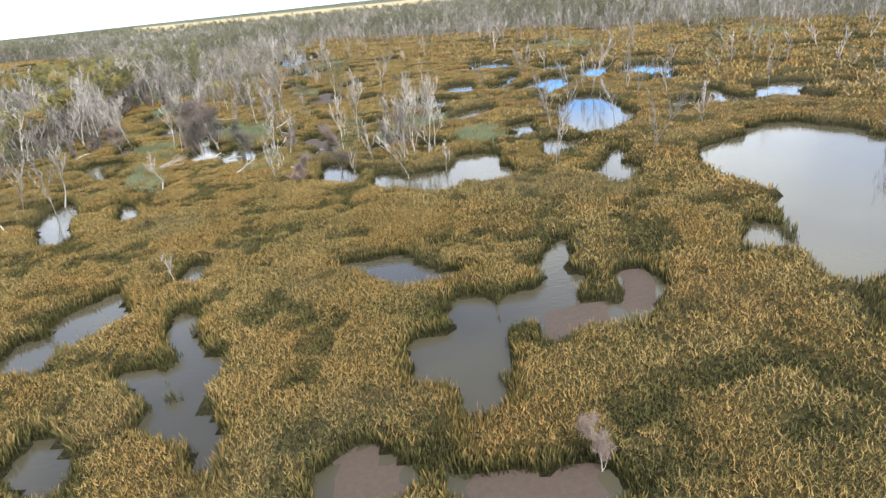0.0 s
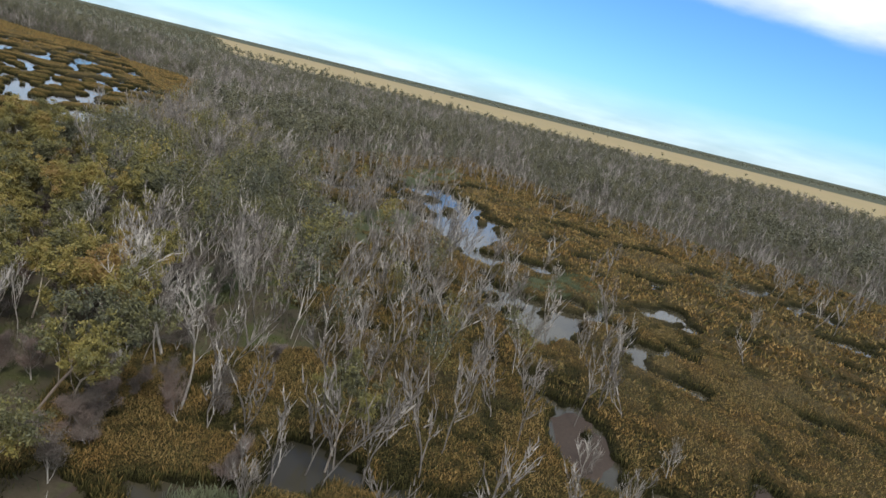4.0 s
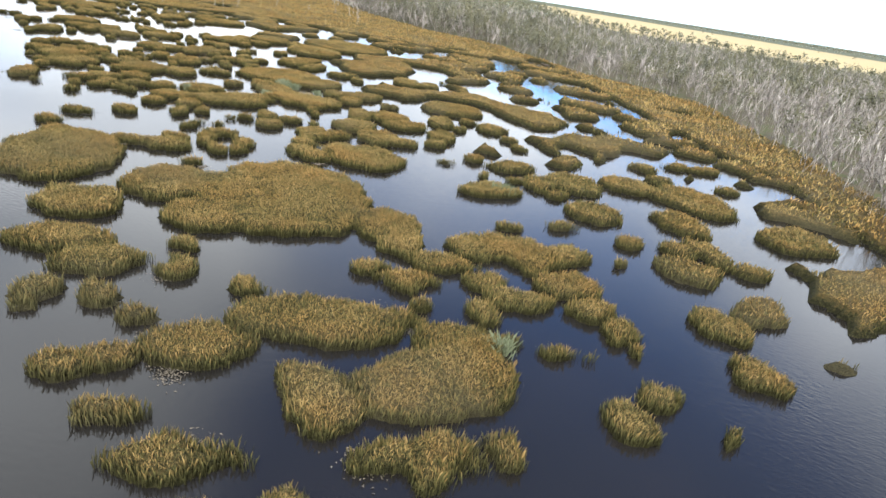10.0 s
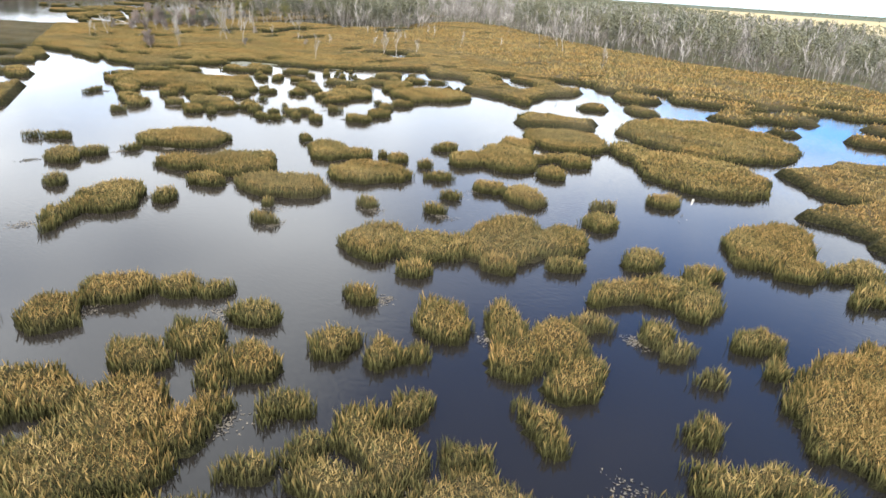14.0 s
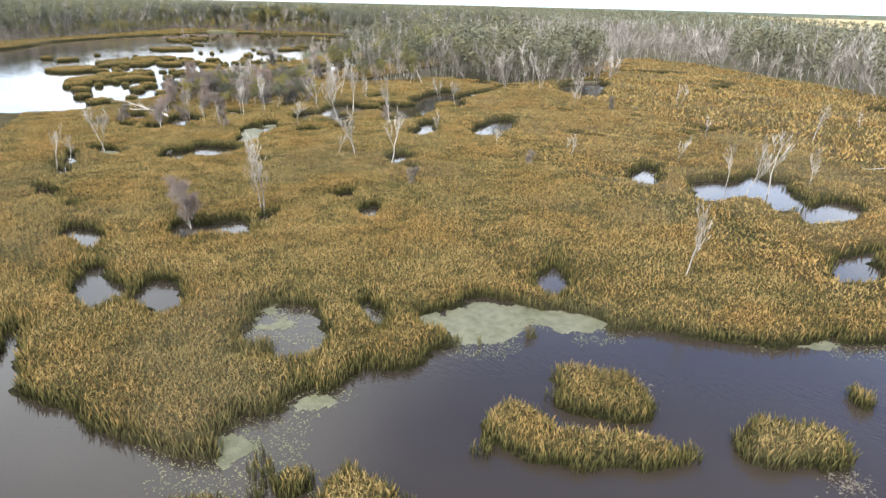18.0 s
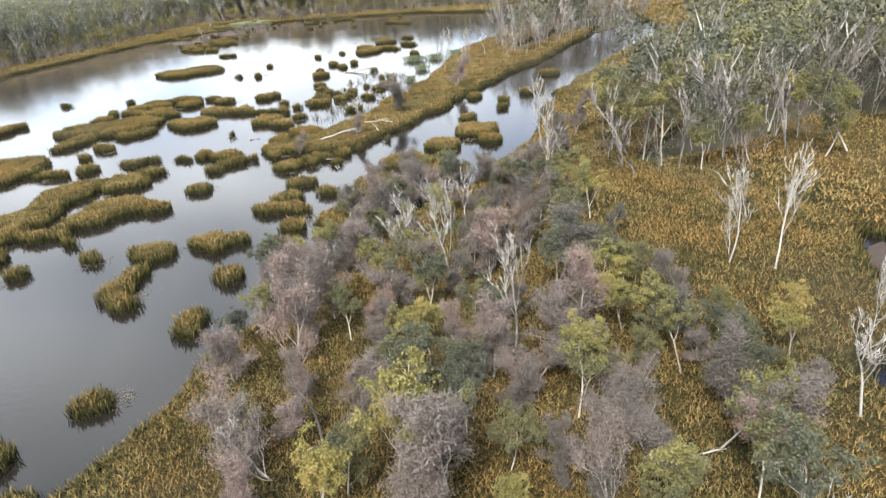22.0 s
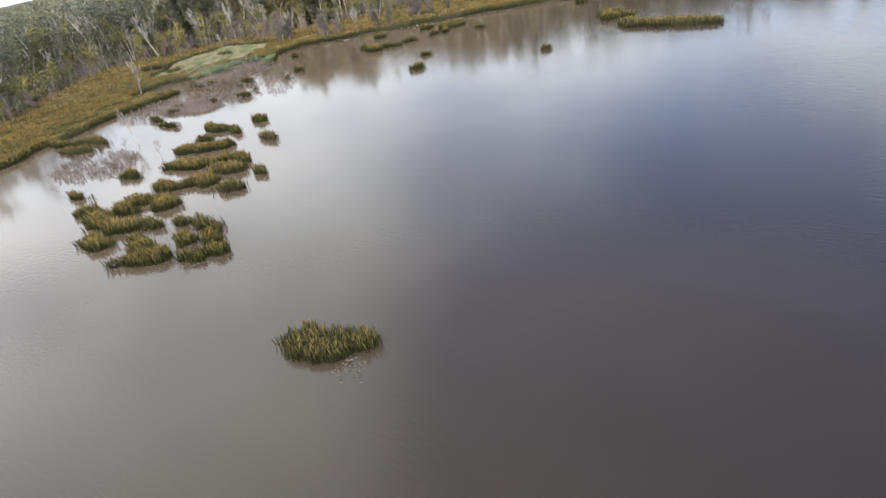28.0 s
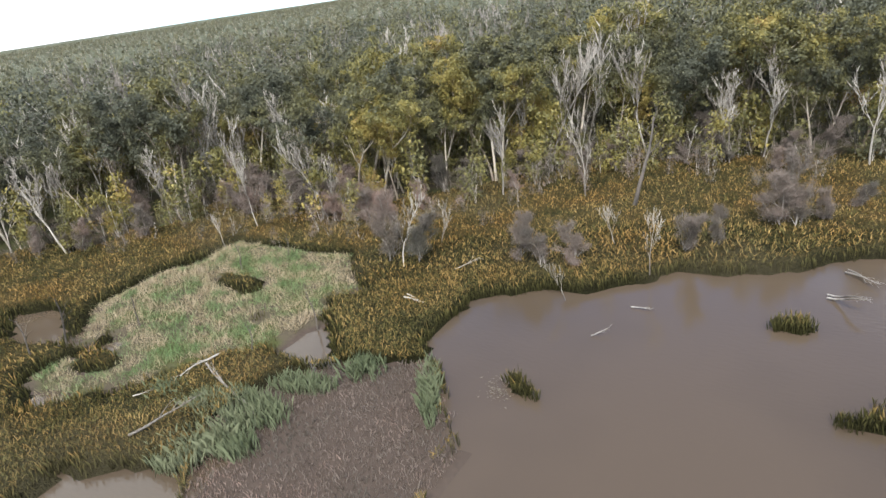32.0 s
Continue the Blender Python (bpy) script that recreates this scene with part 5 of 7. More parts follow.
def blades(x, y, z0, height, width, lean):
    """A bent tapered leaf for each point: two triangles."""
    n = len(x)
    a, b = rng.uniform(0, 6.283, n), rng.uniform(0, 6.283, n)
    h = height * rng.uniform(0.7, 1.15, n)
    l = lean * h * rng.uniform(0.2, 1.6, n)
    wx, wy = np.cos(a) * width / 2, np.sin(a) * width / 2
    tx, ty = np.cos(b) * l, np.sin(b) * l
    v = np.empty((n, 4, 3), np.float32)
    v[:, 0] = np.stack((x - wx, y - wy, z0), -1)
    v[:, 1] = np.stack((x + wx, y + wy, z0), -1)
    v[:, 2] = np.stack((x + wx * 0.9 + tx * 0.45, y + wy * 0.9 + ty * 0.45, z0 + h * 0.72), -1)
    v[:, 3] = np.stack((x + tx, y + ty, z0 + h), -1)
    k = np.arange(n)[:, None] * 4
    return v.reshape(-1, 3), np.concatenate((k + [0, 1, 2], k + [0, 2, 3]), 1).reshape(-1, 3)


def tips(x, y, z0, height, width, lean):
    """A single leaf tip for each point: one triangle."""
    n = len(x)
    a, b = rng.uniform(0, 6.283, n), rng.uniform(0, 6.283, n)
    h = height * rng.uniform(0.5, 1.3, n)
    l = lean * h * rng.uniform(0.2, 1.6, n)
    wx, wy = np.cos(a) * width / 2, np.sin(a) * width / 2
    v = np.empty((n, 3, 3), np.float32)
    v[:, 0] = np.stack((x - wx, y - wy, z0), -1)
    v[:, 1] = np.stack((x + wx, y + wy, z0), -1)
    v[:, 2] = np.stack((x + np.cos(b) * l, y + np.sin(b) * l, z0 + h), -1)
    return v.reshape(-1, 3), np.arange(3 * n).reshape(-1, 3)


def join(*vf):
    vs, fs, k = [], [], 0
    for v, f in vf:
        vs.append(v); fs.append(f + k); k += len(v)
    return np.concatenate(vs), np.concatenate(fs)


def smooth(t):
    t = np.clip(t, 0, 1)
    return t * t * (3 - 2 * t)


def reed_top(x, y):
    """Height of the leaf tops: nearly level in the lake beds, tussocky in the first marsh."""
    swell = 1.0 + 0.12 * vnoise(x, y, 2.4, 21, 2)
    dips = smooth((-vnoise(x, y, 2.6, 23, 3) - 0.02) / 0.45)
    return REED_TALL * swell * (1.0 - np.where(x > -130, 0.40, np.where(x < -440, 0.18, 0.15)) * dips)


def thatch_top(x, y, inner, top, deep=0.38):
    """Height of the mat of stems and old leaves, coloured dark as shade below the leaf tops."""
    return smooth((inner - 0.1) / 0.55) * (top - deep + 0.15) - 0.15


top_all = reed_top(X, Y)
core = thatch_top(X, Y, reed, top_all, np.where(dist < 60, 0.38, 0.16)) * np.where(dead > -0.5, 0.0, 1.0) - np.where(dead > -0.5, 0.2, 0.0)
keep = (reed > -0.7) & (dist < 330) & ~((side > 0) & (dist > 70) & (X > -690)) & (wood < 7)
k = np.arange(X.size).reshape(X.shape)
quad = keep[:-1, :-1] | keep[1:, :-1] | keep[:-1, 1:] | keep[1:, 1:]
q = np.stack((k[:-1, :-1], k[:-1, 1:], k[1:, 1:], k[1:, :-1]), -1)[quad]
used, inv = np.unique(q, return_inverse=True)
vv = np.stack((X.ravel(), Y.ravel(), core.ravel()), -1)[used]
tagged(new("reed_thatch", mesh("reed_thatch", vv, inv.reshape(-1, 4), SHADED_THATCH)), "matted brown and green reed bed over the marsh, coloured dark as shade", "reeds", kind="stuff")


def stalks(px, py, pr, width, x0=0.0, y0=0.0, deep=0.38):
    """Leaves of a bed: standing blades along its edge, bent tips over its mat."""
    on = pr > rng.uniform(-0.15, 0.2, len(px))
    px, py, pr = px[on], py[on], pr[on]
    top = reed_top(px, py)
    edge = pr < 0.75
    e, i = edge, ~edge
    outer = blades(px[e] - x0, py[e] - y0, np.full(e.sum(), -0.08), (top[e] + 0.08) * (0.78 + 0.22 * smooth(pr[e] / 0.5)) * rng.uniform(0.72, 1.05, e.sum()), width * 0.85, 0.2)
    tuft = 0.16 + 1.6 * width
    z0 = np.maximum(thatch_top(px[i], py[i], pr[i], top[i], deep) - 0.04, top[i] - tuft - rng.uniform(-0.05, 0.16, i.sum()))
    inner = tips(px[i] - x0, py[i] - y0, z0, np.full(i.sum(), tuft), width * 1.1, 0.8)
    return join(outer, inner)


for lo, hi, per, width, nm in ((-1, 26, 98.0, 0.054, "reeds"), (26, 52, 48.0, 0.075, "wide_reeds"), (52, 100, 17.0, 0.12, "far_reeds"), (100, 220, 2.2, 0.32, "distant_reeds")):
    sel = (reed > -0.7) & (dist > lo) & (dist <= hi) & (wood < 6)
    sel &= ~((side > 0) & (dist > 30) & (X > -690)) & (dead < 0)
    n = rng.poisson(per, int(sel.sum()))
    px, py = (np.repeat(c[sel], n) + rng.uniform(-0.5, 0.5, n.sum()) for c in (X, Y))
    v, f = stalks(px, py, sample_smooth(reed, px, py), width, deep=0.38 if lo < 52 else 0.2)
    tagged(new(nm, mesh(nm, v, f, REED)), "tall reeds, green with painted shade below and dry golden-brown tops", "reeds", kind="stuff")


def reed_clump(blobs):
    """The clumps of one islet: a matted core of leaves and the standing blades round it."""
    b = np.array(blobs)
    cx, cy = b[:, 0].mean(), b[:, 1].mean()
    r = b[:, 2:4].max(1)
    x0, x1 = (b[:, 0] - r).min() - 0.9, (b[:, 0] + r).max() + 0.9
    y0, y1 = (b[:, 1] - r).min() - 0.9, (b[:, 1] + r).max() + 0.9
    st = 0.45 if (x1 - x0) * (y1 - y0) < 220 else 0.7
    u, w = np.meshgrid(np.arange(x0, x1, st), np.arange(y0, y1, st))
    inner = blobs_field(blobs, u + vnoise(u, w, 2.6, 41, 2) * 1.0, w + vnoise(u, w, 2.6, 42, 2) * 1.0)
    inner = inner + 0.62 * vnoise(u, w, 1.9, 44, 2) * min(max((x1 - x0) / 9, 0.35), 1.0)
    z = thatch_top(u, w, inner, reed_top(u, w))
    kk = np.arange(u.size).reshape(u.shape)
    # each part that stands apart in the water is a clump of its own
    lab = np.where(inner > -0.5, kk + 1, 0)
    while True:
        big = np.pad(lab, 1)
        grown = np.max([big[a:a + lab.shape[0], b:b + lab.shape[1]] for a in range(3) for b in range(3)], axis=0)
        grown = np.where(lab > 0, grown, 0)
        if (grown == lab).all():
            break
        lab = grown
    near = float(from_midline(np.array([cx]), np.array([cy]))[0][0]) < 60
    per = (98.0 if near else 28.0) * st * st
    for which in np.unique(lab[lab > 0]):
        on = lab == which
        if on.sum() < 5 or inner[on].max() < 0.1:
            continue
        qq = np.stack((kk[:-1, :-1], kk[:-1, 1:], kk[1:, 1:], kk[1:, :-1]), -1)[on[:-1, :-1] | on[1:, 1:] | on[1:, :-1] | on[:-1, 1:]]
        ids, iv = np.unique(qq, return_inverse=True)
        mx, my = float(u[on].mean()), float(w[on].mean())
        vm = np.stack((u.ravel() - mx, w.ravel() - my, z.ravel()), -1)[ids]
        sel = on & (inner > -0.35)
        n = rng.poisson(per, int(sel.sum()))
        du, dw = rng.uniform(-0.5, 0.5, n.sum()), rng.uniform(-0.5, 0.5, n.sum())
        gi, gj = np.gradient(inner)
        pr = np.repeat(inner[sel], n) + du * np.repeat(gj[sel], n) + dw * np.repeat(gi[sel], n)
        leaves = stalks(np.repeat(u[sel], n) + du * st, np.repeat(w[sel], n) + dw * st, pr, 0.056 if near else 0.115, mx, my)
        yield mx, my, (vm, iv.reshape(-1, 4)), leaves, math.sqrt(on.sum() * st * st / math.pi)


made = []
for blobs in islets:
    b = np.array(blobs)
    made.append((float(from_midline(b[:1, 0], b[:1, 1])[0][0]), blobs))
made.sort(key=lambda it: it[0])
rest_core, rest_leaf = [], []
clumps = [c for d, blobs in made for c in reed_clump(blobs)]
for i, (cx, cy, cv, lv, size) in enumerate(clumps):
    if i < 295:
        ob = new("reed_clump", mesh("reed_clump", *cv, SHADED_THATCH))
        ob.location = (cx, cy, 0)
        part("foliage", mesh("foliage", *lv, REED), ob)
        tagged(ob, "broad island of brown-topped reeds in open water" if size > 5 else ("small round clump of green and golden reeds in water" if size < 2.2 else "low clump of golden-brown reeds standing in water"), "reeds", "reed clumps in the water")
    else:
        rest_core.append((cv[0] + [cx, cy, 0], cv[1])); rest_leaf.append((lv[0] + [cx, cy, 0], lv[1]))
if rest_core:
    tagged(new("outer_reed_clumps", mesh("outer_reed_clumps", *join(*rest_core), SHADED_THATCH)), "far reed clumps scattered over the water", "reeds", kind="stuff")
    tagged(new("outer_reed_leaves", mesh("outer_reed_leaves", *join(*rest_leaf), REED)), "leaf tips of the far reed clumps", "reeds", kind="stuff")


# ---- trees ----
def tube(path, radii, sides):
    path, n = np.array(path, float), len(path)
    d = np.gradient(path, axis=0)
    d /= np.linalg.norm(d, axis=1)[:, None] + 1e-9
    ref = np.where(np.abs(d[:, 2:3]) > 0.9, [[1.0, 0, 0]], [[0, 0, 1.0]])
    s = np.cross(d, ref); s /= np.linalg.norm(s, axis=1)[:, None] + 1e-9
    t = np.cross(d, s)
    a = np.arange(sides) * 2 * math.pi / sides
    v = path[:, None] + np.array(radii)[:, None, None] * (np.cos(a)[None, :, None] * s[:, None] + np.sin(a)[None, :, None] * t[:, None])
    k = np.arange(n * sides).reshape(n, sides)
    k2 = np.roll(k, -1, 1)
    f = np.concatenate((np.stack((k[:-1], k2[:-1], k2[1:]), -1).reshape(-1, 3), np.stack((k[:-1], k2[1:], k[1:]), -1).reshape(-1, 3)))
    return v.reshape(-1, 3), f


def ribbon(rs, pts, r):
    """A far limb: one long thin triangle from its base to its end."""
    p, e = pts[0], pts[-1]
    d = np.cross(e - p, rs.normal(0, 1, 3))
    d = d / (np.linalg.norm(d) + 1e-9) * r * 1.5
    return np.array([p - d, p + d, e]), np.array([[0, 1, 2]])


def skeleton_tree(rs, height, radius, kids=(5, 4, 4), reach=(0.5, 0.5, 0.5), bare_to=0.35, wander=0.18, upward=0.5, sides=(6, 4, 3, 3), split=False, least=0.012):
    """Trunk and limbs as tapered tubes; returns them and the ends of the finest limbs."""
    tubes, ends, main = [], [], []

    def limb(p, d, length, r, level):
        segs = (6, 4, 3, 2, 1)[level]
        pts, dirs = [p], [d]
        for i in range(segs):
            d = d + rs.normal(0, wander, 3) + np.array([0, 0, upward * 0.12 * (level > 0)])
            d = d / np.linalg.norm(d)
            p = p + d * length / segs
            pts.append(p); dirs.append(d)
        tip = 0.35 if level == 0 else 0.25
        if level == 1:
            main.append(len(tubes))
        tubes.append(ribbon(rs, pts, r) if sides[level] == 1 else tube(pts, np.linspace(r, r * tip, segs + 1), sides[level]))
        if level == len(kids):
            ends.append(pts[-1]); return
        for c in range(kids[level]):
            f = bare_to + (1 - bare_to) * (c + rs.random()) / kids[level] if level == 0 else 0.3 + 0.7 * (c + rs.random()) / kids[level]
            i = min(int(f * segs), segs - 1)
            q = pts[i] + (pts[i + 1] - pts[i]) * (f * segs - i)
            a = rs.uniform(0, 6.283)
            side = np.array([math.cos(a), math.sin(a), 0.0])
            nd = dirs[i + 1] * upward + side * rs.uniform(0.5, 1.0) + np.array([0, 0, 0.15])
            limb(q, nd / np.linalg.norm(nd), length * reach[level] * rs.uniform(0.7, 1.2) * (1.15 - 0.5 * f * (level == 0)), max(r * (1 - 0.65 * f) * 0.55, least), level + 1)
        ends.append(pts[-1])

    limb(np.array([0.0, 0.0, -0.15]), np.array([rs.normal(0, 0.08), rs.normal(0, 0.08), 1.0]), height * 0.8, radius, 0)
    grow = height / max(max(t[0][:, 2].max() for t in tubes), 0.1)
    for t in tubes:
        t[0][:, 2] *= grow
    e = np.array(ends) * [1, 1, grow]
    if split:
        cut = main + [len(tubes)]
        return tubes[0], [join(*tubes[a:b]) for a, b in zip(cut[:-1], cut[1:])], e
    return (*join(*tubes), e)


def leaf_cards(rs, centres, per, spread, size):
    n = len(centres) * per
    c = np.repeat(centres, per, 0) + rs.normal(0, spread, (n, 3)) * [1, 1, 0.75]
    a, b = rs.normal(0, 1, (n, 3)), rs.normal(0, 1, (n, 3))
    b[:, 2] -= 0.8
    a /= np.linalg.norm(a, axis=1)[:, None]; b /= np.linalg.norm(b, axis=1)[:, None]
    s = size * rs.uniform(0.6, 1.3, (n, 1))
    v = np.stack((c - a * s * 0.45, c + a * s * 0.45, c + b * s * 1.3), 1)
    return v.reshape(-1, 3), np.arange(3 * n).reshape(-1, 3)


def make_bare(seed, h=8.0):
    rs = np.random.default_rng(seed)
    trunk, limbs, e = skeleton_tree(rs, h, h * 0.0098, (6 + seed % 3, 4, 3, 3), (0.36, 0.5, 0.55, 0.55), rs.uniform(0.25, 0.5), rs.uniform(0.08, 0.16), rs.uniform(1.0, 1.8), (6, 4, 3, 1, 1), split=True, least=0.018)
    ob = new("bare_tree", mesh("bare_tree", *trunk, DEADWOOD))
    for l in limbs:
        part("limb", mesh("limb", *l, DEADWOOD), ob)
    return tagged(ob, "leafless dead gum tree with pale bleached limbs", "tree", "bare trees")


def twig_slivers(rs, centres, per, spread, length):
    """Fine dry twigs: long thin slivers, mostly upright."""
    n = len(centres) * per
    c = np.repeat(centres, per, 0) + rs.normal(0, spread, (n, 3))
    d = rs.normal(0, 0.75, (n, 3)) + [0, 0, 0.7]
    d *= length * rs.uniform(0.5, 1.4, (n, 1)) / (np.linalg.norm(d, axis=1)[:, None] + 1e-9)
    a = np.cross(d, rs.normal(0, 1, (n, 3)))
    a *= length * 0.08 / (np.linalg.norm(a, axis=1)[:, None] + 1e-9)
    return np.stack((c - a, c + a, c + d), 1).reshape(-1, 3), np.arange(3 * n).reshape(-1, 3)


def make_twiggy(seed, h=6.0):
    rs = np.random.default_rng(seed)
    v, f, e = skeleton_tree(rs, h, h * 0.010, (12, 5, 3), (0.36, 0.42, 0.5), 0.04, 0.16, 1.2, (5, 3, 3, 3))
    ob = new("leafless_shrub", mesh("leafless_shrub", v, f, GREYWOOD))
    part("twig_mass", mesh("twig_mass", *twig_slivers(rs, e, 40, 0.16, 0.2), TWIG), ob, "dense grey-brown dry twigs")
    return tagged(ob, "grey-brown dying shrub with dense dry twigs", "shrub", "dying shrubs")


def make_gum(seed, h=9.0):
    rs = np.random.default_rng(seed)
    trunk, limbs, e = skeleton_tree(rs, h, h * 0.0115, (6, 5), (0.42, 0.55), rs.uniform(0.3, 0.45), 0.14, 0.9, (6, 4, 3, 3), split=True)
    ob = new("gum_tree", mesh("gum_tree", *trunk, BARK))
    for l in limbs:
        part("limb", mesh("limb", *l, BARK), ob)
    part("crown", mesh("crown", *leaf_cards(rs, np.repeat(e, 3, 0) + rs.normal(0, 0.36, (len(e) * 3, 3)), 76, 0.17, 0.135), LEAF), ob, "loose olive-green crown of drooping leaves")
    return tagged(ob, "living gum tree with pale trunk and olive crown", "tree", "gum trees")


def make_burnt(seed, h=4.0):
    rs = np.random.default_rng(seed)
    v, f, e = skeleton_tree(rs, h, h * 0.02, (4, 3), (0.3, 0.5), 0.5, 0.15, 0.7, (6, 4, 3, 3))
    return tagged(new("charred_tree", mesh("charred_tree", v, f, DARKBARK)), "blackened dead tree stem with few limbs", "tree", "charred trees")


BARE, TWIGGY, GUM, BURNT = ([fn(100 + 7 * i + o) for i in range(n)] for fn, n, o in ((make_bare, 8, 0), (make_twiggy, 6, 300), (make_gum, 7, 600), (make_burnt, 3, 900)))
TALL = {id(BARE): 8.0, id(TWIGGY): 6.0, id(GUM): 9.0, id(BURNT): 4.0}
count = {id(k): 0 for k in (BARE, TWIGGY, GUM, BURNT)}
spots = []
trs = np.random.default_rng(5)


def stand(kind, x, y, h, z=None):
    """Stands one tree of a kind at a place, h metres tall."""
    i = count[id(kind)]
    count[id(kind)] += 1
    s = h / TALL[id(kind)]
    wide = trs.uniform(0.7, 1.15) if kind is BARE else (trs.uniform(1.0, 1.35) if kind is TWIGGY else 1.0)
    if z is None:
        z = float(sample_ground(np.array([x]), np.array([y]))[0])
    m = pose(x, y, z, trs.normal(0, 3), trs.normal(0, 3), trs.uniform(0, 360)) @ Matrix.Diagonal((s * wide * trs.uniform(0.85, 1.15), s * wide * trs.uniform(0.85, 1.15), s, 1))
    spots.append((x, y))
    if i < len(kind):
        kind[i].matrix_basis = m
        return kind[i]
    first = kind[trs.integers(len(kind))]
    return copy_thing(first, m @ Matrix.Diagonal((1 / first.scale[0], 1 / first.scale[1], 1 / first.scale[2], 1)))


def sample_ground(x, y):
    i = np.clip(np.searchsorted(ay, y), 1, len(ay) - 1)
    j = np.clip(np.searchsorted(ax, x), 1, len(ax) - 1)
    fx, fy = (x - ax[j - 1]) / (ax[j] - ax[j - 1]), (y - ay[i - 1]) / (ay[i] - ay[i - 1])
    return (gz[i - 1, j - 1] * (1 - fx) + gz[i - 1, j] * fx) * (1 - fy) + (gz[i, j - 1] * (1 - fx) + gz[i, j] * fx) * fy


stand(BARE, -63.8, 247.3, 14.4)
stand(BARE, -67.9, 228.9, 10.4)
stand(BARE, -95.7, 205.8, 9.7)
stand(BARE, -85.9, 210.4, 10.4)
stand(BARE, -106.0, 197.8, 5.2)
stand(BARE, -76.0, 226.5, 5.1)
stand(BARE, -128.7, 225.9, 8.7)
stand(BARE, -114.2, 218.5, 7.2)
stand(BARE, -107.1, 232.0, 10.0)
stand(BARE, -45.1, 242.3, 8.7)
stand(BARE, -112.9, 245.0, 10.0)
stand(BARE, -105.8, 236.9, 11.0)
stand(BARE, -157.4, 247.0, 10.7)
stand(BARE, -122.5, 219.6, 4.7)
stand(BARE, -101.5, 245.0, 8.9)
stand(BARE, -157.8, 281.3, 13.5)
stand(BARE, -145.1, 315.1, 14.0)
stand(BARE, -135.8, 299.9, 12.5)
stand(BARE, -140.1, 340.9, 10.9)
stand(BARE, -150.1, 316.6, 10.9)
stand(BARE, -132.6, 338.1, 9.5)
stand(BARE, -124.3, 314.7, 11.7)
stand(BARE, -163.5, 323.6, 9.0)
stand(BARE, -522.0, 470.7, 9.7)
stand(BARE, -532.1, 468.2, 5.0)
stand(BARE, -6.5, 83.5, 7.4)
stand(TWIGGY, -16.3, 90.6, 7.4)
stand(BARE, -1.4, 85.4, 5.2)
stand(BARE, -6.7, 92.8, 10.3)
stand(BARE, -42.7, 91.5, 5.7)
stand(BARE, -5.6, 93.5, 10.9)
stand(BARE, -3.7, 93.3, 14.5)
stand(BARE, -10.3, 98.5, 6.5)
stand(BARE, -6.3, 98.1, 11.6)
stand(BARE, -26.4, 101.8, 8.3)
stand(BARE, -17.5, 100.6, 9.5)
stand(BARE, -15.6, 105.3, 13.0)
stand(BARE, -51.2, 116.5, 9.4)
stand(BARE, -48.1, 112.3, 11.9)
stand(BARE, -48.2, 114.6, 11.5)
stand(TWIGGY, -41.0, 104.9, 11.0)
stand(TWIGGY, -42.6, 115.1, 9.4)
stand(TWIGGY, -39.8, 117.1, 4.4)
stand(TWIGGY, -34.9, 108.5, 4.9)
stand(BARE, -29.4, 104.5, 8.0)
stand(BARE, -40.2, 133.3, 10.3)
stand(BARE, -22.9, 154.7, 5.1)
stand(BARE, -45.4, 175.5, 9.0)
stand(BARE, -56.7, 162.8, 7.7)
stand(BARE, -36.5, 189.0, 5.6)
stand(BARE, -68.4, 164.2, 6.0)
stand(BARE, -8.1, 100.2, 10.5)
stand(BARE, -6.7, 100.7, 12.4)
stand(BARE, -3.1, 101.3, 9.9)
stand(TWIGGY, -10.6, 100.7, 4.1)
stand(BARE, 61.7, 218.3, 8.0)
stand(BARE, 57.8, 204.9, 5.0)
stand(BARE, -7.4, 246.4, 7.8)
stand(BARE, -69.4, 124.8, 14.1)
stand(BARE, -74.5, 128.9, 14.8)
stand(BARE, -67.0, 126.2, 9.8)
stand(BARE, -67.8, 133.7, 6.1)
stand(BARE, -106.5, 182.7, 14.6)
stand(BARE, -89.6, 183.1, 14.7)
stand(BARE, -81.9, 178.8, 14.2)
stand(TWIGGY, -53.9, 139.3, 4.4)
stand(TWIGGY, -13.3, 176.2, 3.1)
stand(BARE, -26.2, 53.6, 4.2)
stand(TWIGGY, 5.6, 26.5, 3.1)
stand(BARE, -516.3, 444.5, 9.9)
stand(BARE, -530.2, 470.3, 8.3)
stand(TWIGGY, -516.8, 436.1, 6.1)
stand(BARE, -471.7, 460.9, 8.4)
stand(BARE, -481.9, 499.0, 7.3)
stand(BARE, -478.1, 494.9, 9.9)
stand(BARE, -476.1, 499.0, 10.1)
stand(BARE, -472.6, 504.8, 6.4)
stand(BARE, -491.6, 502.9, 5.8)
stand(BARE, -495.1, 524.0, 6.2)
stand(BARE, -481.2, 539.8, 8.3)
stand(BARE, -478.2, 564.1, 4.7)
stand(BARE, -522.2, 497.0, 3.1)
stand(BARE, -508.4, 498.9, 3.4)
stand(BARE, -560.9, 443.1, 8.1)
stand(BARE, -554.0, 434.3, 6.9)
stand(BARE, -558.7, 489.6, 10.9)
stand(BARE, -547.0, 493.4, 10.5)
stand(BARE, -515.9, 444.7, 10.3)
stand(TWIGGY, -521.8, 438.0, 5.1)
stand(BARE, -528.1, 468.9, 9.1)
stand(TWIGGY, -512.3, 464.5, 3.4)
stand(BARE, -505.7, 495.3, 4.6)
stand(BARE, -518.0, 491.9, 4.2)
stand(BARE, -561.4, 443.8, 8.5)
stand(BARE, -556.1, 436.7, 4.8)
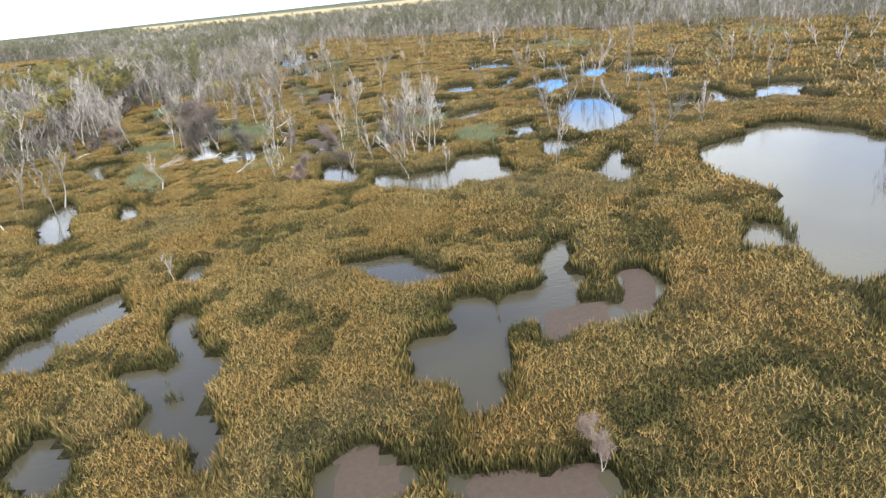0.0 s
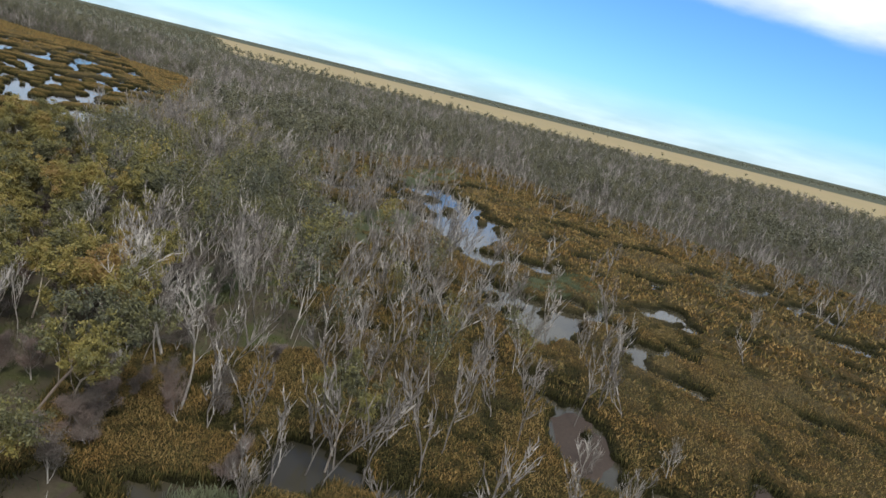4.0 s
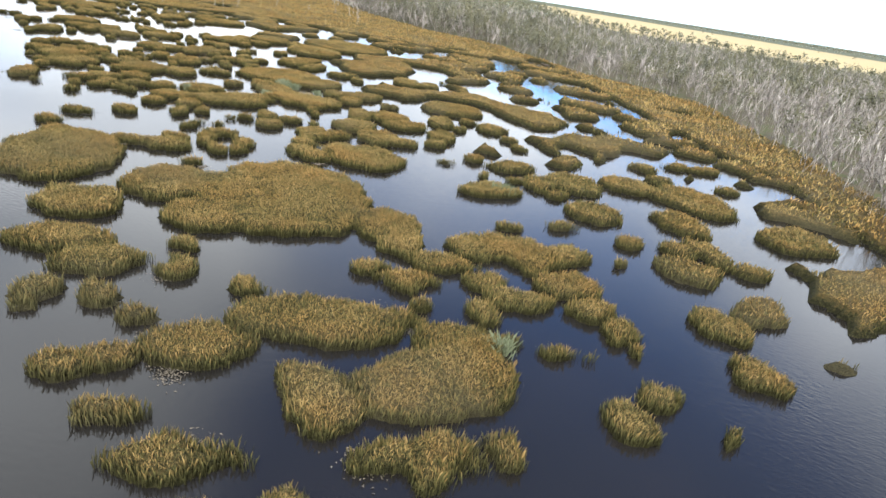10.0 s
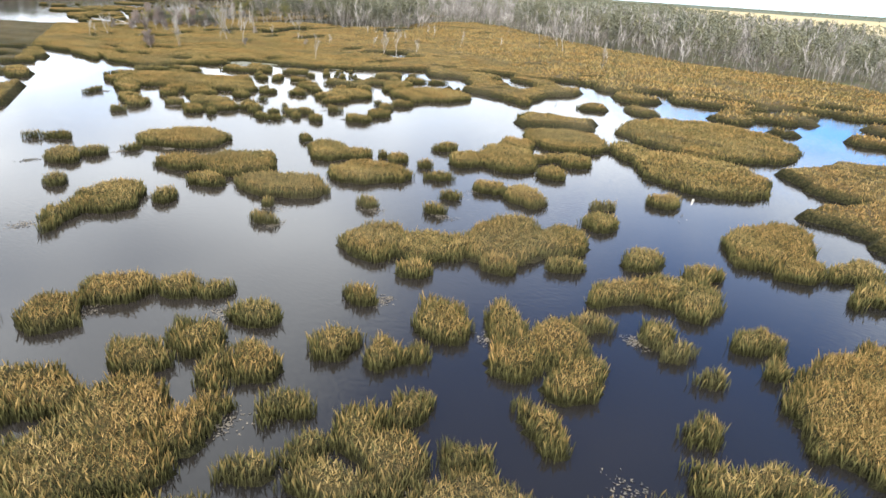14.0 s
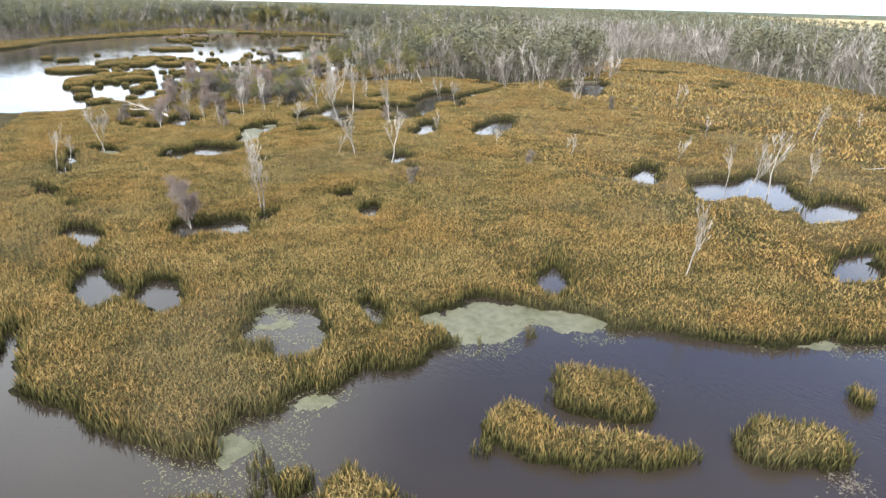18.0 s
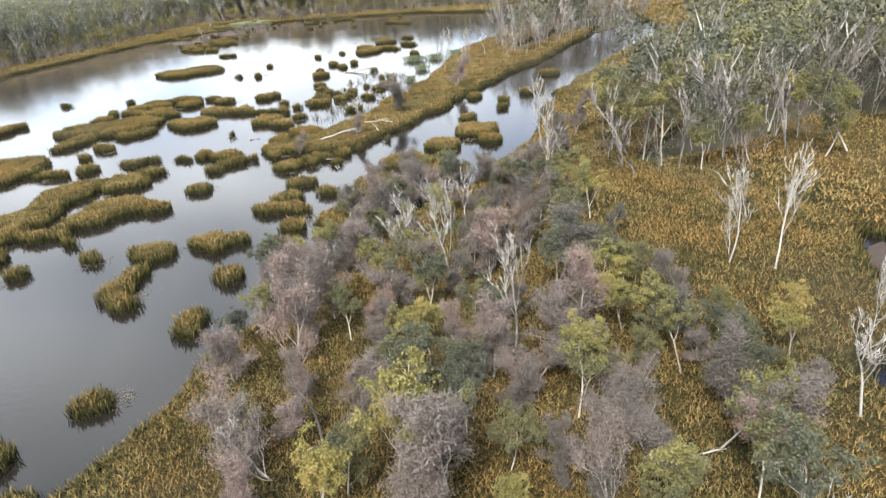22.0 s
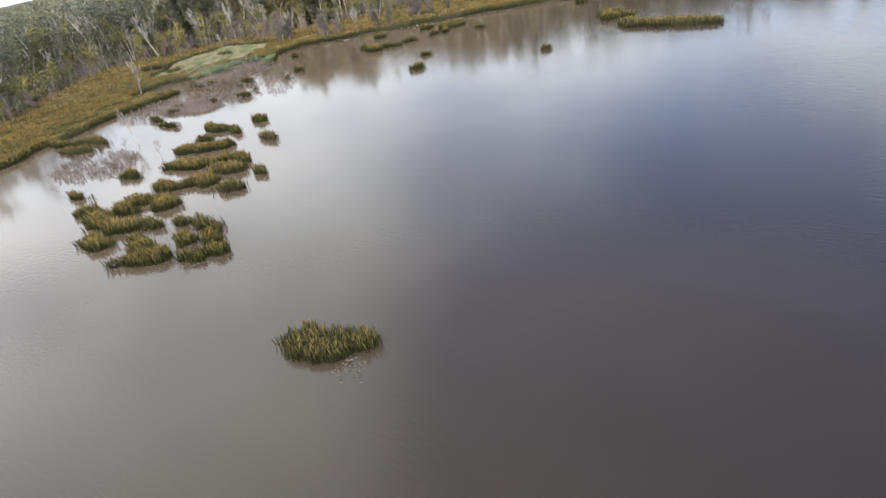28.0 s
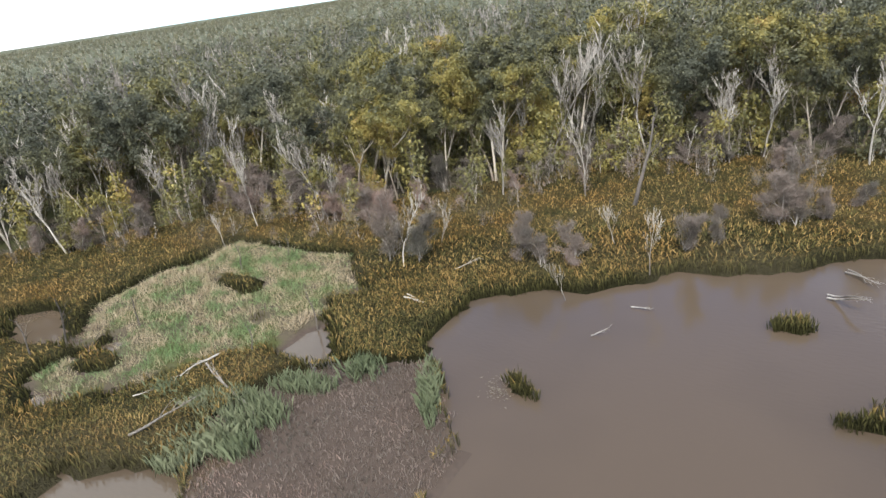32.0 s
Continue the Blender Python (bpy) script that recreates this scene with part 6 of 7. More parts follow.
stand(BARE, -539.7, 552.8, 8.5)
stand(BARE, -530.8, 489.5, 6.0)
stand(BARE, -519.0, 568.5, 6.2)
stand(TWIGGY, -507.8, 485.9, 2.8)
stand(TWIGGY, -524.9, 543.3, 4.1)
stand(BARE, -570.8, 493.7, 11.5)
stand(BARE, -570.1, 502.8, 9.2)
stand(BARE, -573.9, 481.7, 9.6)
stand(BARE, -573.9, 476.5, 9.1)
stand(BARE, -556.4, 478.2, 6.0)
stand(BARE, -554.1, 485.8, 11.6)
stand(BARE, -589.6, 512.4, 6.4)
stand(BARE, -566.1, 467.0, 5.4)
stand(BARE, -580.7, 467.9, 7.3)
stand(BARE, -569.7, 465.6, 5.6)
stand(TWIGGY, -577.5, 460.0, 3.9)
stand(TWIGGY, -563.9, 466.9, 3.9)
stand(TWIGGY, -552.4, 496.9, 3.5)
stand(BARE, -568.0, 530.9, 5.2)
stand(BARE, -576.1, 512.2, 6.3)
stand(BARE, -583.4, 454.9, 3.6)
stand(BARE, -608.6, 498.6, 8.8)
stand(BARE, -565.7, 556.4, 13.3)
stand(BARE, -598.8, 597.1, 10.7)
stand(BARE, -47.0, 180.0, 8.3)
stand(BARE, 55.6, 204.5, 9.5)
stand(BARE, -67.3, 162.8, 6.2)
stand(BARE, -54.7, 168.9, 6.6)
stand(BARE, -44.9, 173.1, 9.8)
stand(BARE, -31.5, 177.0, 3.9)
stand(BARE, -37.0, 188.8, 5.3)
stand(BARE, -64.8, 248.8, 14.9)
stand(BARE, -75.9, 257.9, 14.9)
stand(BARE, 34.6, 253.3, 12.3)
stand(BARE, 44.7, 250.0, 6.2)
stand(BARE, 10.0, 277.8, 10.5)
stand(BARE, -88.0, 187.6, 16.5)
stand(BARE, -81.8, 193.9, 14.4)
stand(BARE, -70.1, 195.4, 11.4)
stand(BARE, -72.6, 220.0, 5.3)
stand(BARE, -39.4, 216.2, 9.7)
stand(BARE, -67.8, 232.2, 13.0)
stand(BARE, -7.6, 246.4, 8.7)
stand(BARE, -106.2, 236.0, 8.7)
stand(GUM, -116.0, 242.6, 7.2)
stand(BARE, -112.6, 245.5, 6.8)
stand(GUM, -126.9, 241.1, 5.1)
stand(BARE, -145.6, 234.1, 5.6)
stand(GUM, -129.2, 257.2, 4.6)
stand(GUM, -138.3, 259.0, 4.1)
stand(BARE, -158.6, 246.4, 7.9)
stand(BARE, -135.3, 277.2, 5.6)
stand(GUM, -142.3, 390.3, 7.3)
stand(BARE, -146.1, 263.4, 4.9)
stand(GUM, -142.1, 276.8, 3.5)
stand(BARE, -159.9, 286.3, 8.2)
stand(BARE, -138.6, 295.1, 7.4)
stand(GUM, -155.0, 298.2, 5.4)
stand(GUM, -129.7, 324.6, 4.4)
stand(BARE, -151.5, 336.4, 9.1)
stand(GUM, -119.9, 360.1, 8.7)
stand(BARE, -160.8, 306.5, 4.8)
stand(BARE, -162.5, 318.3, 5.2)
stand(BARE, -170.7, 358.6, 6.3)
stand(BARE, -418.4, 533.8, 9.8)
stand(BARE, -465.4, 573.0, 12.5)
stand(BARE, -454.5, 573.3, 12.7)
stand(BARE, -470.0, 595.5, 12.8)
stand(BARE, -440.1, 635.7, 12.5)
stand(BARE, -526.8, 640.1, 11.4)
stand(BARE, -538.7, 551.8, 7.6)
stand(BARE, -518.2, 563.3, 6.7)
stand(BARE, -558.6, 563.9, 12.5)
stand(TWIGGY, -572.3, 458.0, 5.9)
stand(BARE, -576.5, 496.9, 7.8)
stand(BARE, -554.6, 522.0, 7.1)
stand(BARE, -534.9, 542.8, 5.8)
stand(BARE, -555.3, 557.5, 9.6)
stand(TWIGGY, -573.9, 464.6, 4.4)
stand(TWIGGY, -577.1, 459.9, 3.5)
stand(BARE, -573.1, 475.5, 8.7)
stand(TWIGGY, -582.7, 455.0, 4.1)
stand(BARE, -581.1, 463.6, 5.7)
stand(TWIGGY, -576.6, 473.6, 5.6)
stand(BARE, -580.9, 468.0, 7.0)
stand(BARE, -573.7, 481.1, 8.9)
stand(TWIGGY, -584.6, 473.2, 6.4)
stand(TWIGGY, -582.8, 482.4, 6.5)
stand(TWIGGY, -590.3, 479.4, 8.2)
stand(GUM, -592.2, 482.7, 4.9)
stand(GUM, -596.9, 482.7, 6.2)
stand(TWIGGY, -585.4, 497.4, 3.4)
stand(BARE, -577.9, 503.2, 8.0)
stand(BARE, -589.2, 511.4, 9.3)
stand(BARE, -605.9, 496.4, 10.0)
stand(TWIGGY, -603.6, 501.0, 6.1)
stand(BARE, -567.7, 529.8, 6.3)
stand(BARE, -615.2, 495.6, 6.3)
stand(TWIGGY, -586.4, 483.6, 4.0)
stand(GUM, -588.9, 482.1, 4.4)
stand(GUM, -593.3, 478.1, 7.7)
stand(TWIGGY, -582.1, 487.1, 5.2)
stand(BARE, -599.3, 472.2, 5.1)
stand(BURNT, -598.5, 477.2, 5.9)
stand(TWIGGY, -591.9, 485.9, 4.3)
stand(TWIGGY, -581.7, 492.6, 6.1)
stand(TWIGGY, -587.2, 490.8, 3.9)
stand(BARE, -594.8, 490.8, 10.2)
stand(GUM, -599.4, 487.4, 5.5)
stand(TWIGGY, -606.0, 480.8, 8.6)
stand(TWIGGY, -593.2, 495.3, 7.3)
stand(TWIGGY, -587.8, 499.3, 4.7)
stand(BARE, -609.8, 492.7, 9.2)
stand(TWIGGY, -609.7, 496.6, 5.6)
stand(BARE, -585.7, 511.7, 11.2)
stand(BARE, -591.5, 521.5, 6.4)
stand(GUM, -600.1, 531.6, 7.4)
stand(GUM, -608.7, 529.2, 10.3)
stand(GUM, -604.7, 531.3, 12.0)
stand(GUM, -596.2, 536.1, 8.0)
stand(GUM, -590.7, 541.4, 9.1)
stand(GUM, -588.3, 545.1, 10.4)
stand(BARE, -612.5, 498.5, 5.9)
stand(TWIGGY, -609.8, 504.2, 2.5)
stand(TWIGGY, -605.5, 505.6, 3.9)
stand(BARE, -611.7, 504.9, 8.4)
stand(TWIGGY, -607.5, 505.9, 3.1)
stand(TWIGGY, -610.2, 510.5, 3.4)
stand(GUM, -608.4, 514.3, 6.6)
stand(BARE, -612.1, 518.6, 10.3)
stand(TWIGGY, -623.1, 520.6, 1.8)
stand(TWIGGY, -616.2, 528.0, 6.5)
stand(BARE, -619.7, 528.5, 11.0)
stand(GUM, -612.4, 533.7, 9.7)
stand(TWIGGY, -621.7, 538.9, 7.6)
stand(GUM, -616.1, 541.6, 9.8)
stand(GUM, -621.6, 554.0, 10.8)
stand(BARE, -661.6, 541.0, 6.6)
stand(GUM, -622.2, 577.4, 9.8)
stand(BARE, -636.6, 588.7, 10.6)
stand(BARE, -682.6, 591.5, 11.5)
stand(BARE, -677.6, 597.9, 10.5)
stand(TWIGGY, -653.0, 513.3, 3.6)
stand(TWIGGY, -651.0, 522.6, 4.3)
stand(BARE, -658.4, 529.3, 5.3)
stand(TWIGGY, -657.9, 538.7, 7.6)
stand(TWIGGY, -661.9, 557.4, 7.2)
stand(BARE, -663.8, 560.9, 10.5)
stand(BARE, -676.4, 567.3, 11.3)
stand(BARE, -681.4, 584.1, 8.7)
stand(BARE, -687.1, 583.7, 9.8)
stand(BARE, -837.3, 595.6, 3.6)
stand(BARE, -848.4, 595.8, 3.0)
stand(BARE, -848.3, 598.6, 7.1)
stand(BARE, -887.5, 622.2, 8.7)
stand(BARE, -913.8, 679.6, 12.9)
stand(BURNT, -887.4, 644.7, 3.6)
stand(BARE, -867.4, 660.9, 5.1)
stand(BURNT, -885.3, 650.0, 4.4)
stand(BARE, -861.8, 666.1, 7.4)
stand(TWIGGY, -868.1, 665.6, 4.6)
stand(TWIGGY, -871.0, 664.8, 4.7)
stand(TWIGGY, -873.5, 665.4, 5.4)
stand(TWIGGY, -860.5, 671.1, 5.2)
stand(BARE, -883.8, 661.5, 8.7)
stand(TWIGGY, -858.0, 673.0, 4.1)
stand(BARE, -866.2, 671.1, 5.9)
stand(TWIGGY, -883.4, 662.9, 6.7)
stand(TWIGGY, -886.3, 662.2, 7.8)
stand(BURNT, -902.2, 644.6, 3.5)
stand(BARE, -883.3, 667.2, 5.8)
stand(TWIGGY, -852.1, 677.5, 7.5)
stand(TWIGGY, -853.0, 678.0, 6.3)
stand(BURNT, -906.9, 637.2, 5.1)
stand(BURNT, -906.6, 640.1, 5.8)
stand(TWIGGY, -849.5, 680.1, 4.1)
stand(BURNT, -901.9, 656.8, 3.4)
stand(BURNT, -867.5, 680.6, 12.1)
stand(TWIGGY, -846.9, 683.5, 3.6)
stand(BURNT, -899.3, 661.1, 2.5)
stand(BARE, -873.1, 682.4, 11.8)
stand(BARE, -883.1, 681.7, 12.8)
stand(BARE, -899.6, 670.2, 9.1)
stand(BARE, -901.9, 669.8, 13.7)
stand(BARE, -910.2, 661.8, 5.3)
stand(BARE, -909.2, 666.4, 11.9)
stand(BARE, -860.0, 696.2, 11.6)
stand(BARE, -861.9, 696.1, 12.4)
stand(BARE, -918.1, 671.8, 13.3)


# a thicket of dying shrubs on the bank between marsh and lake
THICKET = ((-609, 481), (-617, 490), (-626, 513), (-617, 518), (-603, 510), (-593, 497), (-584, 499), (-578, 490), (-598, 474), (-601, 478))
tx, ty = np.meshgrid(np.arange(-660, -540, 2.6), np.arange(430, 560, 2.6))
tx, ty = (tx + trs.uniform(-1.1, 1.1, tx.shape)).ravel(), (ty + trs.uniform(-1.1, 1.1, ty.shape)).ravel()
in_thicket = (inside(THICKET, tx, ty) > -4) & (trs.random(len(tx)) < 0.75)
for bx, by in zip(tx[in_thicket], ty[in_thicket]):
    if all(math.hypot(bx - sx, by - sy) > 1.6 for sx, sy in spots):
        stand(GUM if trs.random() < 0.4 else TWIGGY, float(bx), float(by), float(trs.uniform(3.2, 6.5)))

# the woods: the nearest trees as things, the rest joined
wx0, wy0 = np.meshgrid(np.arange(-1040, 260, 3.6), np.arange(-60, 815, 3.6))
wx = (wx0 + trs.uniform(-1.6, 1.6, wx0.shape)).ravel()
wy = (wy0 + trs.uniform(-1.6, 1.6, wy0.shape)).ravel()
wd, ws = from_midline(wx, wy)
ww = sample(wood, wx, wy)
ok = (ww > -2) & ~((ws > 0) & (wd > 110) & (wx > -690)) & (trs.random(len(wx)) < np.clip(0.7 + ww / 12, 0.55, 0.97) * np.where(wd > 160, 0.6, 1.0) * np.where(wd > 300, 0.6, 1.0))
stands = vnoise(wx, wy, 34.0, 61, 2)
west = wx < -720
live_share = np.where(west, 0.62, np.where((wx < -550) & (wy < 640) & (wy > 515), 0.6, np.clip(0.38 + 0.9 * stands, 0.06, 0.62) * np.where((wd < 120) & (wy < 420), np.where(wx > -108, 1.6, 1.05), 0.9)))
roll = trs.random(len(wx))
kind_of = np.where(ww < np.where(west, 5, 2), np.where(roll < np.where(west, 0.8, 0.5), 2, 0), np.where(roll < live_share, 1, np.where(roll < live_share + np.where(wd < 130, 0.25, 0.1), 2, 0)))
# dead trees spreading from the woods into the first marsh
marsh = (wx > -125) & (wx < 130) & (wy > 70) & (ww <= -2) & (wd > 12)
far_in = np.clip((ww + 42) / 40, 0, 1) * np.clip((wy - 118) / 60, 0.14, 1)
in_marsh = marsh & (trs.random(len(wx)) < 0.8 * far_in + 0.02 + 0.22 * (vnoise(wx, wy, 14.0, 19, 2) > 0.42))
ok |= in_marsh
kind_of = np.where(in_marsh, np.where(roll < 0.62, 0, np.where(roll < 0.94, 2, 1)), kind_of)
order = np.argsort(np.where(west, np.hypot(wx + 880, wy - 655), wd))
placed = {}
joined = {0: [], 1: [], 2: []}
for i in order:
    if not ok[i]:
        continue
    kd, wst = int(kind_of[i]), bool(west[i])
    tall = (trs.uniform(8.5, 14.0), trs.uniform(7.5, 12.5), trs.uniform(3.5, 6.5))[kd] * (1.45 if wst and kd < 2 else 1.0) * (0.85 if ww[i] < 3 else 1.0) * (1.3 if -720 < wx[i] < -380 else 1.0)
    lim = ((70, 150, 160), (34, 130, 70))[wst][kd]
    if placed.get((kd, wst), 0) < lim:
        placed[kd, wst] = placed.get((kd, wst), 0) + 1
        stand((BARE, GUM, TWIGGY)[kd], float(wx[i]), float(wy[i]), float(tall))
    else:
        joined[kd].append((wx[i], wy[i], tall, wd[i] if not wst else 0.45 * math.hypot(wx[i] + 880, wy[i] - 655)))


# a fringe of shrubs along the west shore woods
fr_n = 12000
fx1, fy1 = trs.uniform(-1000, -700, fr_n), trs.uniform(470, 800, fr_n)
fw = sample(wood, fx1, fy1)
for a, b, c in zip(fx1, fy1, fw):
    if -9 < c < 9 and trs.random() < 0.8 * min(1.0, (c + 11) / 9):
        joined[2].append((a, b, trs.uniform(2.2, 4.8), 0.0))


def low_bare(seed, fine=False):
    rs = np.random.default_rng(seed)
    v, f, e = skeleton_tree(rs, 1.0, 0.0085, (6, 4, 3) if fine else (6, 4), (0.4, 0.5, 0.5), 0.28, 0.14, 1.1, (3, 1, 1, 1), least=0.0045 if fine else 0.007)
    return v, f


def low_gum(seed, per=26, size=0.05):
    rs = np.random.default_rng(seed)
    v, f, e = skeleton_tree(rs, 1.0, 0.005, (8,), (0.42,), 0.35, 0.12, 0.9, (1, 1, 1, 1), least=0.004)
    return (v, f), leaf_cards(rs, e, per, 0.075, size)


def low_twig(seed):
    rs = np.random.default_rng(seed)
    v, f, e = skeleton_tree(rs, 1.0, 0.006, (9,), (0.42,), 0.15, 0.2, 1.1, (1, 1, 1, 1), least=0.004)
    return (v, f), twig_slivers(rs, e, 22, 0.07, 0.085)


def repeat_mesh(vf, at):
    """A mesh repeated over places (x, y, z, scale), turned at random."""
    v, f = vf
    n = len(at)
    a = trs.uniform(0, 6.283, n)
    c, s = np.cos(a)[:, None], np.sin(a)[:, None]
    sc = at[:, 3:4]
    out = np.stack(((v[None, :, 0] * c - v[None, :, 1] * s) * sc + at[:, 0:1], (v[None, :, 0] * s + v[None, :, 1] * c) * sc + at[:, 1:2], v[None, :, 2] * sc + at[:, 2:3]), -1)
    return out.reshape(-1, 3), (f[None] + (np.arange(n) * len(v))[:, None, None]).reshape(-1, 3)


def scatter(rows, makers, names, mats, label, cat):
    if not len(rows):
        return
    rows = np.array(rows, float)
    at = np.stack((rows[:, 0], rows[:, 1], sample_ground(rows[:, 0], rows[:, 1]) - 0.1, rows[:, 2]), -1)
    pick = trs.integers(len(makers), size=len(at))
    for k, (nm, m) in enumerate(zip(names, mats)):
        vf = [repeat_mesh(mk[k], at[pick == j]) for j, mk in enumerate(makers) if (pick == j).any()]
        tagged(new(nm, mesh(nm, *join(*vf), m)), label, cat, kind="stuff")


def low_sapling(seed):
    rs = np.random.default_rng(seed)
    v, f, e = skeleton_tree(rs, 1.0, 0.006, (9,), (0.34,), 0.08, 0.12, 1.2, (1, 1, 1, 1), least=0.004)
    return (v, f), leaf_cards(rs, e, 46, 0.07, 0.042)


sx0, sy0 = trs.uniform(-1040, -760, 9000), trs.uniform(520, 800, 9000)
sw, sd = sample(wood, sx0, sy0), np.hypot(sx0 + 880, sy0 - 640)
young = (sw > -1) & (sd < 150) & (trs.random(9000) < np.clip(1.25 - sd / 130, 0.2, 1.0) * 0.95)
saplings = [(a, b, h, 0.0) for a, b, h in zip(sx0[young], sy0[young], trs.uniform(3.5, 9.0, young.sum()))]
near_bare, far_bare = ([t for t in joined[0] if (t[3] < 95) == k] for k in (True, False))
near_gum, far_gum = ([t for t in joined[1] if (t[3] < 85) == k] for k in (True, False))
scatter(near_bare, [(low_bare(31 + i, True),) for i in range(6)], ("bare_woods",), (GREYWOOD,), "stand of leafless grey dead trees", "woods")
scatter(far_bare, [(low_bare(131 + i),) for i in range(5)], ("farther_bare_woods",), (GREYWOOD,), "farther stand of leafless grey dead trees", "woods")
scatter(near_gum, [low_gum(51 + i, 72, 0.026) for i in range(6)], ("gum_stems", "gum_crowns"), (GREYWOOD, LEAF), "stand of olive-green gum trees", "woods")
scatter(far_gum, [low_gum(151 + i) for i in range(5)], ("farther_gum_stems", "farther_gum_crowns"), (GREYWOOD, HAZED_LEAF), "farther stand of olive-green gum trees", "woods")
scatter(saplings, [low_sapling(41 + i) for i in range(5)], ("sapling_stems", "sapling_crowns"), (GREYWOOD, LEAF), "dense grey-green gum saplings below the tall trees", "saplings")
scatter(joined[2], [low_twig(71 + i) for i in range(4)], ("shrub_stems", "shrub_twigs"), (GREYWOOD, TWIG), "thicket of grey-brown dry shrubs", "shrubs")

# woods out to the horizon, with dry farmland beyond
fx0, fy0 = np.meshgrid(np.arange(-2600, 1900, 22.0), np.arange(-500, 3000, 22.0))
fx, fy = (fx0 + trs.uniform(-11, 11, fx0.shape)).ravel(), (fy0 + trs.uniform(-11, 11, fy0.shape)).ravel()
band = fx * 0.45 + fy * 0.9 + vnoise(fx, fy, 300.0, 77, 2) * 60
away = (fx < -1035) | (fx > 258) | (fy > 812)
farm = (band > 850) & (fx + 0.5 * fy > 70)
outer = away & (~farm & (band < 1500) | (trs.random(len(fx)) < 0.004) | (band > 2150) & (trs.random(len(fx)) < 0.4))
fr = np.stack((fx, fy, trs.uniform(8, 12, len(fx)), fx), -1)[outer]
scatter(fr, [low_gum(91 + i, 4, 0.13) for i in range(3)], ("far_stems", "far_crowns"), (BARK, HAZED_LEAF), "distant dark-green woods along the horizon", "woods")


# low growth on the floor of the nearer woods
sel = (wood > 0) & (dist < 55) & ((side < 0) | (dist < 40) | (X < -690))
n = rng.poisson(5.0 * np.clip(0.7 + 1.2 * vnoise(X[sel], Y[sel], 5.0, 17, 2), 0.05, 1.6))
px, py = np.repeat(X[sel], n) + rng.uniform(-0.5, 0.5, n.sum()), np.repeat(Y[sel], n) + rng.uniform(-0.5, 0.5, n.sum())
tagged(new("undergrowth", mesh("undergrowth", *tips(px, py, sample_ground(px, py) - 0.03, 0.25 + 0.5 * rng.random(len(px)) ** 2, 0.15, 0.8), UNDERGROWTH)), "dark low growth on the forest floor", "undergrowth", kind="stuff")


# ---- sedges, logs ----
def sedge(x, y, r):
    n = int(170 * max(r, 0.8))
    a, d = rng.uniform(0, 6.283, n), np.minimum(np.abs(rng.normal(0, 0.45, n)), 0.9) * r
    z = np.full(n, 0.0)
    v, f = blades(np.cos(a) * d, np.sin(a) * d * 0.8, z, REED_TALL * 1.05 * rng.uniform(0.6, 1.1, n), 0.05, 0.4)
    ob = new("sedge_clump", mesh("sedge_clump", v, f, GREENREED))
    ob.location = (x, y, 0.0)
    return tagged(ob, "pale bluish-green sedge clump among brown reeds", "sedge", "sedge clumps")


def sedge_patch(x, y, rx, ry, turn):
    """A wide patch of fine pale sedge."""
    n = int(62 * math.pi * rx * ry)
    a, d = rng.uniform(0, 6.283, n), np.sqrt(rng.random(n)) * (0.8 + 0.35 * rng.random(n))
    u, w = rx * d * np.cos(a), ry * d * np.sin(a)
    c, s = math.cos(radians(turn)), math.sin(radians(turn))
    px, py = u * c - w * s, u * s + w * c
    on = vnoise(px + x, py + y, 2.2, 52, 2) > -0.35
    px, py = px[on], py[on]
    tall = 1.25 + 0.35 * vnoise(px + x, py + y, 1.7, 53, 1)
    ob = new("sedge_patch", mesh("sedge_patch", *blades(px, py, np.full(len(px), 0.0), tall, 0.045, 0.28), GREENREED))
    ob.location = (x, y, 0.0)
    return tagged(ob, "wide patch of pale bluish-green sedge in the mud", "sedge", "sedge patches")


def log(x0, y0, x1, y1):
    length = math.hypot(x1 - x0, y1 - y0)
    rs = np.random.default_rng(int(abs(x0 * 10 + y0)))
    r = min(0.04 + 0.013 * length, 0.16)
    v, f, e = skeleton_tree(rs, length, r, (4, 3), (0.3, 0.5), 0.4, 0.1, 0.9, (6, 4, 3, 3))
    ob = new("fallen_log", mesh("fallen_log", v, f, DEADWOOD))
    ob.matrix_basis = Matrix.Translation((x0, y0, max(0.12, float(sample(core, np.array([x0]), np.array([y0]))[0]) + 0.2))) @ Vector((x1 - x0, y1 - y0, 0.05 * length)).to_track_quat("Z", "Y").to_matrix().to_4x4()
    return tagged(ob, "bleached fallen tree lying in the shallow water", "log", "fallen logs")


sedge(-8.0, 115.6, 4.2)
sedge(-31.1, 94.8, 3.2)
sedge(-53.3, 112.4, 3.2)
sedge(-49.7, 100.2, 1.8)
sedge(5.3, 100.5, 2.8)
sedge(-27.6, 96.1, 2.8)
sedge(-47.2, 92.3, 1.8)
sedge(-38.6, 175.9, 3.7)
sedge(-74.2, 168.4, 2.7)
sedge(-39.5, 123.5, 3.5)
sedge(-45.0, 137.2, 2.2)
sedge(40.6, 230.5, 16.1)
sedge(-43.8, 125.9, 2.2)
sedge(-308.3, 374.2, 1.9)
sedge(-314.1, 350.5, 1.1)
sedge(-304.4, 362.3, 1.3)
sedge(-300.3, 373.7, 1.2)
sedge(-623.3, 537.4, 2.0)
sedge(-613.1, 502.6, 1.4)
sedge(-613.0, 504.8, 1.2)
sedge(-701.1, 583.8, 3.4)
sedge(-679.0, 561.5, 1.7)
sedge(-696.7, 587.8, 3.3)
sedge(-877.6, 646.2, 2.2)
sedge(-882.6, 635.1, 2.4)
sedge(-871.7, 646.2, 1.2)
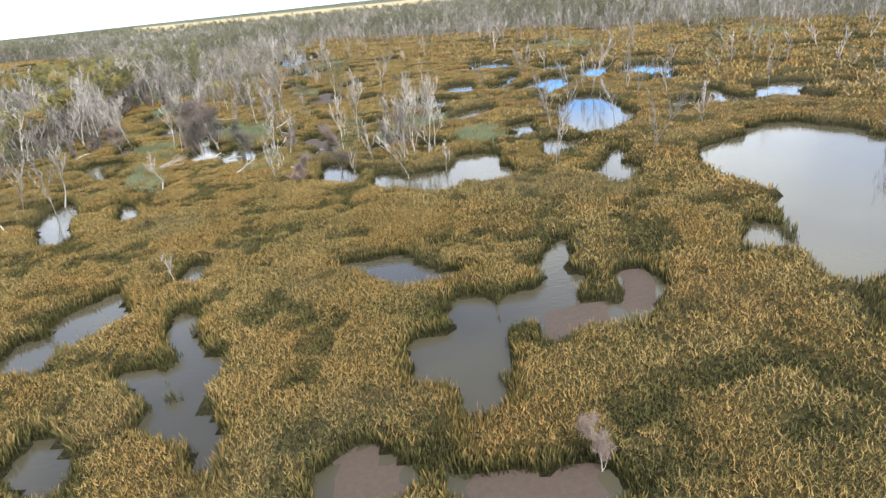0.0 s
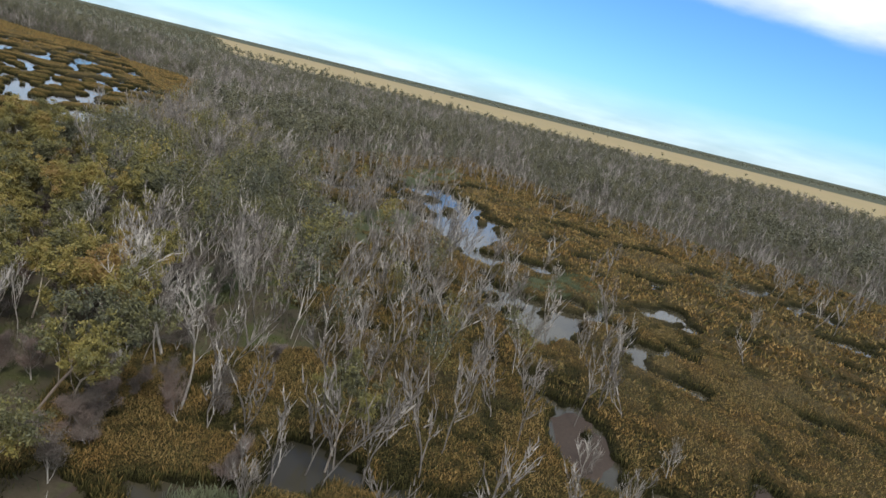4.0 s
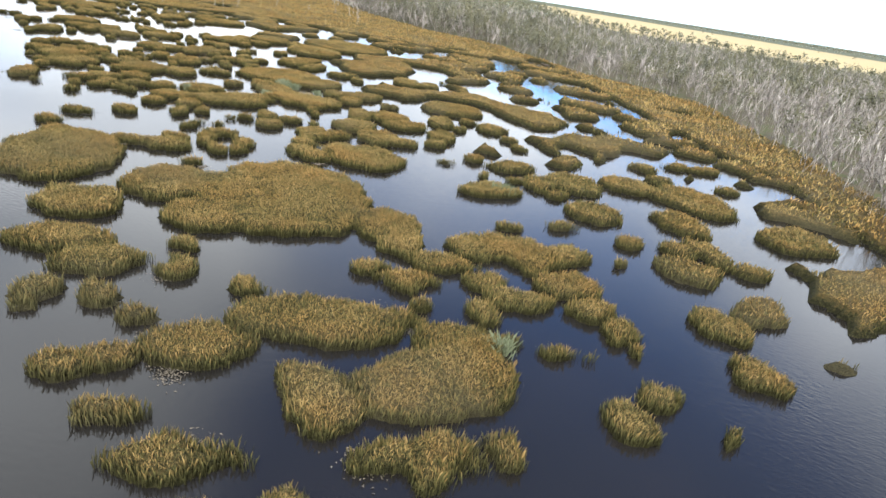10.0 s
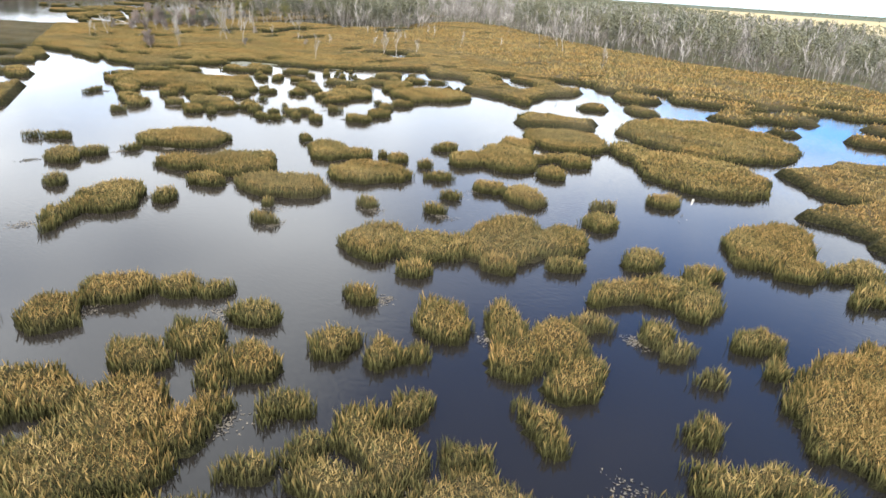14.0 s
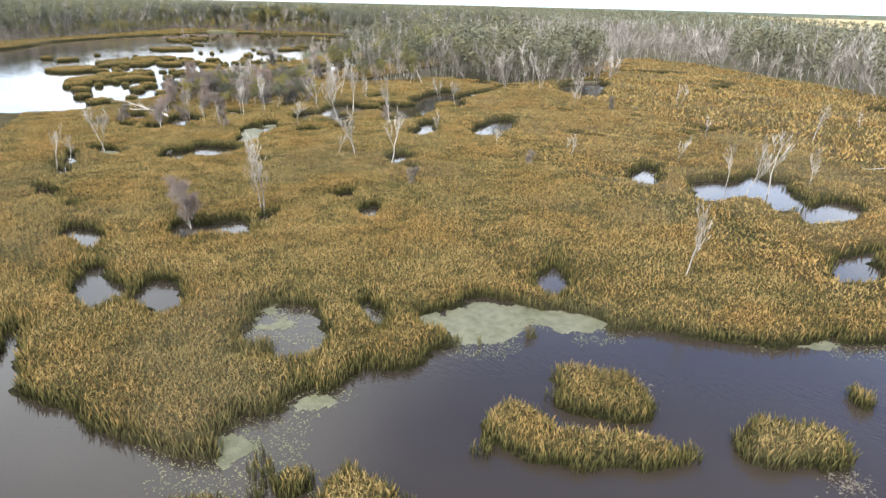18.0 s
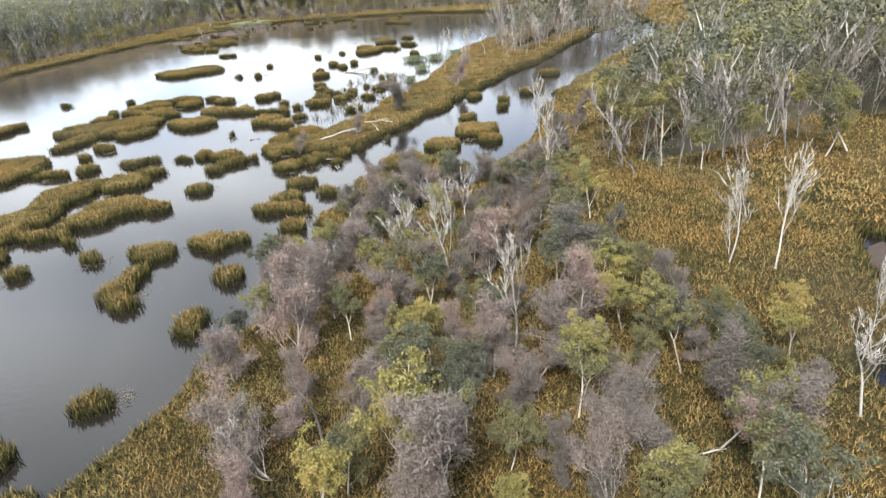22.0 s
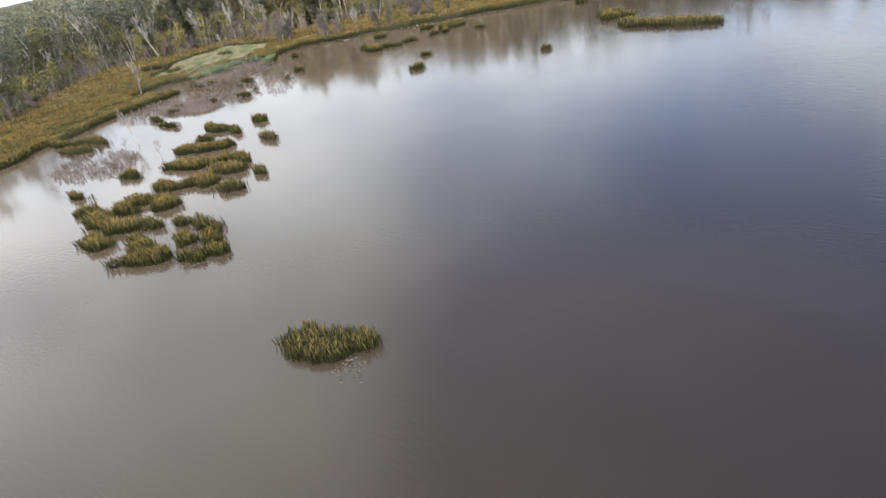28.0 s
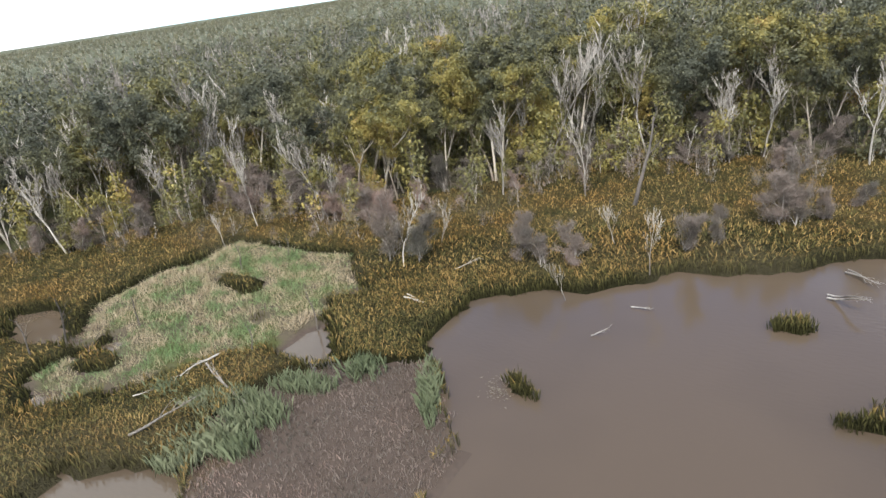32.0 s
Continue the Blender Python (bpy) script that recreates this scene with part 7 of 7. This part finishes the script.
sedge(-890.2, 638.7, 1.9)
sedge(-881.7, 636.7, 2.4)
sedge(-240.9, 347.8, 2.7)
sedge(-221.4, 308.0, 1.6)
sedge(-313.0, 376.0, 2.5)
sedge(-700.2, 583.9, 3.3)
sedge(-687.9, 574.1, 2.3)
sedge(-695.4, 595.1, 3.6)
sedge(-467.9, 558.4, 4.0)
sedge(-78.7, 367.5, 18.4)
sedge(-83.8, 249.1, 3.8)
sedge_patch(-883.2, 633.8, 2.1, 1.2, -179)
sedge_patch(-880.4, 643.0, 2.7, 0.9, -163)
sedge_patch(-871.4, 645.8, 3.9, 0.7, 122)
sedge_patch(-883.5, 639.0, 4.8, 1.8, -173)
sedge_patch(-880.1, 636.2, 1.7, 1.0, -174)
sedge_patch(-80.7, 266.8, 15.4, 6.2, 79)
sedge_patch(-80.2, 355.9, 27.8, 6.9, 80)
sedge_patch(-82.6, 251.5, 8.6, 3.9, 80)
sedge_patch(-42.7, 250.8, 13.8, 4.5, 53)
sedge_patch(-92.6, 210.5, 4.6, 3.1, 102)
sedge_patch(-158.6, 309.7, 5.6, 2.1, 91)
sedge_patch(-148.8, 284.6, 3.7, 1.8, 77)
sedge_patch(-137.3, 467.4, 37.8, 5.8, 82)
sedge_patch(-110.2, 392.5, 28.4, 4.2, 77)
sedge_patch(-5.8, 118.8, 5.5, 3.6, -135)
sedge_patch(-55.0, 117.1, 5.5, 3.3, 128)
sedge_patch(-50.5, 101.9, 2.7, 1.7, 141)
sedge_patch(-40.4, 128.1, 5.3, 3.4, 104)
sedge_patch(-38.4, 175.7, 4.1, 3.1, 98)
sedge_patch(-29.0, 102.1, 2.2, 2.1, -157)
sedge_patch(41.2, 238.3, 12.1, 7.7, -156)
sedge_patch(-73.3, 167.5, 4.4, 3.1, 146)
sedge_patch(-48.7, 108.3, 2.1, 1.3, 167)
sedge_patch(-95.4, 204.4, 7.3, 4.4, 130)
sedge_patch(-11.0, 108.9, 3.3, 1.2, 66)
sedge_patch(-66.5, 133.8, 3.2, 1.7, 128)
sedge_patch(4.3, 103.3, 6.1, 3.6, 99)
sedge_patch(-47.5, 95.6, 8.4, 2.4, 119)
sedge_patch(-39.6, 123.7, 10.7, 4.0, 116)
sedge_patch(102.3, 211.0, 15.3, 6.8, 76)
sedge_patch(44.1, 233.0, 16.2, 7.4, 107)
log(-651.7, 531.1, -656.9, 531.0)
log(-649.7, 526.4, -654.4, 527.9)
log(-658.9, 517.8, -662.0, 515.2)
log(-660.2, 515.1, -662.2, 512.8)
log(-653.8, 518.1, -652.3, 520.4)
log(-648.8, 522.7, -651.1, 521.2)
log(-880.9, 639.1, -890.8, 641.9)
log(-881.3, 639.2, -885.5, 638.6)
log(-889.6, 643.2, -888.4, 638.9)
log(-887.2, 633.8, -883.9, 638.2)
log(-847.5, 671.4, -845.5, 669.4)
log(-848.7, 666.7, -845.9, 664.8)
log(-879.9, 655.7, -877.6, 655.8)
log(-878.2, 661.8, -876.4, 664.1)
log(-646.9, 513.7, -643.6, 513.0)
log(-668.6, 514.4, -668.3, 516.8)
log(-659.9, 528.6, -659.6, 532.5)
log(-642.9, 512.8, -641.4, 511.8)
log(-663.5, 526.8, -661.6, 525.1)
log(-47.4, 99.6, -43.5, 106.2)
log(-46.5, 99.6, -43.3, 102.1)
log(-34.2, 126.0, -30.8, 129.6)
log(-30.4, 121.1, -33.3, 124.1)
log(-38.1, 106.9, -36.1, 108.0)
log(-68.3, 114.2, -68.6, 118.3)
log(14.9, 208.7, 18.7, 199.6)
log(-41.9, 105.5, -38.4, 106.2)
log(-580.5, 463.3, -594.8, 460.3)
log(-581.2, 463.5, -596.2, 463.7)
log(-580.4, 463.4, -594.3, 467.1)
log(-576.3, 476.9, -578.1, 475.6)
log(-557.0, 485.4, -556.1, 484.8)
log(-563.0, 540.7, -566.2, 540.7)
log(-46.5, 102.1, -43.1, 104.3)
log(-467.0, 523.0, -470.5, 521.7)
log(-42.4, 90.0, -39.3, 83.3)
log(-23.9, 92.0, -19.3, 87.5)
log(-32.0, 92.0, -30.1, 97.7)
log(0.1, 100.5, 3.0, 99.9)
log(-35.9, 124.3, -31.0, 129.0)
log(-33.3, 124.0, -30.8, 121.0)
log(-52.8, 144.3, -47.6, 139.1)
log(-25.3, 173.0, -22.5, 171.6)
log(-646.9, 513.7, -643.5, 513.0)
log(-653.6, 518.2, -648.8, 522.7)
log(-656.1, 528.9, -652.8, 532.5)
log(-662.2, 515.4, -659.2, 517.6)
log(-668.6, 514.4, -668.1, 516.9)
log(-662.7, 529.4, -661.4, 530.9)
log(-642.6, 512.2, -641.4, 511.8)
log(-705.7, 564.8, -699.2, 568.9)
log(-878.2, 661.8, -876.4, 664.1)
log(-879.9, 656.2, -877.9, 655.7)
log(-848.7, 666.2, -845.9, 664.8)
log(-847.7, 670.9, -845.5, 668.0)
log(-887.2, 633.8, -883.9, 638.2)
log(-863.4, 656.1, -862.2, 657.1)
log(-861.8, 661.0, -860.1, 661.2)
log(-891.4, 636.9, -890.5, 638.0)
log(-359.2, 429.7, -350.7, 421.9)
log(-347.6, 416.3, -344.8, 407.0)
log(-180.0, 318.2, -172.0, 318.4)
log(-552.5, 450.0, -548.2, 448.8)
log(-566.1, 541.6, -562.8, 541.2)
log(-578.0, 475.6, -576.1, 476.9)
log(-582.9, 487.3, -580.2, 488.9)
log(-688.4, 547.6, -683.6, 545.7)
log(-706.2, 564.4, -699.1, 568.6)


sel = (grassy > 0.3)
n = rng.poisson(48.0, int(sel.sum()))
px, py = np.repeat(X[sel], n) + rng.uniform(-0.5, 0.5, n.sum()), np.repeat(Y[sel], n) + rng.uniform(-0.5, 0.5, n.sum())
tall = 0.35 + 0.45 * np.clip(vnoise(px, py, 5.0, 81, 2) + 0.2, 0, 1)
tagged(new("dry_grass", mesh("dry_grass", *tips(px, py, sample_ground(px, py), tall, 0.06, 0.9), STRAW)), "pale straw and green grass on a dry rise", "grass", kind="stuff")


sel = dead > -0.3
n = rng.poisson(34.0, int(sel.sum()))
px, py = np.repeat(X[sel], n) + rng.uniform(-0.5, 0.5, n.sum()), np.repeat(Y[sel], n) + rng.uniform(-0.5, 0.5, n.sum())
tagged(new("dead_reeds", mesh("dead_reeds", *blades(px, py, np.full(len(px), 0.05), np.full(len(px), 0.34), 0.05, 0.5), TWIG)), "grey-brown dead reeds on a muddy point", "reeds", kind="stuff")


def standing_stems(name, cx, cy, rx, ry, turn, many, tall, width, material, label):
    """Thin tufts standing in shallow water over a turned ellipse."""
    m = many // 7
    a, d = rng.uniform(0, 6.283, m), np.sqrt(rng.random(m))
    u, v = rx * d * np.cos(a), ry * d * np.sin(a)
    c, s = math.cos(radians(turn)), math.sin(radians(turn))
    px = np.repeat(cx + u * c - v * s, 7) + rng.normal(0, 0.28, m * 7)
    py = np.repeat(cy + u * s + v * c, 7) + rng.normal(0, 0.28, m * 7)
    on = (sample(lake, px, py) > 0.2) & (vnoise(px, py, 6.0, 95, 2) > -0.2) & (sample(taken, px, py) < -0.2)
    px, py = px[on], py[on]
    tagged(new(name, mesh(name, *blades(px, py, np.full(len(px), -0.1), tall * rng.uniform(0.5, 1.1, len(px)), width, 0.3), material)), label, "twigs" if material is DROWNED else "reeds", kind="stuff")


standing_stems("drowned_twigs", -858.6, 615.0, 8.1, 4.3, -179, 6500, 0.75, 0.035, DROWNED, "thin reddish-grey drowned twigs in shallow water")
standing_stems("drowned_twigs", -862.3, 615.4, 13.6, 8.4, -159, 2200, 0.9, 0.04, DROWNED, "thin reddish-grey drowned twigs in shallow water")
standing_stems("drowned_twigs", -846.9, 590.3, 9.2, 5.2, 179, 2200, 0.9, 0.04, DROWNED, "thin reddish-grey drowned twigs in shallow water")
standing_stems("drowned_twigs", -851.5, 626.5, 11.1, 6.8, 141, 900, 0.8, 0.04, DROWNED, "thin reddish-grey drowned twigs in shallow water")
standing_stems("reed_stems", -677, 546, 30, 9, -51, 2600, 0.9, 0.06, REED, "sparse young reed stems standing in shallow water")

# floating litter of dead reed leaves beside the clumps
lx, ly = [], []
for d, blobs in made[:330]:
    if rng.random() > 0.55:
        continue
    bx, by, brx, bry, turn = blobs[int(rng.integers(len(blobs)))]
    a = rng.uniform(0, 6.283)
    m = int(rng.uniform(60, 260))
    lx.append(bx + (brx + 0.3) * math.cos(a) + rng.normal(0, rng.uniform(0.3, 0.8), m))
    ly.append(by + (bry + 0.3) * math.sin(a) + rng.normal(0, rng.uniform(0.3, 0.8), m))
lx, ly = np.concatenate(lx), np.concatenate(ly)
a, b = rng.uniform(0, 6.283, len(lx)), rng.uniform(0.05, 0.28, len(lx))
lz = np.full(len(lx), 0.014) + rng.uniform(0, 0.02, len(lx))
litter = np.stack((np.stack((lx, ly, lz), -1), np.stack((lx + b * np.cos(a), ly + b * np.sin(a), lz), -1), np.stack((lx + b * 0.5 * np.cos(a + 1.1), ly + b * 0.5 * np.sin(a + 1.1), lz + 0.03), -1)), 1)
tagged(new("floating_litter", mesh("floating_litter", litter, np.arange(3 * len(lx)).reshape(-1, 3), LITTER)), "pale dead reed litter floating on the water", "litter", kind="stuff")

# duckweed in the shallows along the reed edges of the second marsh, and mats of it in the still bays
mats = np.full(X.shape, -1e3)


def algae(*blob):
    lay(mats, (blob,), 0.7)


algae(-480.6, 426.2, 2.5, 1.0, -137)
algae(-480.1, 421.0, 2.0, 1.3, -146)
algae(-481.0, 442.8, 4.6, 2.0, 47)
algae(-475.4, 446.7, 2.7, 1.4, 50)
algae(-558.6, 469.0, 8.5, 1.9, 143)
algae(-560.0, 443.7, 2.6, 1.4, -156)
algae(-480.4, 442.1, 4.9, 3.1, 49)
algae(-475.6, 446.2, 3.1, 2.1, 56)
algae(-487.1, 424.4, 2.5, 1.8, -153)
algae(-480.9, 428.2, 2.1, 1.1, -138)
algae(-480.6, 419.9, 2.5, 1.8, 173)
algae(-459.8, 456.9, 2.4, 1.1, 56)
algae(-557.9, 467.0, 4.1, 1.5, 150)
algae(-562.8, 476.2, 2.0, 1.5, 119)
algae(-559.3, 473.7, 2.1, 1.4, 118)
algae(-492.9, 430.8, 2.5, 1.3, 152)
algae(-552.1, 465.4, 1.6, 1.4, 160)
u, w = np.meshgrid(np.arange(-600.0, -450.0, 0.25), np.arange(405.0, 525.0, 0.25))
thick = sample_smooth(np.maximum(mats, -4), u, w) + 1.5 * vnoise(u, w, 2.6, 72, 3) - 0.25
k = np.arange(u.size).reshape(u.shape)
q = np.stack((k[:-1, :-1], k[:-1, 1:], k[1:, 1:], k[1:, :-1]), -1)[(thick > 0)[:-1, :-1]]
used, inv = np.unique(q, return_inverse=True)
skin = np.stack((u.ravel(), w.ravel(), 0.013 + 0.006 * vnoise(u, w, 0.9, 73, 2).ravel()), -1)[used]
tagged(new("algae_mat", mesh("algae_mat", skin, inv.reshape(-1, 4), SCUM)), "pale grey-green scum of algae on still water", "water plants", kind="stuff")
sel = (reed > -1.8) & (reed < 0.2) & (dist < 70) & (X > -650) & (X < -440) & (mats > -2.5) & (vnoise(X, Y, 5.0, 71, 2) > -0.1)
n = rng.poisson(28.0, int(sel.sum()))
ax_, ay_ = np.repeat(X[sel], n) + rng.uniform(-0.6, 0.6, n.sum()), np.repeat(Y[sel], n) + rng.uniform(-0.6, 0.6, n.sum())
a, b = rng.uniform(0, 6.283, len(ax_)), rng.uniform(0.04, 0.13, len(ax_))
az = np.full(len(ax_), 0.012) + rng.uniform(0, 0.012, len(ax_))
weed = np.stack((np.stack((ax_, ay_, az), -1), np.stack((ax_ + b * np.cos(a), ay_ + b * np.sin(a), az), -1), np.stack((ax_ + b * np.cos(a + 1.1), ay_ + b * np.sin(a + 1.1), az), -1)), 1)
tagged(new("duckweed", mesh("duckweed", weed, np.arange(3 * len(ax_)).reshape(-1, 3), ALGAE)), "pale green duckweed floating at the reed edges", "water plants", kind="stuff")
